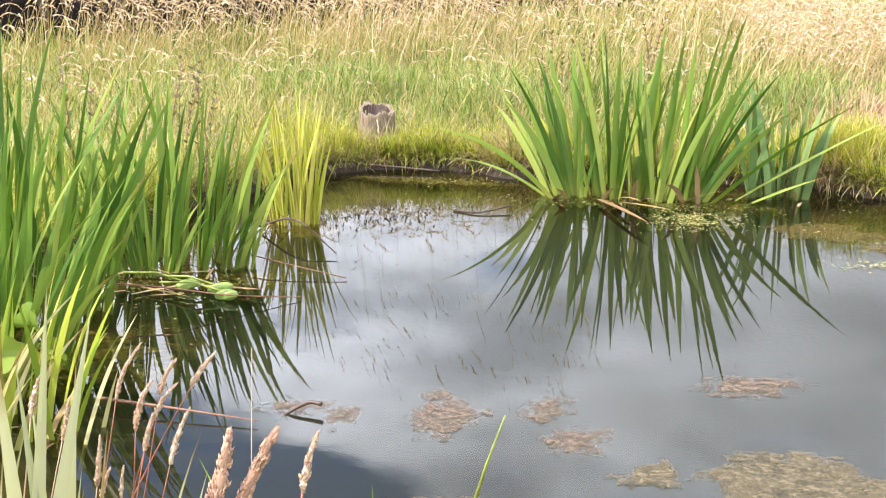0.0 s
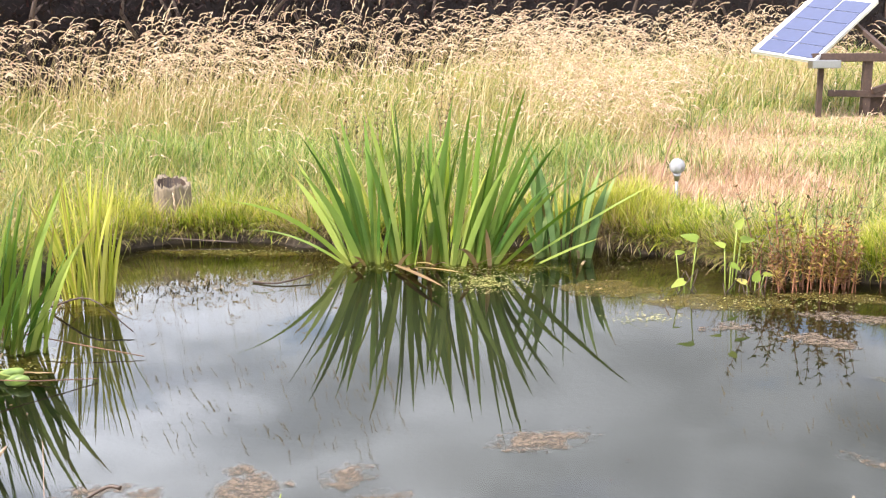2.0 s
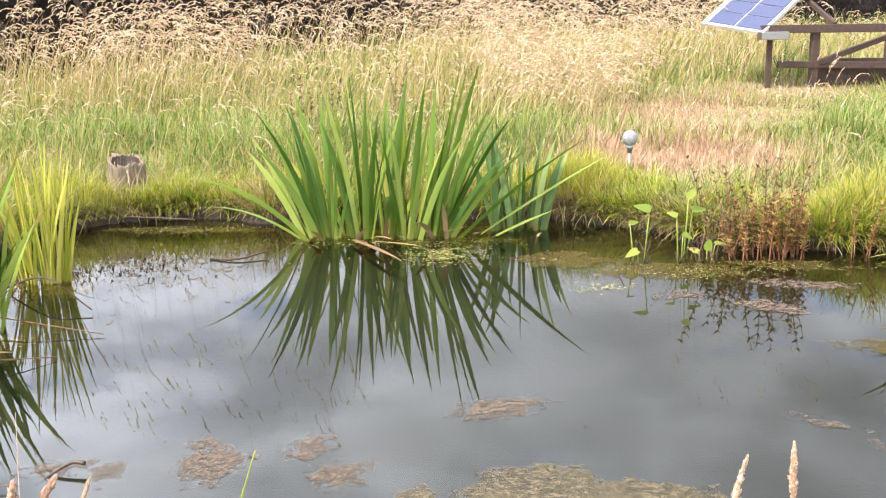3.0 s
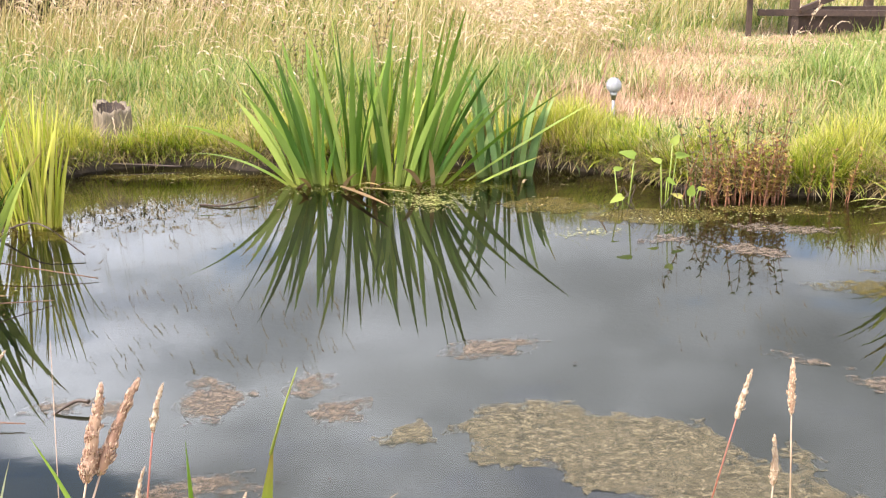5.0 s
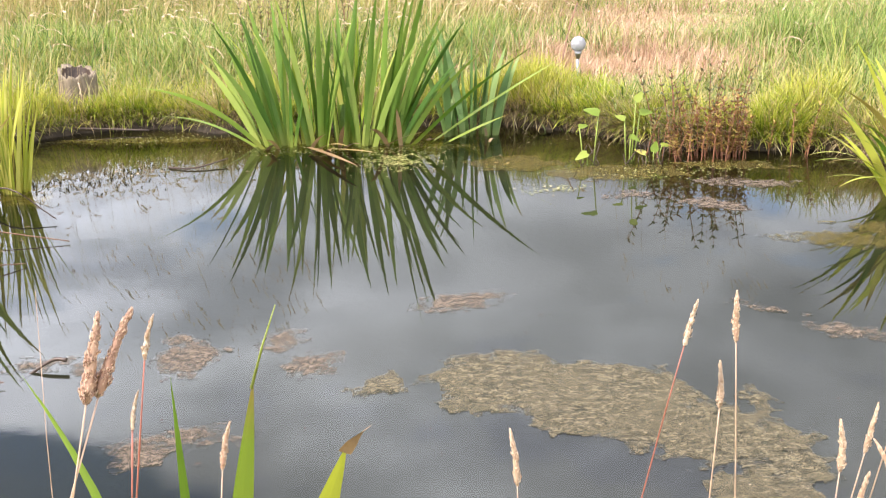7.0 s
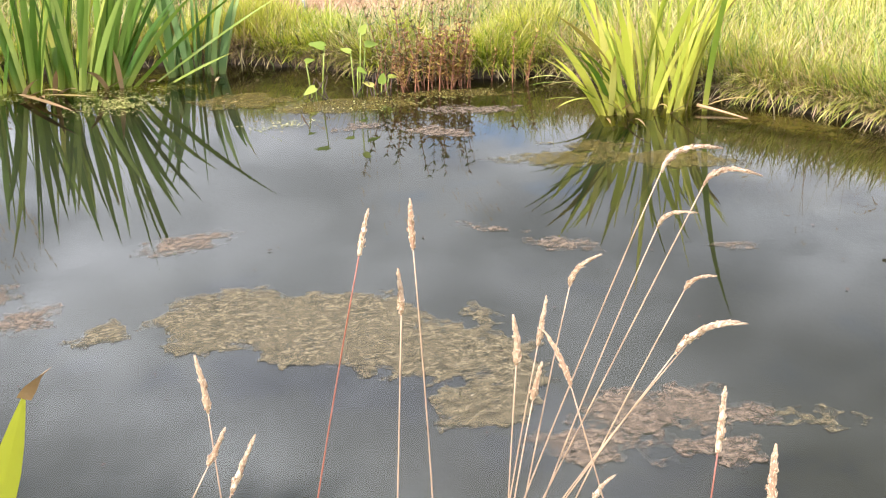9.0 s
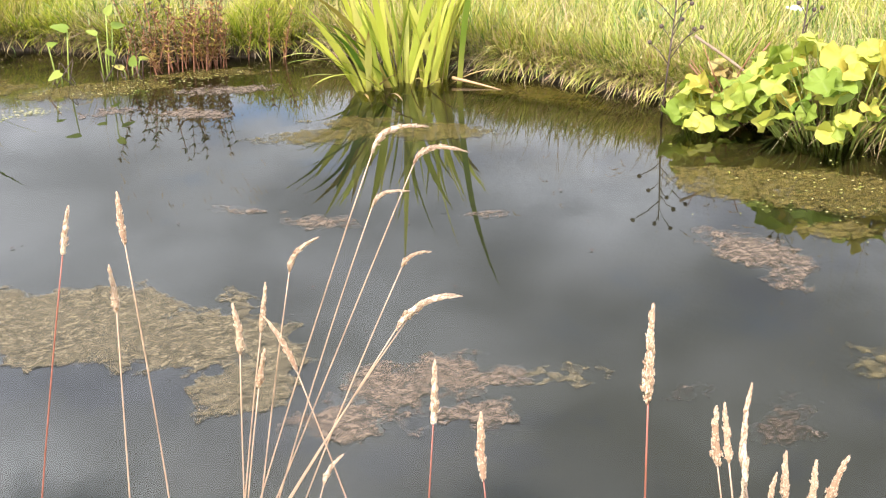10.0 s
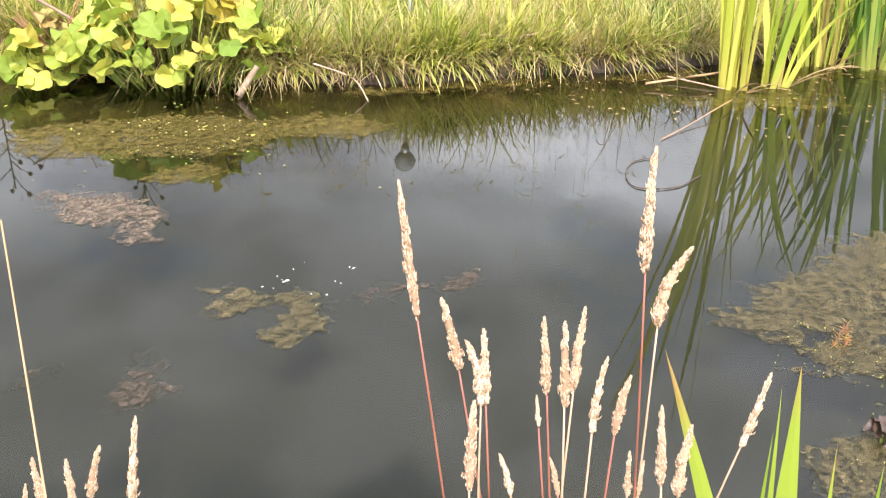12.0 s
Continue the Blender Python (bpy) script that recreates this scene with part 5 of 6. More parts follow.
def umbel(x, y, h, seed):
    rng = random.Random(seed)
    z = ground_at(x, y)
    root = thing("white_flower", (x, y, z), "small white umbel flowers on thin green stems", "flower", "white flowers")
    part("stem", tube([(0, 0, -0.03), (0.01, 0.01, h * 0.6), (0, 0, h)], [0.004, 0.003, 0.002], 5), STEM_GREEN, root)
    bm = bmesh.new()
    for i in range(26):
        a, r = rng.uniform(0, 6.28), 0.045 * math.sqrt(rng.random())
        m = Matrix.Translation((math.cos(a) * r, math.sin(a) * r, h + 0.012 - r * 0.2 + rng.uniform(-0.004, 0.004)))
        bmesh.ops.create_icosphere(bm, subdivisions=1, radius=rng.uniform(0.005, 0.009), matrix=m)
    part("flower_head", bm, WHITE_FLOWER, root, "white flower cluster")
    return root


for i in range(12):
    r_ = random.Random(900 + i)
    umbel(4.55 + r_.uniform(-0.3, 0.45), 3.55 + r_.uniform(-0.35, 0.35), r_.uniform(0.28, 0.42), 900 + i)


# ---- algae, floating and sunken things ----
def mat_patch(name, label, x, y, rx, ry, turn, material, seed, z=-0.012, lobes=0.25, kind=""):
    """A ragged sheet of weed just under the surface, gently quilted."""
    rng = random.Random(seed)
    n, rings = 56, 9
    ph = [rng.uniform(0, 6.28) for _ in range(4)]
    v, uv, q, t3 = [(x, y, z)], [(0, 0)], [], []
    ct, st = math.cos(turn), math.sin(turn)
    for r in range(1, rings + 1):
        f = r / rings
        for j in range(n):
            a = math.tau * j / n
            w = 1 + lobes * (0.6 * math.sin(2 * a + ph[0]) + 0.5 * math.sin(3 * a + ph[1]) + 0.35 * math.sin(5 * a + ph[2]) + 0.25 * math.sin(9 * a + ph[3]))
            u, t = math.cos(a) * rx * f * w, math.sin(a) * ry * f * w
            px, py = x + u * ct - t * st, y + u * st + t * ct
            v.append((px, py, z + 0.006 * noise.noise((px * 9, py * 9, seed)) - 0.01 * f ** 3))
            uv.append((f, j / n))
    for j in range(n):
        t3.append((0, 1 + j, 1 + (j + 1) % n))
        for r in range(rings - 1):
            b = 1 + r * n
            q.append((b + j, b + n + j, b + n + (j + 1) % n, b + (j + 1) % n))
    ob = part(name, raw_mesh(name, np.array(v), [np.array(q), np.array(t3)], np.array(uv)), material)
    return tagged(ob, label, "algae", kind=kind)


def weed_bed(name, label, blobs, material, seed, z=0.003, cell=0.012, rag=0.055):
    """A felt of weed floating at the surface, spread over overlapping lobes (x, y, half length, half width, turn) with a ragged rim."""
    b = np.array([q + (0.0,) * (5 - len(q)) for q in blobs])
    reach = np.maximum(b[:, 2], b[:, 3]) + 0.08
    xs = np.arange((b[:, 0] - reach).min(), (b[:, 0] + reach).max(), cell)
    ys = np.arange((b[:, 1] - reach).min(), (b[:, 1] + reach).max(), cell)
    X, Y = np.meshgrid(xs, ys)
    F = np.full(X.shape, -9.0)
    for x, y, rx, ry, turn in b:
        u, v = (X - x) * math.cos(turn) + (Y - y) * math.sin(turn), (Y - y) * math.cos(turn) - (X - x) * math.sin(turn)
        F = np.maximum(F, (1 - np.hypot(u / rx, v / ry)) * min(rx, ry))
    wob = np.zeros(X.shape)
    for i, j in np.argwhere(F > -0.12):
        px, py = X[i, j], Y[i, j]
        wob[i, j] = noise.noise((px * 8, py * 8, seed)) + 0.9 * noise.noise((px * 19, py * 19, seed)) + 0.6 * noise.noise((px * 45, py * 45, seed))
    F = F + rag * wob
    keep = F > 0
    quad = keep[:-1, :-1] & keep[:-1, 1:] & keep[1:, 1:] & keep[1:, :-1]
    used = np.zeros(X.shape, bool)
    for a, c in ((slice(None, -1), slice(None, -1)), (slice(None, -1), slice(1, None)), (slice(1, None), slice(1, None)), (slice(1, None), slice(None, -1))):
        used[a, c] |= quad
    idx = np.full(X.shape, -1)
    idx[used] = np.arange(used.sum())
    rim = np.clip(1 - F / 0.06, 0, 1)
    q = np.stack((idx[:-1, :-1][quad], idx[:-1, 1:][quad], idx[1:, 1:][quad], idx[1:, :-1][quad]), -1)
    zz = z + 0.002 * wob - 0.002 * rim
    me = raw_mesh(name, np.column_stack((X[used], Y[used], np.clip(zz[used], 0.001, 0.008))), [q], np.column_stack((rim[used], np.zeros(used.sum()))))
    return tagged(part(name, me, material), label, "algae", kind="stuff")


TAN = "tan blanket of algae at the water's surface"
BROKEN = "thin broken patch of brown algae at the surface"
weed_bed("algae_mat", TAN, ((-0.06, 2.87, 0.11, 0.08), (0.10, 2.88, 0.09, 0.06), (0.32, 2.84, 0.27, 0.23), (0.58, 2.70, 0.31, 0.28), (0.80, 2.46, 0.22, 0.22), (1.03, 2.60, 0.06, 0.16), (0.98, 2.36, 0.12, 0.24), (0.86, 2.12, 0.15, 0.15)), WEED_TAN, 1)
weed_bed("algae_mat", "mottled reddish tan algae mat floating at the water's surface", ((1.18, 1.95, 0.18, 0.12), (1.34, 1.94, 0.18, 0.13), (1.47, 1.89, 0.11, 0.08), (1.33, 1.72, 0.10, 0.10), (1.02, 1.86, 0.16, 0.12), (1.22, 1.76, 0.10, 0.06)), WEED_BROWN, 4)
weed_bed("algae_mat", "small oval patch of tan algae", ((0.24, 3.57, 0.23, 0.11, 0.3),), WEED_BROWN, 6)
weed_bed("algae_mat", BROKEN, ((-0.69, 3.15, 0.12, 0.17), (-0.74, 3.30, 0.06, 0.08)), WEED_BROWN, 7)
weed_bed("algae_mat", BROKEN, ((-0.39, 3.26, 0.09, 0.13), (-0.28, 3.05, 0.11, 0.11)), WEED_BROWN, 8)
weed_bed("algae_mat", BROKEN, ((-1.14, 3.14, 0.15, 0.06), (-1.0, 3.09, 0.09, 0.09)), WEED_BROWN, 9, rag=0.06)
weed_bed("algae_mat", BROKEN, ((-0.60, 2.57, 0.15, 0.09), (-0.72, 2.48, 0.10, 0.10)), WEED_BROWN, 11, rag=0.05)
weed_bed("algae_mat", "small floating patch of tan algae", ((1.60, 1.80, 0.11, 0.06, -0.4),), WEED_TAN, 10)
weed_bed("algae_mat", "small dark brown algae patch at the surface", ((1.84, 1.58, 0.09, 0.06, -0.6), (1.93, 1.34, 0.16, 0.07, 0.3)), WEED_DARK, 18, rag=0.05)
weed_bed("algae_mat", "tan algae flecked with bubbles", ((2.40, 1.42, 0.11, 0.10), (2.36, 1.22, 0.12, 0.10), (2.50, 1.26, 0.08, 0.08)), WEED_BED, 16, rag=0.075)
weed_bed("algae_mat", "faint dark drift of algae", ((2.68, 1.11, 0.18, 0.06, -0.4), (2.82, 0.98, 0.10, 0.08)), WEED_DARK, 17, rag=0.06)
weed_bed("algae_mat", "broad tan weed bed beside the reeds", ((3.10, 0.15, 0.18, 0.13, -0.5), (3.35, 0.0, 0.35, 0.24, -0.6), (3.75, -0.22, 0.45, 0.35, -0.6), (3.05, -0.08, 0.22, 0.14, -0.8)), WEED_BED, 19, rag=0.075)
weed_bed("algae_mat", "olive weed bed near the bank", ((2.55, -0.22, 0.22, 0.16, -0.8), (2.80, -0.45, 0.35, 0.22, -0.8)), WEED_BED, 20, rag=0.075)
weed_bed("algae_mat", "thin brown scum in front of the reed clump", ((1.95, 4.12, 0.33, 0.14, -0.3), (2.40, 3.95, 0.34, 0.16, -0.4), (2.15, 4.28, 0.25, 0.10, -0.2)), WEED_OLIVE, 40, rag=0.06)
weed_bed("algae_mat", "faint drift of pale algae below the reeds", ((1.28, 3.38, 0.14, 0.04, -0.7), (1.50, 3.12, 0.16, 0.07, -0.6), (2.10, 2.92, 0.12, 0.04, -0.3)), WEED_BROWN, 12, rag=0.05)
weed_bed("algae_mat", "olive algae in the shallows below the marsh marigold", ((3.35, 2.50, 0.45, 0.28, -0.8), (3.75, 2.15, 0.34, 0.18, -0.8), (3.10, 2.75, 0.30, 0.25, -1.0), (3.05, 2.20, 0.18, 0.12, -0.9)), WEED_OLIVE, 14, rag=0.06)
weed_bed("algae_mat", "tan algae drifting off the marsh marigold", ((2.66, 2.20, 0.15, 0.26, 0.2), (2.60, 1.96, 0.10, 0.08)), WEED_BROWN, 15, rag=0.06)
weed_bed("algae_mat", "brown scum drifting by the russet plants", ((1.55, 4.75, 0.22, 0.12, -0.6), (1.25, 4.98, 0.14, 0.08), (1.85, 5.15, 0.30, 0.12, -0.2)), WEED_BROWN, 23, rag=0.07)
weed_bed("algae_mat", "olive shallows in front of the russet plants", ((1.25, 5.45, 0.45, 0.18, -0.1), (0.75, 5.75, 0.30, 0.20), (1.85, 5.55, 0.40, 0.14, -0.2)), WEED_OLIVE, 22, rag=0.07)
weed_bed("algae_mat", "olive fringe of weed along the grassy bank", ((4.60, 1.98, 0.70, 0.10, -0.72), (5.35, 1.30, 0.40, 0.10, -0.7)), WEED_OLIVE, 32, rag=0.05)
mat_patch("algae_mat", "olive scum round the reed stems", 5.35, 0.72, 0.51, 0.27, -1.0, ALGAE_OLIVE, 21)
mat_patch("algae_mat", "olive scum round the iris stems", -0.1, 6.55, 1.40, 0.30, 0.0, ALGAE_OLIVE, 24)
mat_patch("algae_mat", "brown scum along the far bank", -1.5, 6.78, 0.92, 0.14, -0.1, ALGAE_OLIVE, 28)
mat_patch("algae_mat", "olive scum round the tall iris clump", -2.25, 4.55, 0.67, 0.49, 0.0, ALGAE_OLIVE, 29)
mat_patch("algae_mat", "brown scum round the reed tuft", -1.95, 5.45, 0.39, 0.30, 0.0, ALGAE_OLIVE, 30)
mat_patch("algae_mat", "olive scum among the near irises", -2.1, 3.4, 0.51, 0.61, 0.0, ALGAE_OLIVE, 31)
mat_patch("algae_mat", "olive fringe of weed along the grassy bank", 3.25, 4.40, 0.67, 0.20, -1.0, ALGAE_OLIVE, 33)


def duckweed(label, x, y, rx, ry, n, seed):
    """Floating leaflets, too many to count, thickest in the middle."""
    rng = np.random.default_rng(seed)
    xy = np.column_stack((x + rng.normal(0, 0.5, n) * rx, y + rng.normal(0, 0.5, n) * ry))
    thick = np.array([noise.noise((px * 14, py * 14, seed)) for px, py in xy])
    xy = xy[(thick > rng.uniform(-0.5, 0.3, n)) & (shore_distance(xy) < -0.02)]
    n, k = len(xy), 6
    a = np.arange(k) * math.tau / k
    r = rng.uniform(0.003, 0.007, n)[:, None]
    ring = np.stack((xy[:, :1] + np.cos(a) * r, xy[:, 1:] + np.sin(a) * r * 0.8, np.broadcast_to(0.003 + rng.uniform(0, 0.003, (n, 1)), (n, k))), -1)
    me = raw_mesh("duckweed", ring.reshape(-1, 3), [(np.arange(n) * k)[:, None] + np.arange(k)[None, :]], np.full((n * k, 2), 0.4))
    return tagged(part("duckweed", me, DUCKWEED), label, "duckweed", kind="stuff")


duckweed("yellow-green duckweed floating before the iris clump", 0.08, 5.90, 0.24, 0.24, 1500, 25)
duckweed("pale duckweed drifting in the shallows", 0.85, 5.15, 0.16, 0.10, 260, 26)
duckweed("sparse duckweed round the iris stems", -0.2, 6.22, 0.9, 0.12, 500, 27)
duckweed("sparse duckweed along the far bank", -1.4, 6.72, 0.5, 0.12, 320, 28)
duckweed("sparse duckweed among the russet plants", 1.6, 5.45, 0.7, 0.2, 420, 29)
duckweed("pale duckweed in the shallows below the marsh marigold", 3.4, 2.5, 0.5, 0.4, 200, 30)
duckweed("duckweed round the shaded iris stems", -2.1, 4.35, 0.4, 0.4, 500, 32)


def stick(points, r0, r1, label, material=STICK, name="stick"):
    if len(points) > 2:
        p = [np.array(points[0]) * 2 - np.array(points[1])] + [np.array(q) for q in points] + [np.array(points[-1]) * 2 - np.array(points[-2])]
        points = [tuple(0.5 * (2 * b + (c - a) * t + (2 * a - 5 * b + 4 * c - d) * t * t + (3 * b - a - 3 * c + d) * t ** 3))
                  for a, b, c, d in zip(p, p[1:], p[2:], p[3:]) for t in (0, 0.25, 0.5, 0.75)] + [tuple(p[-2])]
    n = len(points)
    ob = part(name, tube(points, [r0 + (r1 - r0) * i / (n - 1) for i in range(n)], 7), material)
    return tagged(ob, label, "stick")


stick([(-1.75, 3.02, 0.03), (-1.5, 3.0, 0.025), (-1.22, 2.98, 0.015)], 0.006, 0.002, "bare broken brown stick floating beside the irises", STEM_BROWN)
stick([(-1.20, 3.06, -0.02), (-1.14, 3.09, 0.015), (-1.10, 3.11, 0.03), (-1.06, 3.10, 0.03)], 0.004, 0.007, "dark sunken branch end breaking the surface", WET_WOOD, "branch")
stick([(-2.1, 5.3, 0.02), (-1.85, 5.15, 0.10), (-1.55, 4.85, 0.02)], 0.006, 0.003, "thin dead reed stalk fallen on the water", STEM_DARK, "fallen_stalk")
stick([(-2.2, 4.8, 0.06), (-1.8, 4.6, 0.05), (-1.4, 4.5, 0.01)], 0.0035, 0.002, "thin dead stalk lying over the water", STEM_BROWN, "fallen_stalk")
stick([(-2.4, 3.9, 0.12), (-2.0, 3.95, 0.10), (-1.75, 4.05, 0.05), (-1.5, 4.2, 0.01)], 0.004, 0.002, "bent brown stalk over the water", STEM_BROWN, "fallen_stalk")
stick([(-1.2, 5.9, 0.005), (-1.05, 5.85, 0.01), (-0.88, 5.98, 0.03)], 0.006, 0.004, "thin dark curved twig on the water", STEM_DARK, "twig")
stick([(3.88, 2.62, 0.01), (3.93, 2.60, 0.08), (3.96, 2.58, 0.13)], 0.016, 0.012, "pale broken stick poking out of the shallows")
stick([(3.55, 3.55, 0.40), (3.68, 3.40, 0.28), (3.82, 3.22, 0.12)], 0.007, 0.007, "pale bare stick leaning among marsh plants")
stick([(1.24, 7.33, 0.15), (1.32, 7.45, 0.42), (1.38, 7.58, 0.56), (1.46, 7.75, 0.70)], 0.007, 0.005, "thin bare stick leaning behind the globe light", STEM_BROWN)
stick([(2.95, 4.72, 0.03), (3.03, 4.6, 0.015), (3.1, 4.48, 0.0)], 0.010, 0.003, "pale withered reed stalk lying on the water", STEM_TAN, "fallen_stalk")
stick([(5.15, 1.25, 0.02), (5.35, 1.05, 0.05), (5.6, 0.95, 0.04)], 0.006, 0.005, "straw-coloured stalk lying at the bank", STEM_TAN, "fallen_stalk")
stick([(4.05, 2.35, 0.16), (4.2, 2.25, 0.08), (4.18, 2.15, -0.01)], 0.004, 0.003, "drooping dead grass stalk touching the water", STEM_STRAW, "fallen_stalk")
stick([(4.75, 2.15, 0.2), (5.0, 1.85, 0.18), (5.25, 1.72, 0.2)], 0.005, 0.004, "long dry stalk lying in the bank grass", STEM_STRAW, "fallen_stalk")
stick([(-2.0, 7.0, 0.04), (-1.75, 6.98, 0.03), (-1.5, 6.95, 0.02)], 0.007, 0.005, "wet stick lying along the muddy edge", WET_WOOD)
stick([(2.75, -0.36, -0.02), (2.79, -0.40, 0.06), (2.76, -0.43, 0.09), (2.71, -0.42, 0.10)], 0.02, 0.03, "black rotten branch stub standing in the water", WET_WOOD, "branch")


def lily_pod(x, y, seed, turn):
    bm = bmesh.new()
    m = pose(0, 0, 0.02, 0, 80, turn) @ Matrix.Diagonal((0.024, 0.024, 0.055, 1))
    bmesh.ops.create_uvsphere(bm, u_segments=18, v_segments=12, radius=1)
    for v in bm.verts:
        a = math.atan2(v.co.y, v.co.x)
        k = 1 + 0.10 * math.cos(6 * a)
        v.co.x *= k
        v.co.y *= k
        v.co = m @ v.co
    for f in bm.faces:
        f.smooth = True
    root = thing("iris_pod", (x, y, 0), "green ribbed iris seed pod drooping onto the water", "seed pod", "iris pods")
    part("pod", bm, POD, root)
    part("stem", tube([(0, 0, 0.03), (-0.15, 0.02, 0.06), (-0.32, 0.06, 0.04)], 0.005, 6), STEM_GREEN, root)


lily_pod(-1.86, 4.22, 1, 20)
lily_pod(-1.80, 4.14, 2, -10)
lily_pod(-2.02, 4.25, 3, 35)


def pickerel(x, y, z):
    root = thing("pickerel_flower", (x, y, 0), "small blue pickerelweed flower spike among iris leaves", "flower")
    part("stem", tube([(0, 0, -0.05), (0.01, 0, z * 0.6), (0, 0, z)], [0.006, 0.005, 0.004], 6), STEM_GREEN, root)
    bm = bmesh.new()
    rng = random.Random(3)
    for i in range(46):
        t, a = rng.random(), rng.uniform(0, 6.28)
        m = Matrix.Translation((math.cos(a) * 0.013 * (1.1 - t), math.sin(a) * 0.013 * (1.1 - t), z - 0.01 + 0.075 * t))
        bmesh.ops.create_icosphere(bm, subdivisions=1, radius=rng.uniform(0.004, 0.007), matrix=m)
    part("flower_spike", bm, BLUE_FLOWER, root, "blue flower spike")


pickerel(-2.15, 3.05, 0.34)
broad_plant("pickerelweed", "broad glossy green leaves among the near irises", -2.12, 3.0, 0.2, 0.25, 12, 0.34, 0.07, 43, BROAD_GREEN, "water plant", 0.12)


def floating_bits(name, label, n, x0, x1, y0, y1, seed, lo, hi, material):
    """Loose bits of leaf and seed lying on the water: too many to count."""
    rng = np.random.default_rng(seed)
    xy = np.column_stack((rng.uniform(x0, x1, n), rng.uniform(y0, y1, n)))
    xy = xy[shore_distance(xy) < -0.03]
    n = len(xy)
    a, s = rng.uniform(0, 6.28, n), rng.uniform(lo, hi, n)
    d = np.stack((np.cos(a), np.sin(a)), 1) * s[:, None]
    w = np.stack((-np.sin(a), np.cos(a)), 1) * s[:, None] * rng.uniform(0.2, 0.6, n)[:, None]
    c = np.stack((xy - d, xy + w, xy + d, xy - w), 1)
    z = np.broadcast_to(np.array([0.003, 0.006, 0.004, 0.006])[None, :, None], (n, 4, 1))
    q = (np.arange(n) * 4)[:, None] + np.arange(4)[None, :]
    uv = np.tile(np.array([[0, 0.2], [1, 0.4], [0.5, 0.6], [0, 0.4]]), (n, 1))
    return tagged(part(name, raw_mesh(name, np.concatenate((c, z), 2).reshape(-1, 3), [q], uv), material), label, "debris", kind="stuff")


floating_bits("floating_debris", "scattered bits of dead leaf on the water", 170, -1.6, 6.0, 5.6, 6.9, 81, 0.004, 0.014, DEAD)
floating_bits("floating_debris", "yellow bits of leaf by the marsh marigold", 26, 3.0, 4.6, 2.1, 3.5, 82, 0.004, 0.016, REED_YELLOW)
floating_bits("floating_debris", "pale specks on the algae by the irises", 150, -2.6, -1.6, 3.2, 5.8, 83, 0.004, 0.014, DEAD)
floating_bits("floating_debris", "brown specks floating in front of the reeds", 90, 1.9, 3.0, 3.9, 5.1, 84, 0.003, 0.010, DEAD)
floating_bits("floating_debris", "bits of leaf under the tall reeds", 300, 4.6, 6.6, 0.2, 1.9, 85, 0.004, 0.016, DEAD)
floating_bits("floating_debris", "white specks on the algae mat", 16, 2.45, 2.75, 1.2, 1.45, 86, 0.003, 0.008, WHITE_FLOWER)
floating_bits("floating_debris", "a few specks on the open water", 46, -1.0, 2.6, 1.8, 3.8, 87, 0.004, 0.011, STEM_DARK)


# ---- tall flowering grass on the near bank ----
def spike_mesh(seed):
    """A dense fluffy tapering grass head one unit long: many fine pointed spikelets in short tufts round an axis."""
    rng = random.Random(seed)
    v, t3, uv = [], [], []
    n = 1100
    gap = rng.uniform(0.08, 0.22)
    tufts = [(rng.random(), rng.uniform(0, math.tau), rng.uniform(0.6, 1.25)) for _ in range(34)]
    for i in range(n):
        if rng.random() < 0.75:
            t, a, r0 = tufts[rng.randrange(len(tufts))]
            t, a = min(0.995, max(0.0, t + rng.gauss(0, 0.022))), a + rng.gauss(0, 0.35)
        else:
            t, a, r0 = rng.random(), rng.uniform(0, math.tau), 0.8
        if t < gap and rng.random() < 0.35:
            continue
        prof = 0.072 * math.sin(min(1, t * 3 + 0.3) * math.pi / 2) * (1 - t) ** 0.5 * r0
        r = prof * rng.uniform(0.45, 0.95)
        ca, sa = math.cos(a), math.sin(a)
        c = Vector((ca * r, sa * r, t * 0.96))
        d = Vector((ca * 0.2 + rng.gauss(0, 0.1), sa * 0.2 + rng.gauss(0, 0.1), 1)).normalized()
        L = rng.uniform(0.024, 0.045)
        x = d.orthogonal().normalized()
        y = d.cross(x)
        b = len(v)
        for p, k in ((c - d * L * 0.4, 0.1), (c + x * 0.009, 0.4), (c + (y - x * 0.5) * 0.009, 0.4), (c - (y + x * 0.5) * 0.009, 0.4), (c + d * L, 0.8)):
            v.append(tuple(p))
            uv.append((0.5, k))
        for m in range(3):
            k = (m + 1) % 3
            t3.append((b, b + 1 + k, b + 1 + m))
            t3.append((b + 4, b + 1 + m, b + 1 + k))
    b = len(v)
    for i in range(12):
        t = 0.04 + 0.9 * i / 11
        r = 0.045 * math.sin(min(1, t * 3 + 0.3) * math.pi / 2) * (1 - t) ** 0.5 * (1 + 0.25 * math.sin(i * 2.3 + seed))
        for j in range(7):
            a = math.tau * j / 7
            v.append((math.cos(a) * r, math.sin(a) * r, t))
            uv.append((0.5, 0.3))
    for i in range(11):
        for j in range(7):
            p, k = b + i * 7 + j, b + i * 7 + (j + 1) % 7
            t3 += [(p, k, k + 7), (p, k + 7, p + 7)]
    return raw_mesh("seed_head", np.array(v), [np.array(t3)], np.array(uv))


SPIKES = [spike_mesh(i) for i in range(6)]
stalks = 0


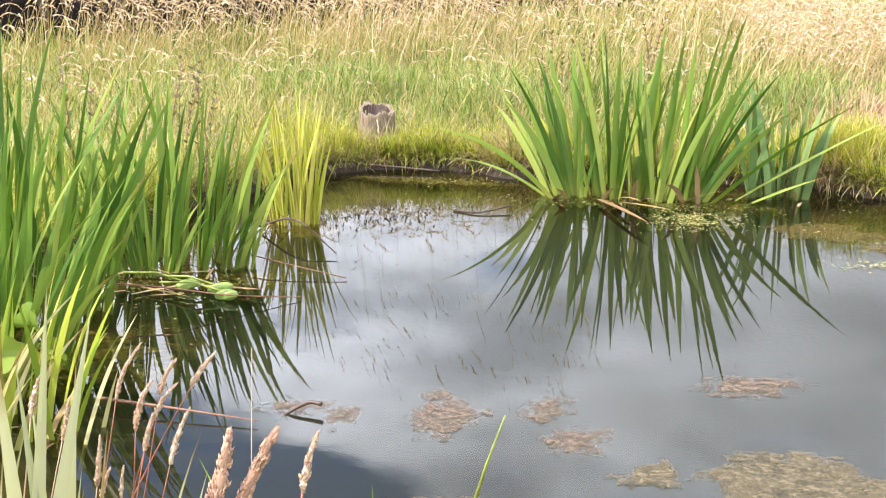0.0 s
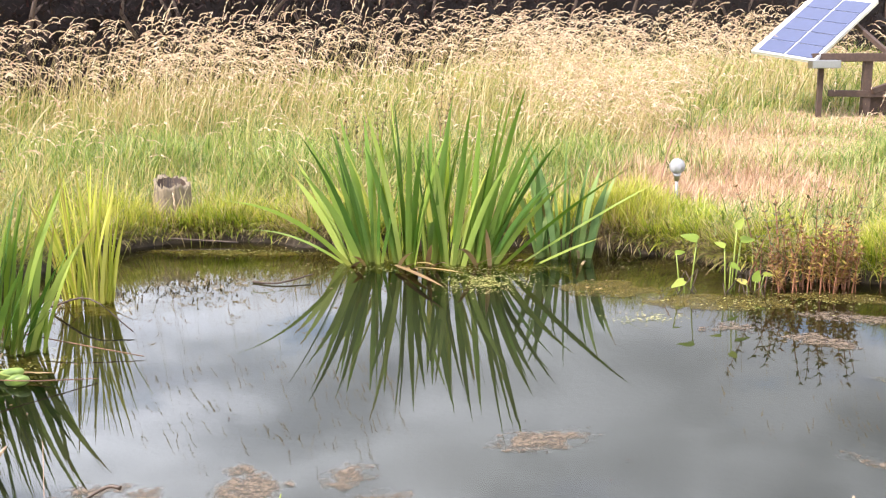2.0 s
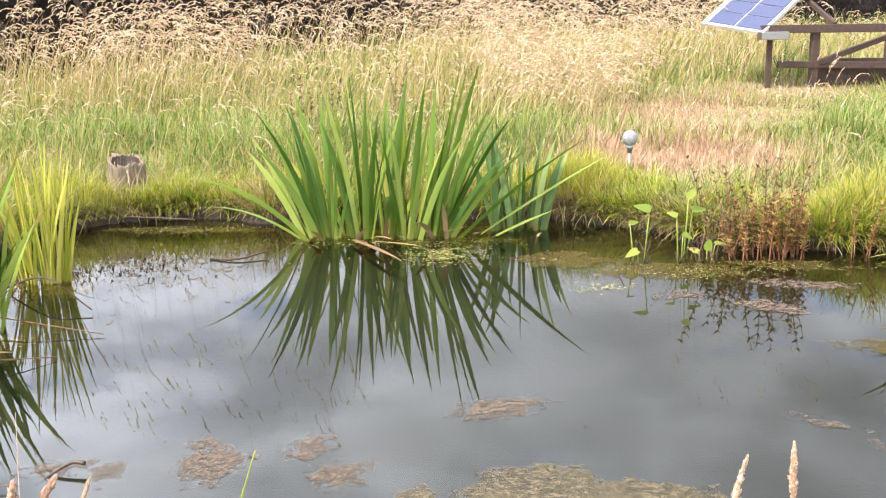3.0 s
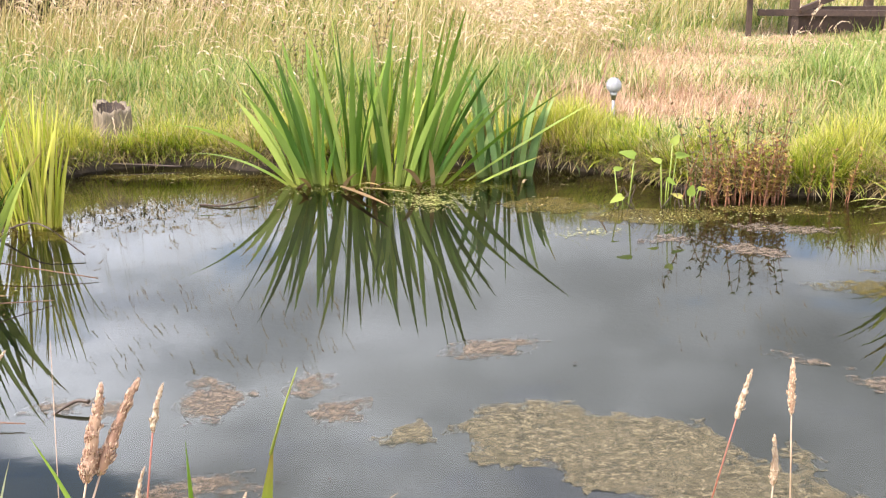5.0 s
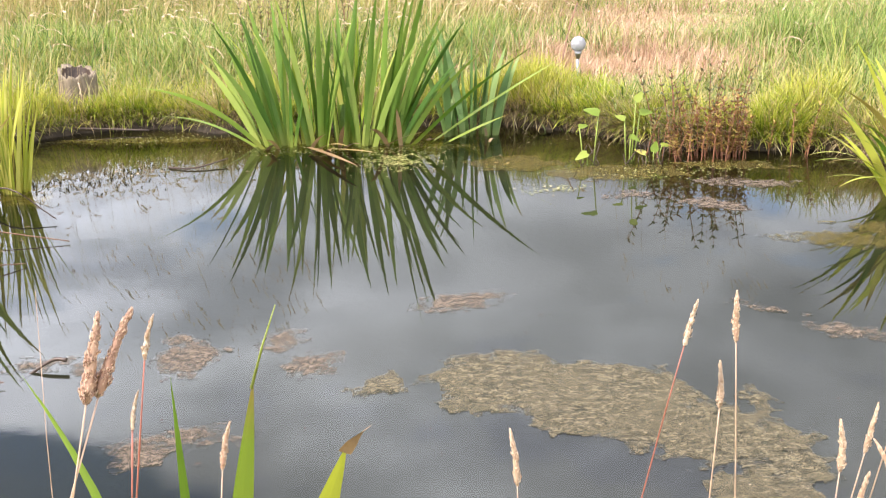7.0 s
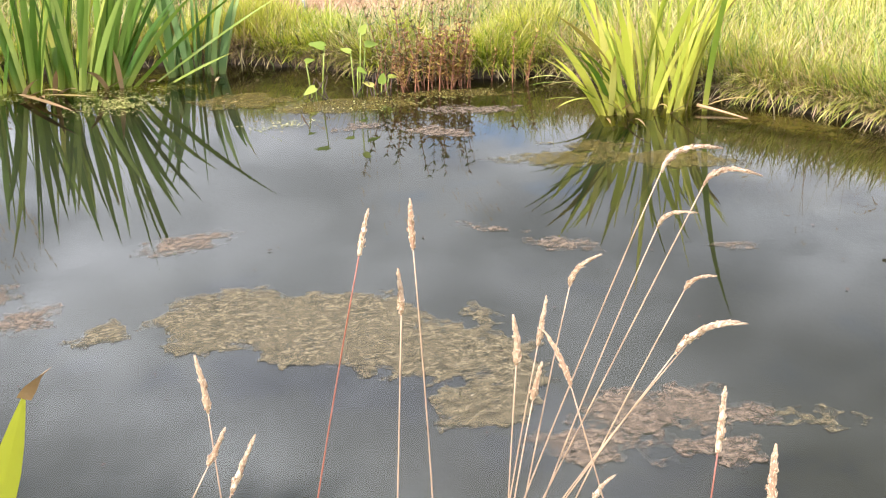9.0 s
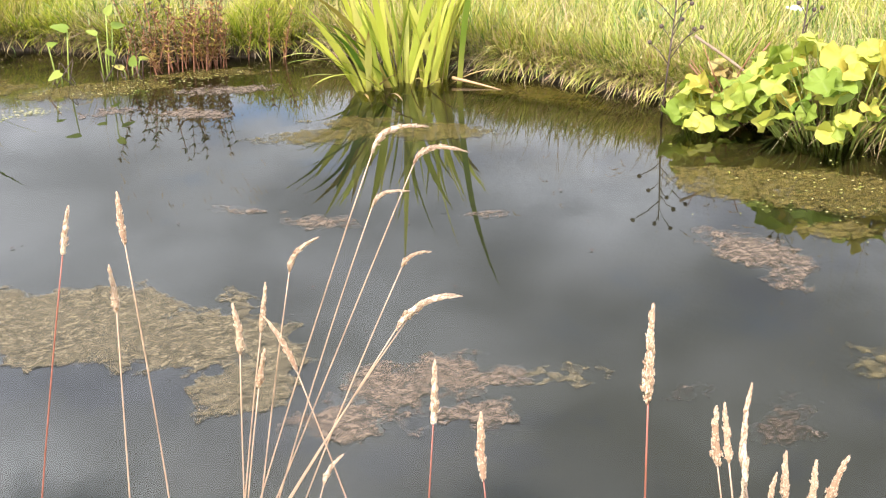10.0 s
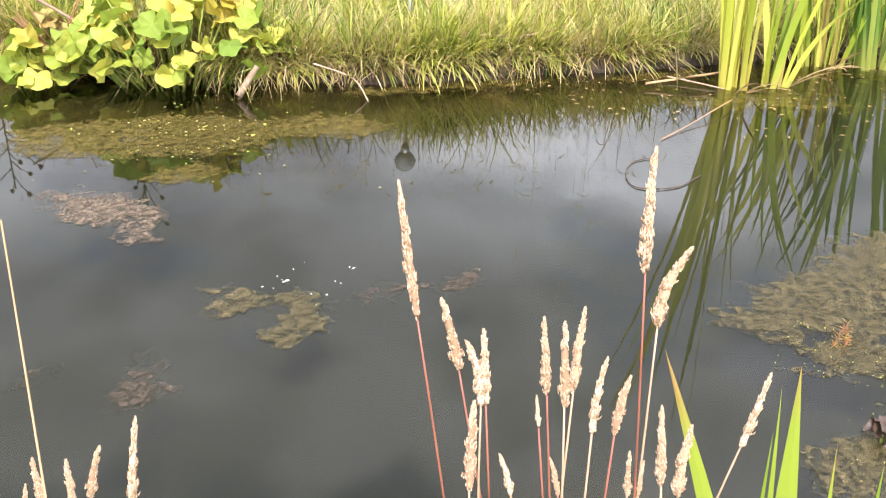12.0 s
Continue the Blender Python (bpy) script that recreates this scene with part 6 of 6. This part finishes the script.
def seed_stalk(bx, by, neck, tip, stem_material, plump=1.0):
    """One flowering grass: a thin stem and a nodding head from neck to tip."""
    global stalks
    stalks += 1
    rng = random.Random(stalks)
    g = ground_at(bx, by)
    root = thing("flowering_grass", (bx, by, g), "tall grass stalk with a pale dense seed head" if stem_material is STEM_STRAW else "tall grass stalk with a reddish stem and buff seed head", "grass", "flowering grasses")
    o = Vector((bx, by, g))
    a, b, c = Vector((0, 0, -0.03)), Vector(neck) - o, Vector(tip) - o
    head = c - b
    side = Vector((head.x, head.y, 0)).length / max(head.length, 1e-4)
    ctrl = (a + b) / 2 + Vector((rng.gauss(0, 0.012), rng.gauss(0, 0.012), 0.03 + 0.04 * side))
    pts = [a * (1 - t) ** 2 + ctrl * 2 * t * (1 - t) + b * t * t for t in [i / 10 for i in range(11)]]
    part("stem", tube(pts, [0.0016 - 0.0007 * i / 10 for i in range(11)], 5), stem_material, root)
    L = head.length
    src = SPIKES[stalks % 6]
    co = np.zeros(len(src.vertices) * 3, np.float32)
    src.vertices.foreach_get("co", co)
    co = co.reshape(-1, 3)
    d0 = (pts[-1] - pts[-2]).normalized()
    bow = d0 * L * 0.5 - head * 0.5
    q = head.to_track_quat("Z", "Y").to_matrix()
    fat = min(plump, 1.2) * rng.uniform(0.68, 0.95) * min(1.5, max(0.55, 0.11 / L))
    w = (np.array(q) @ (co * np.array([L * fat, L * fat, L])).T).T
    t = co[:, 2:3]
    w = w + np.array(bow)[None, :] * (4 * t * (1 - t)) * 0.55 + np.array(b)[None, :]
    me = src.copy()
    me.vertices.foreach_set("co", w.astype(np.float32).ravel())
    me.update()
    part("seed_head", me, SEED_PINK if plump > 1.2 else SEED, root)
    axis = [b + head * t + bow * (4 * t * (1 - t)) * 0.55 for t in (0, 0.25, 0.5, 0.75, 0.97)]
    part("rachis", tube(axis, [0.0013, 0.0012, 0.001, 0.0008, 0.0004], 4), stem_material, root)
    return root


seed_stalk(0.395, 1.135, (0.693, 1.006, 0.948), (0.759, 0.970, 0.981), STEM_STRAW)
seed_stalk(0.368, 1.145, (0.737, 0.976, 0.931), (0.800, 0.938, 0.949), STEM_STRAW)
seed_stalk(0.426, 1.101, (0.681, 0.986, 0.879), (0.725, 0.962, 0.901), STEM_STRAW)
seed_stalk(0.452, 1.056, (0.571, 1.009, 0.802), (0.609, 0.993, 0.849), STEM_STRAW)
seed_stalk(0.417, 1.080, (0.702, 0.943, 0.806), (0.736, 0.923, 0.828), STEM_STRAW)
seed_stalk(0.271, 1.104, (0.680, 0.917, 0.733), (0.755, 0.873, 0.781), STEM_STRAW)
seed_stalk(0.288, 1.105, (0.696, 0.914, 0.746), (0.749, 0.883, 0.781), STEM_STRAW)
seed_stalk(0.742, 0.871, (0.554, 0.956, 0.685), (0.519, 0.970, 0.766), STEM_STRAW)
seed_stalk(0.436, 1.026, (0.522, 0.994, 0.732), (0.531, 0.990, 0.803), STEM_STRAW)
seed_stalk(0.477, 0.998, (0.492, 0.993, 0.709), (0.487, 0.994, 0.782), STEM_STRAW)
seed_stalk(0.437, 0.991, (0.505, 0.966, 0.669), (0.515, 0.962, 0.725), STEM_STRAW)
seed_stalk(0.465, 0.913, (0.552, 0.875, 0.561), (0.577, 0.863, 0.605), STEM_STRAW)
# by the open water
seed_stalk(0.137, 1.052, (0.297, 1.027, 0.874), (0.310, 1.024, 0.934), STEM_RED)
seed_stalk(0.416, 1.077, (0.382, 1.085, 0.850), (0.380, 1.086, 0.921), STEM_STRAW)
seed_stalk(0.322, 1.067, (0.357, 1.059, 0.772), (0.354, 1.060, 0.837), STEM_STRAW)
seed_stalk(0.150, 1.105, (0.104, 1.107, 0.647), (0.094, 1.107, 0.734), STEM_STRAW)
seed_stalk(-0.102, 1.077, (0.096, 1.074, 0.588), (0.122, 1.073, 0.641), STEM_STRAW)
seed_stalk(-0.060, 1.015, (0.117, 1.010, 0.581), (0.153, 1.009, 0.661), STEM_STRAW)
seed_stalk(0.601, 0.738, (0.627, 0.722, 0.710), (0.628, 0.721, 0.792), STEM_RED)
seed_stalk(0.661, 0.611, (0.637, 0.627, 0.685), (0.634, 0.629, 0.772), STEM_RED)
seed_stalk(0.694, 0.378, (0.665, 0.406, 0.886), (0.663, 0.408, 0.981), STEM_RED)
seed_stalk(0.894, 0.381, (0.825, 0.457, 0.746), (0.818, 0.465, 0.815), STEM_STRAW)
# a loose row
seed_stalk(0.960, 0.517, (0.915, 0.559, 0.655), (0.909, 0.565, 0.734), STEM_STRAW)
seed_stalk(1.007, 0.468, (0.940, 0.535, 0.633), (0.935, 0.540, 0.770), STEM_STRAW)
seed_stalk(0.944, 0.497, (0.922, 0.519, 0.598), (0.919, 0.522, 0.659), STEM_STRAW)
seed_stalk(0.946, 0.502, (0.946, 0.503, 0.606), (0.948, 0.500, 0.670), STEM_STRAW)
seed_stalk(1.025, 0.437, (0.968, 0.499, 0.626), (0.963, 0.504, 0.691), STEM_STRAW)
seed_stalk(0.995, 0.464, (0.984, 0.476, 0.621), (0.983, 0.477, 0.689), STEM_STRAW)
seed_stalk(0.968, 0.506, (1.001, 0.467, 0.631), (1.010, 0.456, 0.697), STEM_STRAW)
seed_stalk(0.987, 0.455, (0.964, 0.480, 0.603), (0.964, 0.481, 0.638), STEM_STRAW)
seed_stalk(0.875, 0.358, (0.909, 0.311, 0.737), (0.915, 0.303, 0.839), STEM_STRAW)
# dense group
seed_stalk(1.113, -0.008, (1.051, 0.107, 0.930), (1.041, 0.123, 1.056), STEM_RED)
seed_stalk(1.145, -0.119, (1.128, -0.060, 0.988), (1.127, -0.056, 1.096), STEM_RED)
seed_stalk(1.119, -0.097, (1.114, -0.080, 0.950), (1.119, -0.098, 1.025), STEM_STRAW)
seed_stalk(1.142, -0.063, (1.074, 0.077, 0.880), (1.065, 0.093, 0.949), STEM_RED)
seed_stalk(1.104, -0.023, (1.069, 0.051, 0.854), (1.061, 0.066, 0.919), STEM_STRAW)
seed_stalk(1.096, -0.005, (1.072, 0.048, 0.856), (1.069, 0.053, 0.930), STEM_RED)
seed_stalk(1.012, 0.020, (1.009, 0.028, 0.813), (1.008, 0.028, 0.901), STEM_STRAW)
seed_stalk(1.131, -0.083, (1.098, 0.003, 0.867), (1.095, 0.011, 0.942), STEM_RED)
seed_stalk(1.076, -0.049, (1.069, -0.031, 0.898), (1.070, -0.033, 0.975), STEM_STRAW)
seed_stalk(1.082, -0.088, (1.060, -0.028, 0.886), (1.058, -0.022, 0.964), STEM_STRAW)
seed_stalk(1.137, -0.070, (1.106, 0.011, 0.826), (1.104, 0.015, 0.860), STEM_RED)
seed_stalk(1.060, -0.057, (1.059, -0.054, 0.872), (1.061, -0.059, 0.942), STEM_STRAW)
seed_stalk(1.083, -0.073, (1.081, -0.066, 0.861), (1.083, -0.073, 0.919), STEM_RED)
seed_stalk(1.066, -0.216, (1.042, -0.120, 0.856), (1.040, -0.112, 0.927), STEM_STRAW)
seed_stalk(1.043, -0.140, (1.042, -0.134, 0.851), (1.042, -0.136, 0.918), STEM_STRAW)
seed_stalk(1.047, -0.163, (1.029, -0.098, 0.846), (1.028, -0.096, 0.887), STEM_STRAW)
seed_stalk(1.057, -0.128, (1.007, -0.010, 0.824), (1.002, 0.001, 0.864), STEM_STRAW)
seed_stalk(1.152, -0.021, (1.176, -0.151, 0.827), (1.178, -0.164, 0.904), STEM_STRAW)
seed_stalk(1.065, -0.161, (1.023, -0.044, 0.827), (1.020, -0.035, 0.863), STEM_RED)
seed_stalk(1.045, -0.156, (1.032, -0.106, 0.847), (1.032, -0.107, 0.880), STEM_STRAW)
# thick heads
seed_stalk(-0.520, 0.653, (-0.332, 0.711, 0.978), (-0.314, 0.717, 1.063), STEM_STRAW, 1.7)
seed_stalk(-0.562, 0.646, (-0.322, 0.716, 0.982), (-0.286, 0.726, 1.062), STEM_STRAW, 1.7)
seed_stalk(-0.420, 0.754, (-0.294, 0.784, 0.988), (-0.282, 0.787, 1.032), STEM_RED)
seed_stalk(-0.427, 0.721, (-0.305, 0.753, 0.931), (-0.296, 0.755, 0.970), STEM_RED)
seed_stalk(-0.354, 0.970, (-0.263, 0.985, 0.759), (-0.250, 0.987, 0.821), STEM_STRAW)
# by the left irises
seed_stalk(-1.009, 1.539, (-0.893, 1.606, 0.669), (-0.852, 1.628, 0.761), STEM_RED)
seed_stalk(-1.052, 1.529, (-0.792, 1.663, 0.677), (-0.753, 1.681, 0.734), STEM_RED)
seed_stalk(-0.966, 1.568, (-0.834, 1.638, 0.671), (-0.807, 1.652, 0.729), STEM_RED)
seed_stalk(-0.986, 1.540, (-0.838, 1.620, 0.636), (-0.801, 1.639, 0.694), STEM_RED)
seed_stalk(-0.909, 1.551, (-0.808, 1.604, 0.570), (-0.775, 1.620, 0.663), STEM_RED)
seed_stalk(-0.921, 1.568, (-0.861, 1.601, 0.623), (-0.832, 1.617, 0.707), STEM_RED)
seed_stalk(-0.936, 1.546, (-0.846, 1.595, 0.591), (-0.830, 1.603, 0.655), STEM_RED)
seed_stalk(-0.947, 1.515, (-0.901, 1.542, 0.553), (-0.892, 1.548, 0.638), STEM_STRAW)
seed_stalk(-0.963, 1.496, (-0.893, 1.538, 0.537), (-0.878, 1.547, 0.586), STEM_STRAW)
seed_stalk(-0.909, 1.526, (-0.867, 1.551, 0.533), (-0.860, 1.555, 0.587), STEM_STRAW)
seed_stalk(-1.097, 1.471, (-0.999, 1.538, 0.664), (-0.981, 1.550, 0.730), STEM_STRAW)
seed_stalk(-1.043, 1.489, (-0.955, 1.546, 0.622), (-0.942, 1.554, 0.689), STEM_STRAW)


def bare_stalk(bx, by, top, label, material=STEM_STRAW, slim=0.8):
    g = ground_at(bx, by)
    root = thing("bare_grass_stalk", (bx, by, g), label, "grass")
    c = Vector(top) - Vector((bx, by, g))
    part("stem", tube([(0, 0, -0.03), c * 0.35 + Vector((0.004, 0.006, 0)), c * 0.7, c], [0.003 * slim, 0.0026 * slim, 0.002 * slim, 0.0012 * slim], 5), material, root)


bare_stalk(0.574, -0.038, (0.795, 0.287, 1.065), "long straight tan stalk without a head", STEM_TAN, 0.55)
bare_stalk(-0.644, 1.444, (-0.601, 1.457, 0.829), "thin pale straw stalk without a head", STEM_STRAW, 0.4)


def near_blade(bx, by, tip, width, material, label, curl=0.0, brown=0.0, taper=0.45):
    """A single broad grass or young reed leaf on the near bank."""
    g = ground_at(bx, by)
    root = thing("reed_leaf", (bx, by, g), label, "reed leaf")
    v = Vector(tip) - Vector((bx, by, g - 0.05))
    az = math.atan2(v.y, v.x)
    lean = math.atan2(math.hypot(v.x, v.y), v.z)
    me = sword_leaf(v.length, width, lean - curl * 0.4, curl, az, -math.atan2(bx - 0.1, by + 0.2) + 0.25 * math.sin(bx * 91 + by * 57), 0.3, 14, taper)
    ob = part("leaf", me, material, root)
    ob.location = (0, 0, -0.05)
    if brown:
        me = sword_leaf(v.length * brown, width * 0.45, lean + 0.3, 0.5, az, 0.4, 0.8, 6, 0.3)
        e = part("withered_tip", me, DEAD, root, "curled brown withered tip")
        e.location = v * 0.975 + Vector((0, 0, -0.05))
    return root


PALE = foliage("striped_pale_leaf", (0.46, 0.50, 0.28), (0.60, 0.62, 0.38), (0.76, 0.75, 0.52), dry_amount=0.1, base=(0.55, 0.50, 0.24))
FRESH = foliage("fresh_reed_leaf", (0.19, 0.33, 0.035), (0.30, 0.43, 0.05), (0.42, 0.52, 0.08), dry_amount=0.0)
for bx, by, tip, w in ((-0.965, 1.36, (-0.872, 1.417, 0.914), 0.020), (-0.92, 1.385, (-0.940, 1.381, 0.88), 0.022), (-0.99, 1.34, (-0.825, 1.444, 0.877), 0.020),
                       (-0.895, 1.40, (-0.914, 1.390, 0.819), 0.014), (-0.965, 1.46, (-0.894, 1.509, 0.784), 0.016), (-1.0, 1.33, (-0.99, 1.35, 0.74), 0.012)):
    near_blade(bx, by, tip, w * 1.3, PALE, "pale striped grass blade on the near bank")
for i in range(16):
    r_ = random.Random(1200 + i)
    bx, by = -0.98 + r_.uniform(-0.16, 0.16), 1.36 + r_.uniform(-0.06, 0.25)
    near_blade(bx, by, (bx + r_.gauss(0.02, 0.07), by + r_.gauss(0.02, 0.03), r_.uniform(0.5, 0.76)), r_.uniform(0.008, 0.018), PALE if r_.random() < 0.6 else FRESH, "pale grass blade among seed heads on the bank", r_.uniform(0, 0.4))
point = near_blade(-0.33, 1.10, (-0.231, 1.087, 0.832), 0.040, FRESH, "bright green young reed leaf with a fine dry point", 0.05, taper=0.72)
part("dry_tip", tube([Vector(p) - point.location for p in ((-0.235, 1.088, 0.815), (-0.214, 1.06, 0.885), (-0.192, 1.02, 0.95))], [0.0022, 0.0013, 0.0006], 5), STEM_GREEN, point, "thin rolled leaf tip")
near_blade(-0.321, 1.10, (-0.336, 1.10, 0.833), 0.026, FRESH, "upright bright green young reed leaf")
near_blade(-0.391, 1.06, (-0.521, 1.10, 0.861), 0.020, FRESH, "arching bright green young reed leaf", 0.7)
near_blade(-0.31, 1.19, (-0.122, 1.205, 0.672), 0.062, REED_BRIGHT, "yellow-green reed leaf with a curled brown tip", 0.1, 0.09, taper=0.78)
near_blade(1.531, -0.241, (1.481, 0.009, 0.730), 0.034, FRESH, "broad bright green reed leaf leaning over the water", 0.1)
near_blade(1.470, -0.202, (1.466, -0.150, 0.764), 0.042, FRESH, "upright bright green reed leaf")
near_blade(1.465, -0.187, (1.464, -0.134, 0.734), 0.012, FRESH, "narrow bright green reed leaf")
near_blade(1.461, -0.151, (1.465, -0.134, 0.674), 0.012, FRESH, "narrow bright green reed leaf")
near_blade(1.471, -0.242, (1.472, -0.204, 0.674), 0.014, FRESH, "narrow bright green reed leaf")
near_blade(1.441, -0.272, (1.436, -0.257, 0.689), 0.020, FRESH, "short bright green reed leaf")


# ---- taller weeds in the meadow ----
def dock(x, y, h, seed, label):
    rng = np.random.default_rng(seed)
    root = thing("dock_plant", (x, y, ground_at(x, y)), label, "weed")
    for i in range(3):
        leafy_stem(root, rng.normal(0, 0.08), rng.normal(0, 0.08), h * rng.uniform(0.7, 1.0), abs(rng.normal(0.05, 0.1)), rng.uniform(0, 6.28), rng, WEED, 0.06, STEM_BROWN, 9)


for i, (x, y, h) in enumerate(((-1.0, 8.6, 0.62), (-0.75, 8.9, 0.7), (-0.25, 9.8, 0.8), (3.0, 15.5, 1.3), (3.3, 15.9, 1.4), (2.75, 15.2, 1.1), (4.1, 16.2, 1.2), (-2.7, 5.9, 0.8), (-3.0, 6.1, 0.75), (-2.95, 5.0, 0.9))):
    dock(x, y, h, 300 + i, "dark seeding dock stems standing in the meadow")


# ---- weed bed beside the tall reeds ----
floating_bits("floating_debris", "golden specks floating on the weed bed", 80, 2.85, 3.15, -0.22, 0.10, 88, 0.001, 0.004, REED_YELLOW)
floating_bits("floating_debris", "golden specks floating on the weed bed", 50, 2.4, 2.8, -0.4, -0.1, 89, 0.001, 0.004, REED_YELLOW)
loosestrife(3.08, -0.03, 3, 0.05, 0.04, 0.06, 0.10, 65, "small red-stemmed sprouts rising from the weed bed", RUSSET, 0.02)
loosestrife(2.99, -0.19, 3, 0.04, 0.05, 0.06, 0.11, 66, "small red-stemmed sprouts rising from the weed bed", RUSSET, 0.02)
broad_plant("dead_leaf", "dark rotting leaf sunk in the weed bed", 2.64, -0.20, 0.03, 0.03, 3, 0.05, 0.035, 46, WET_WOOD, "dead leaf", 0.01)
# dark loop laid on the water in place of a curling grass stem's reflection
stick([(4.23, 0.87, 0.004), (4.11, 0.93, 0.004), (3.96, 0.9, 0.004), (3.87, 0.84, 0.004), (3.88, 0.77, 0.004), (3.96, 0.7, 0.004), (4.12, 0.67, 0.004)], 0.002, 0.0025, "thin dark curled line on the water, modelled reflection of a curling grass stem", STEM_DARK, "fallen_stalk")
stick([(4.44, 0.93, 0.004), (4.67, 0.89, 0.012), (4.9, 0.85, 0.03), (5.1, 0.83, 0.03)], 0.002, 0.0025, "pale reed stalk floating before the tall reeds", STEM_TAN, "fallen_stalk")
stick([(5.34, 1.21, 0.02), (5.34, 1.07, 0.015), (5.33, 0.93, 0.01)], 0.004, 0.003, "straw-coloured reed stalk lying by the tall reeds", STEM_STRAW, "fallen_stalk")
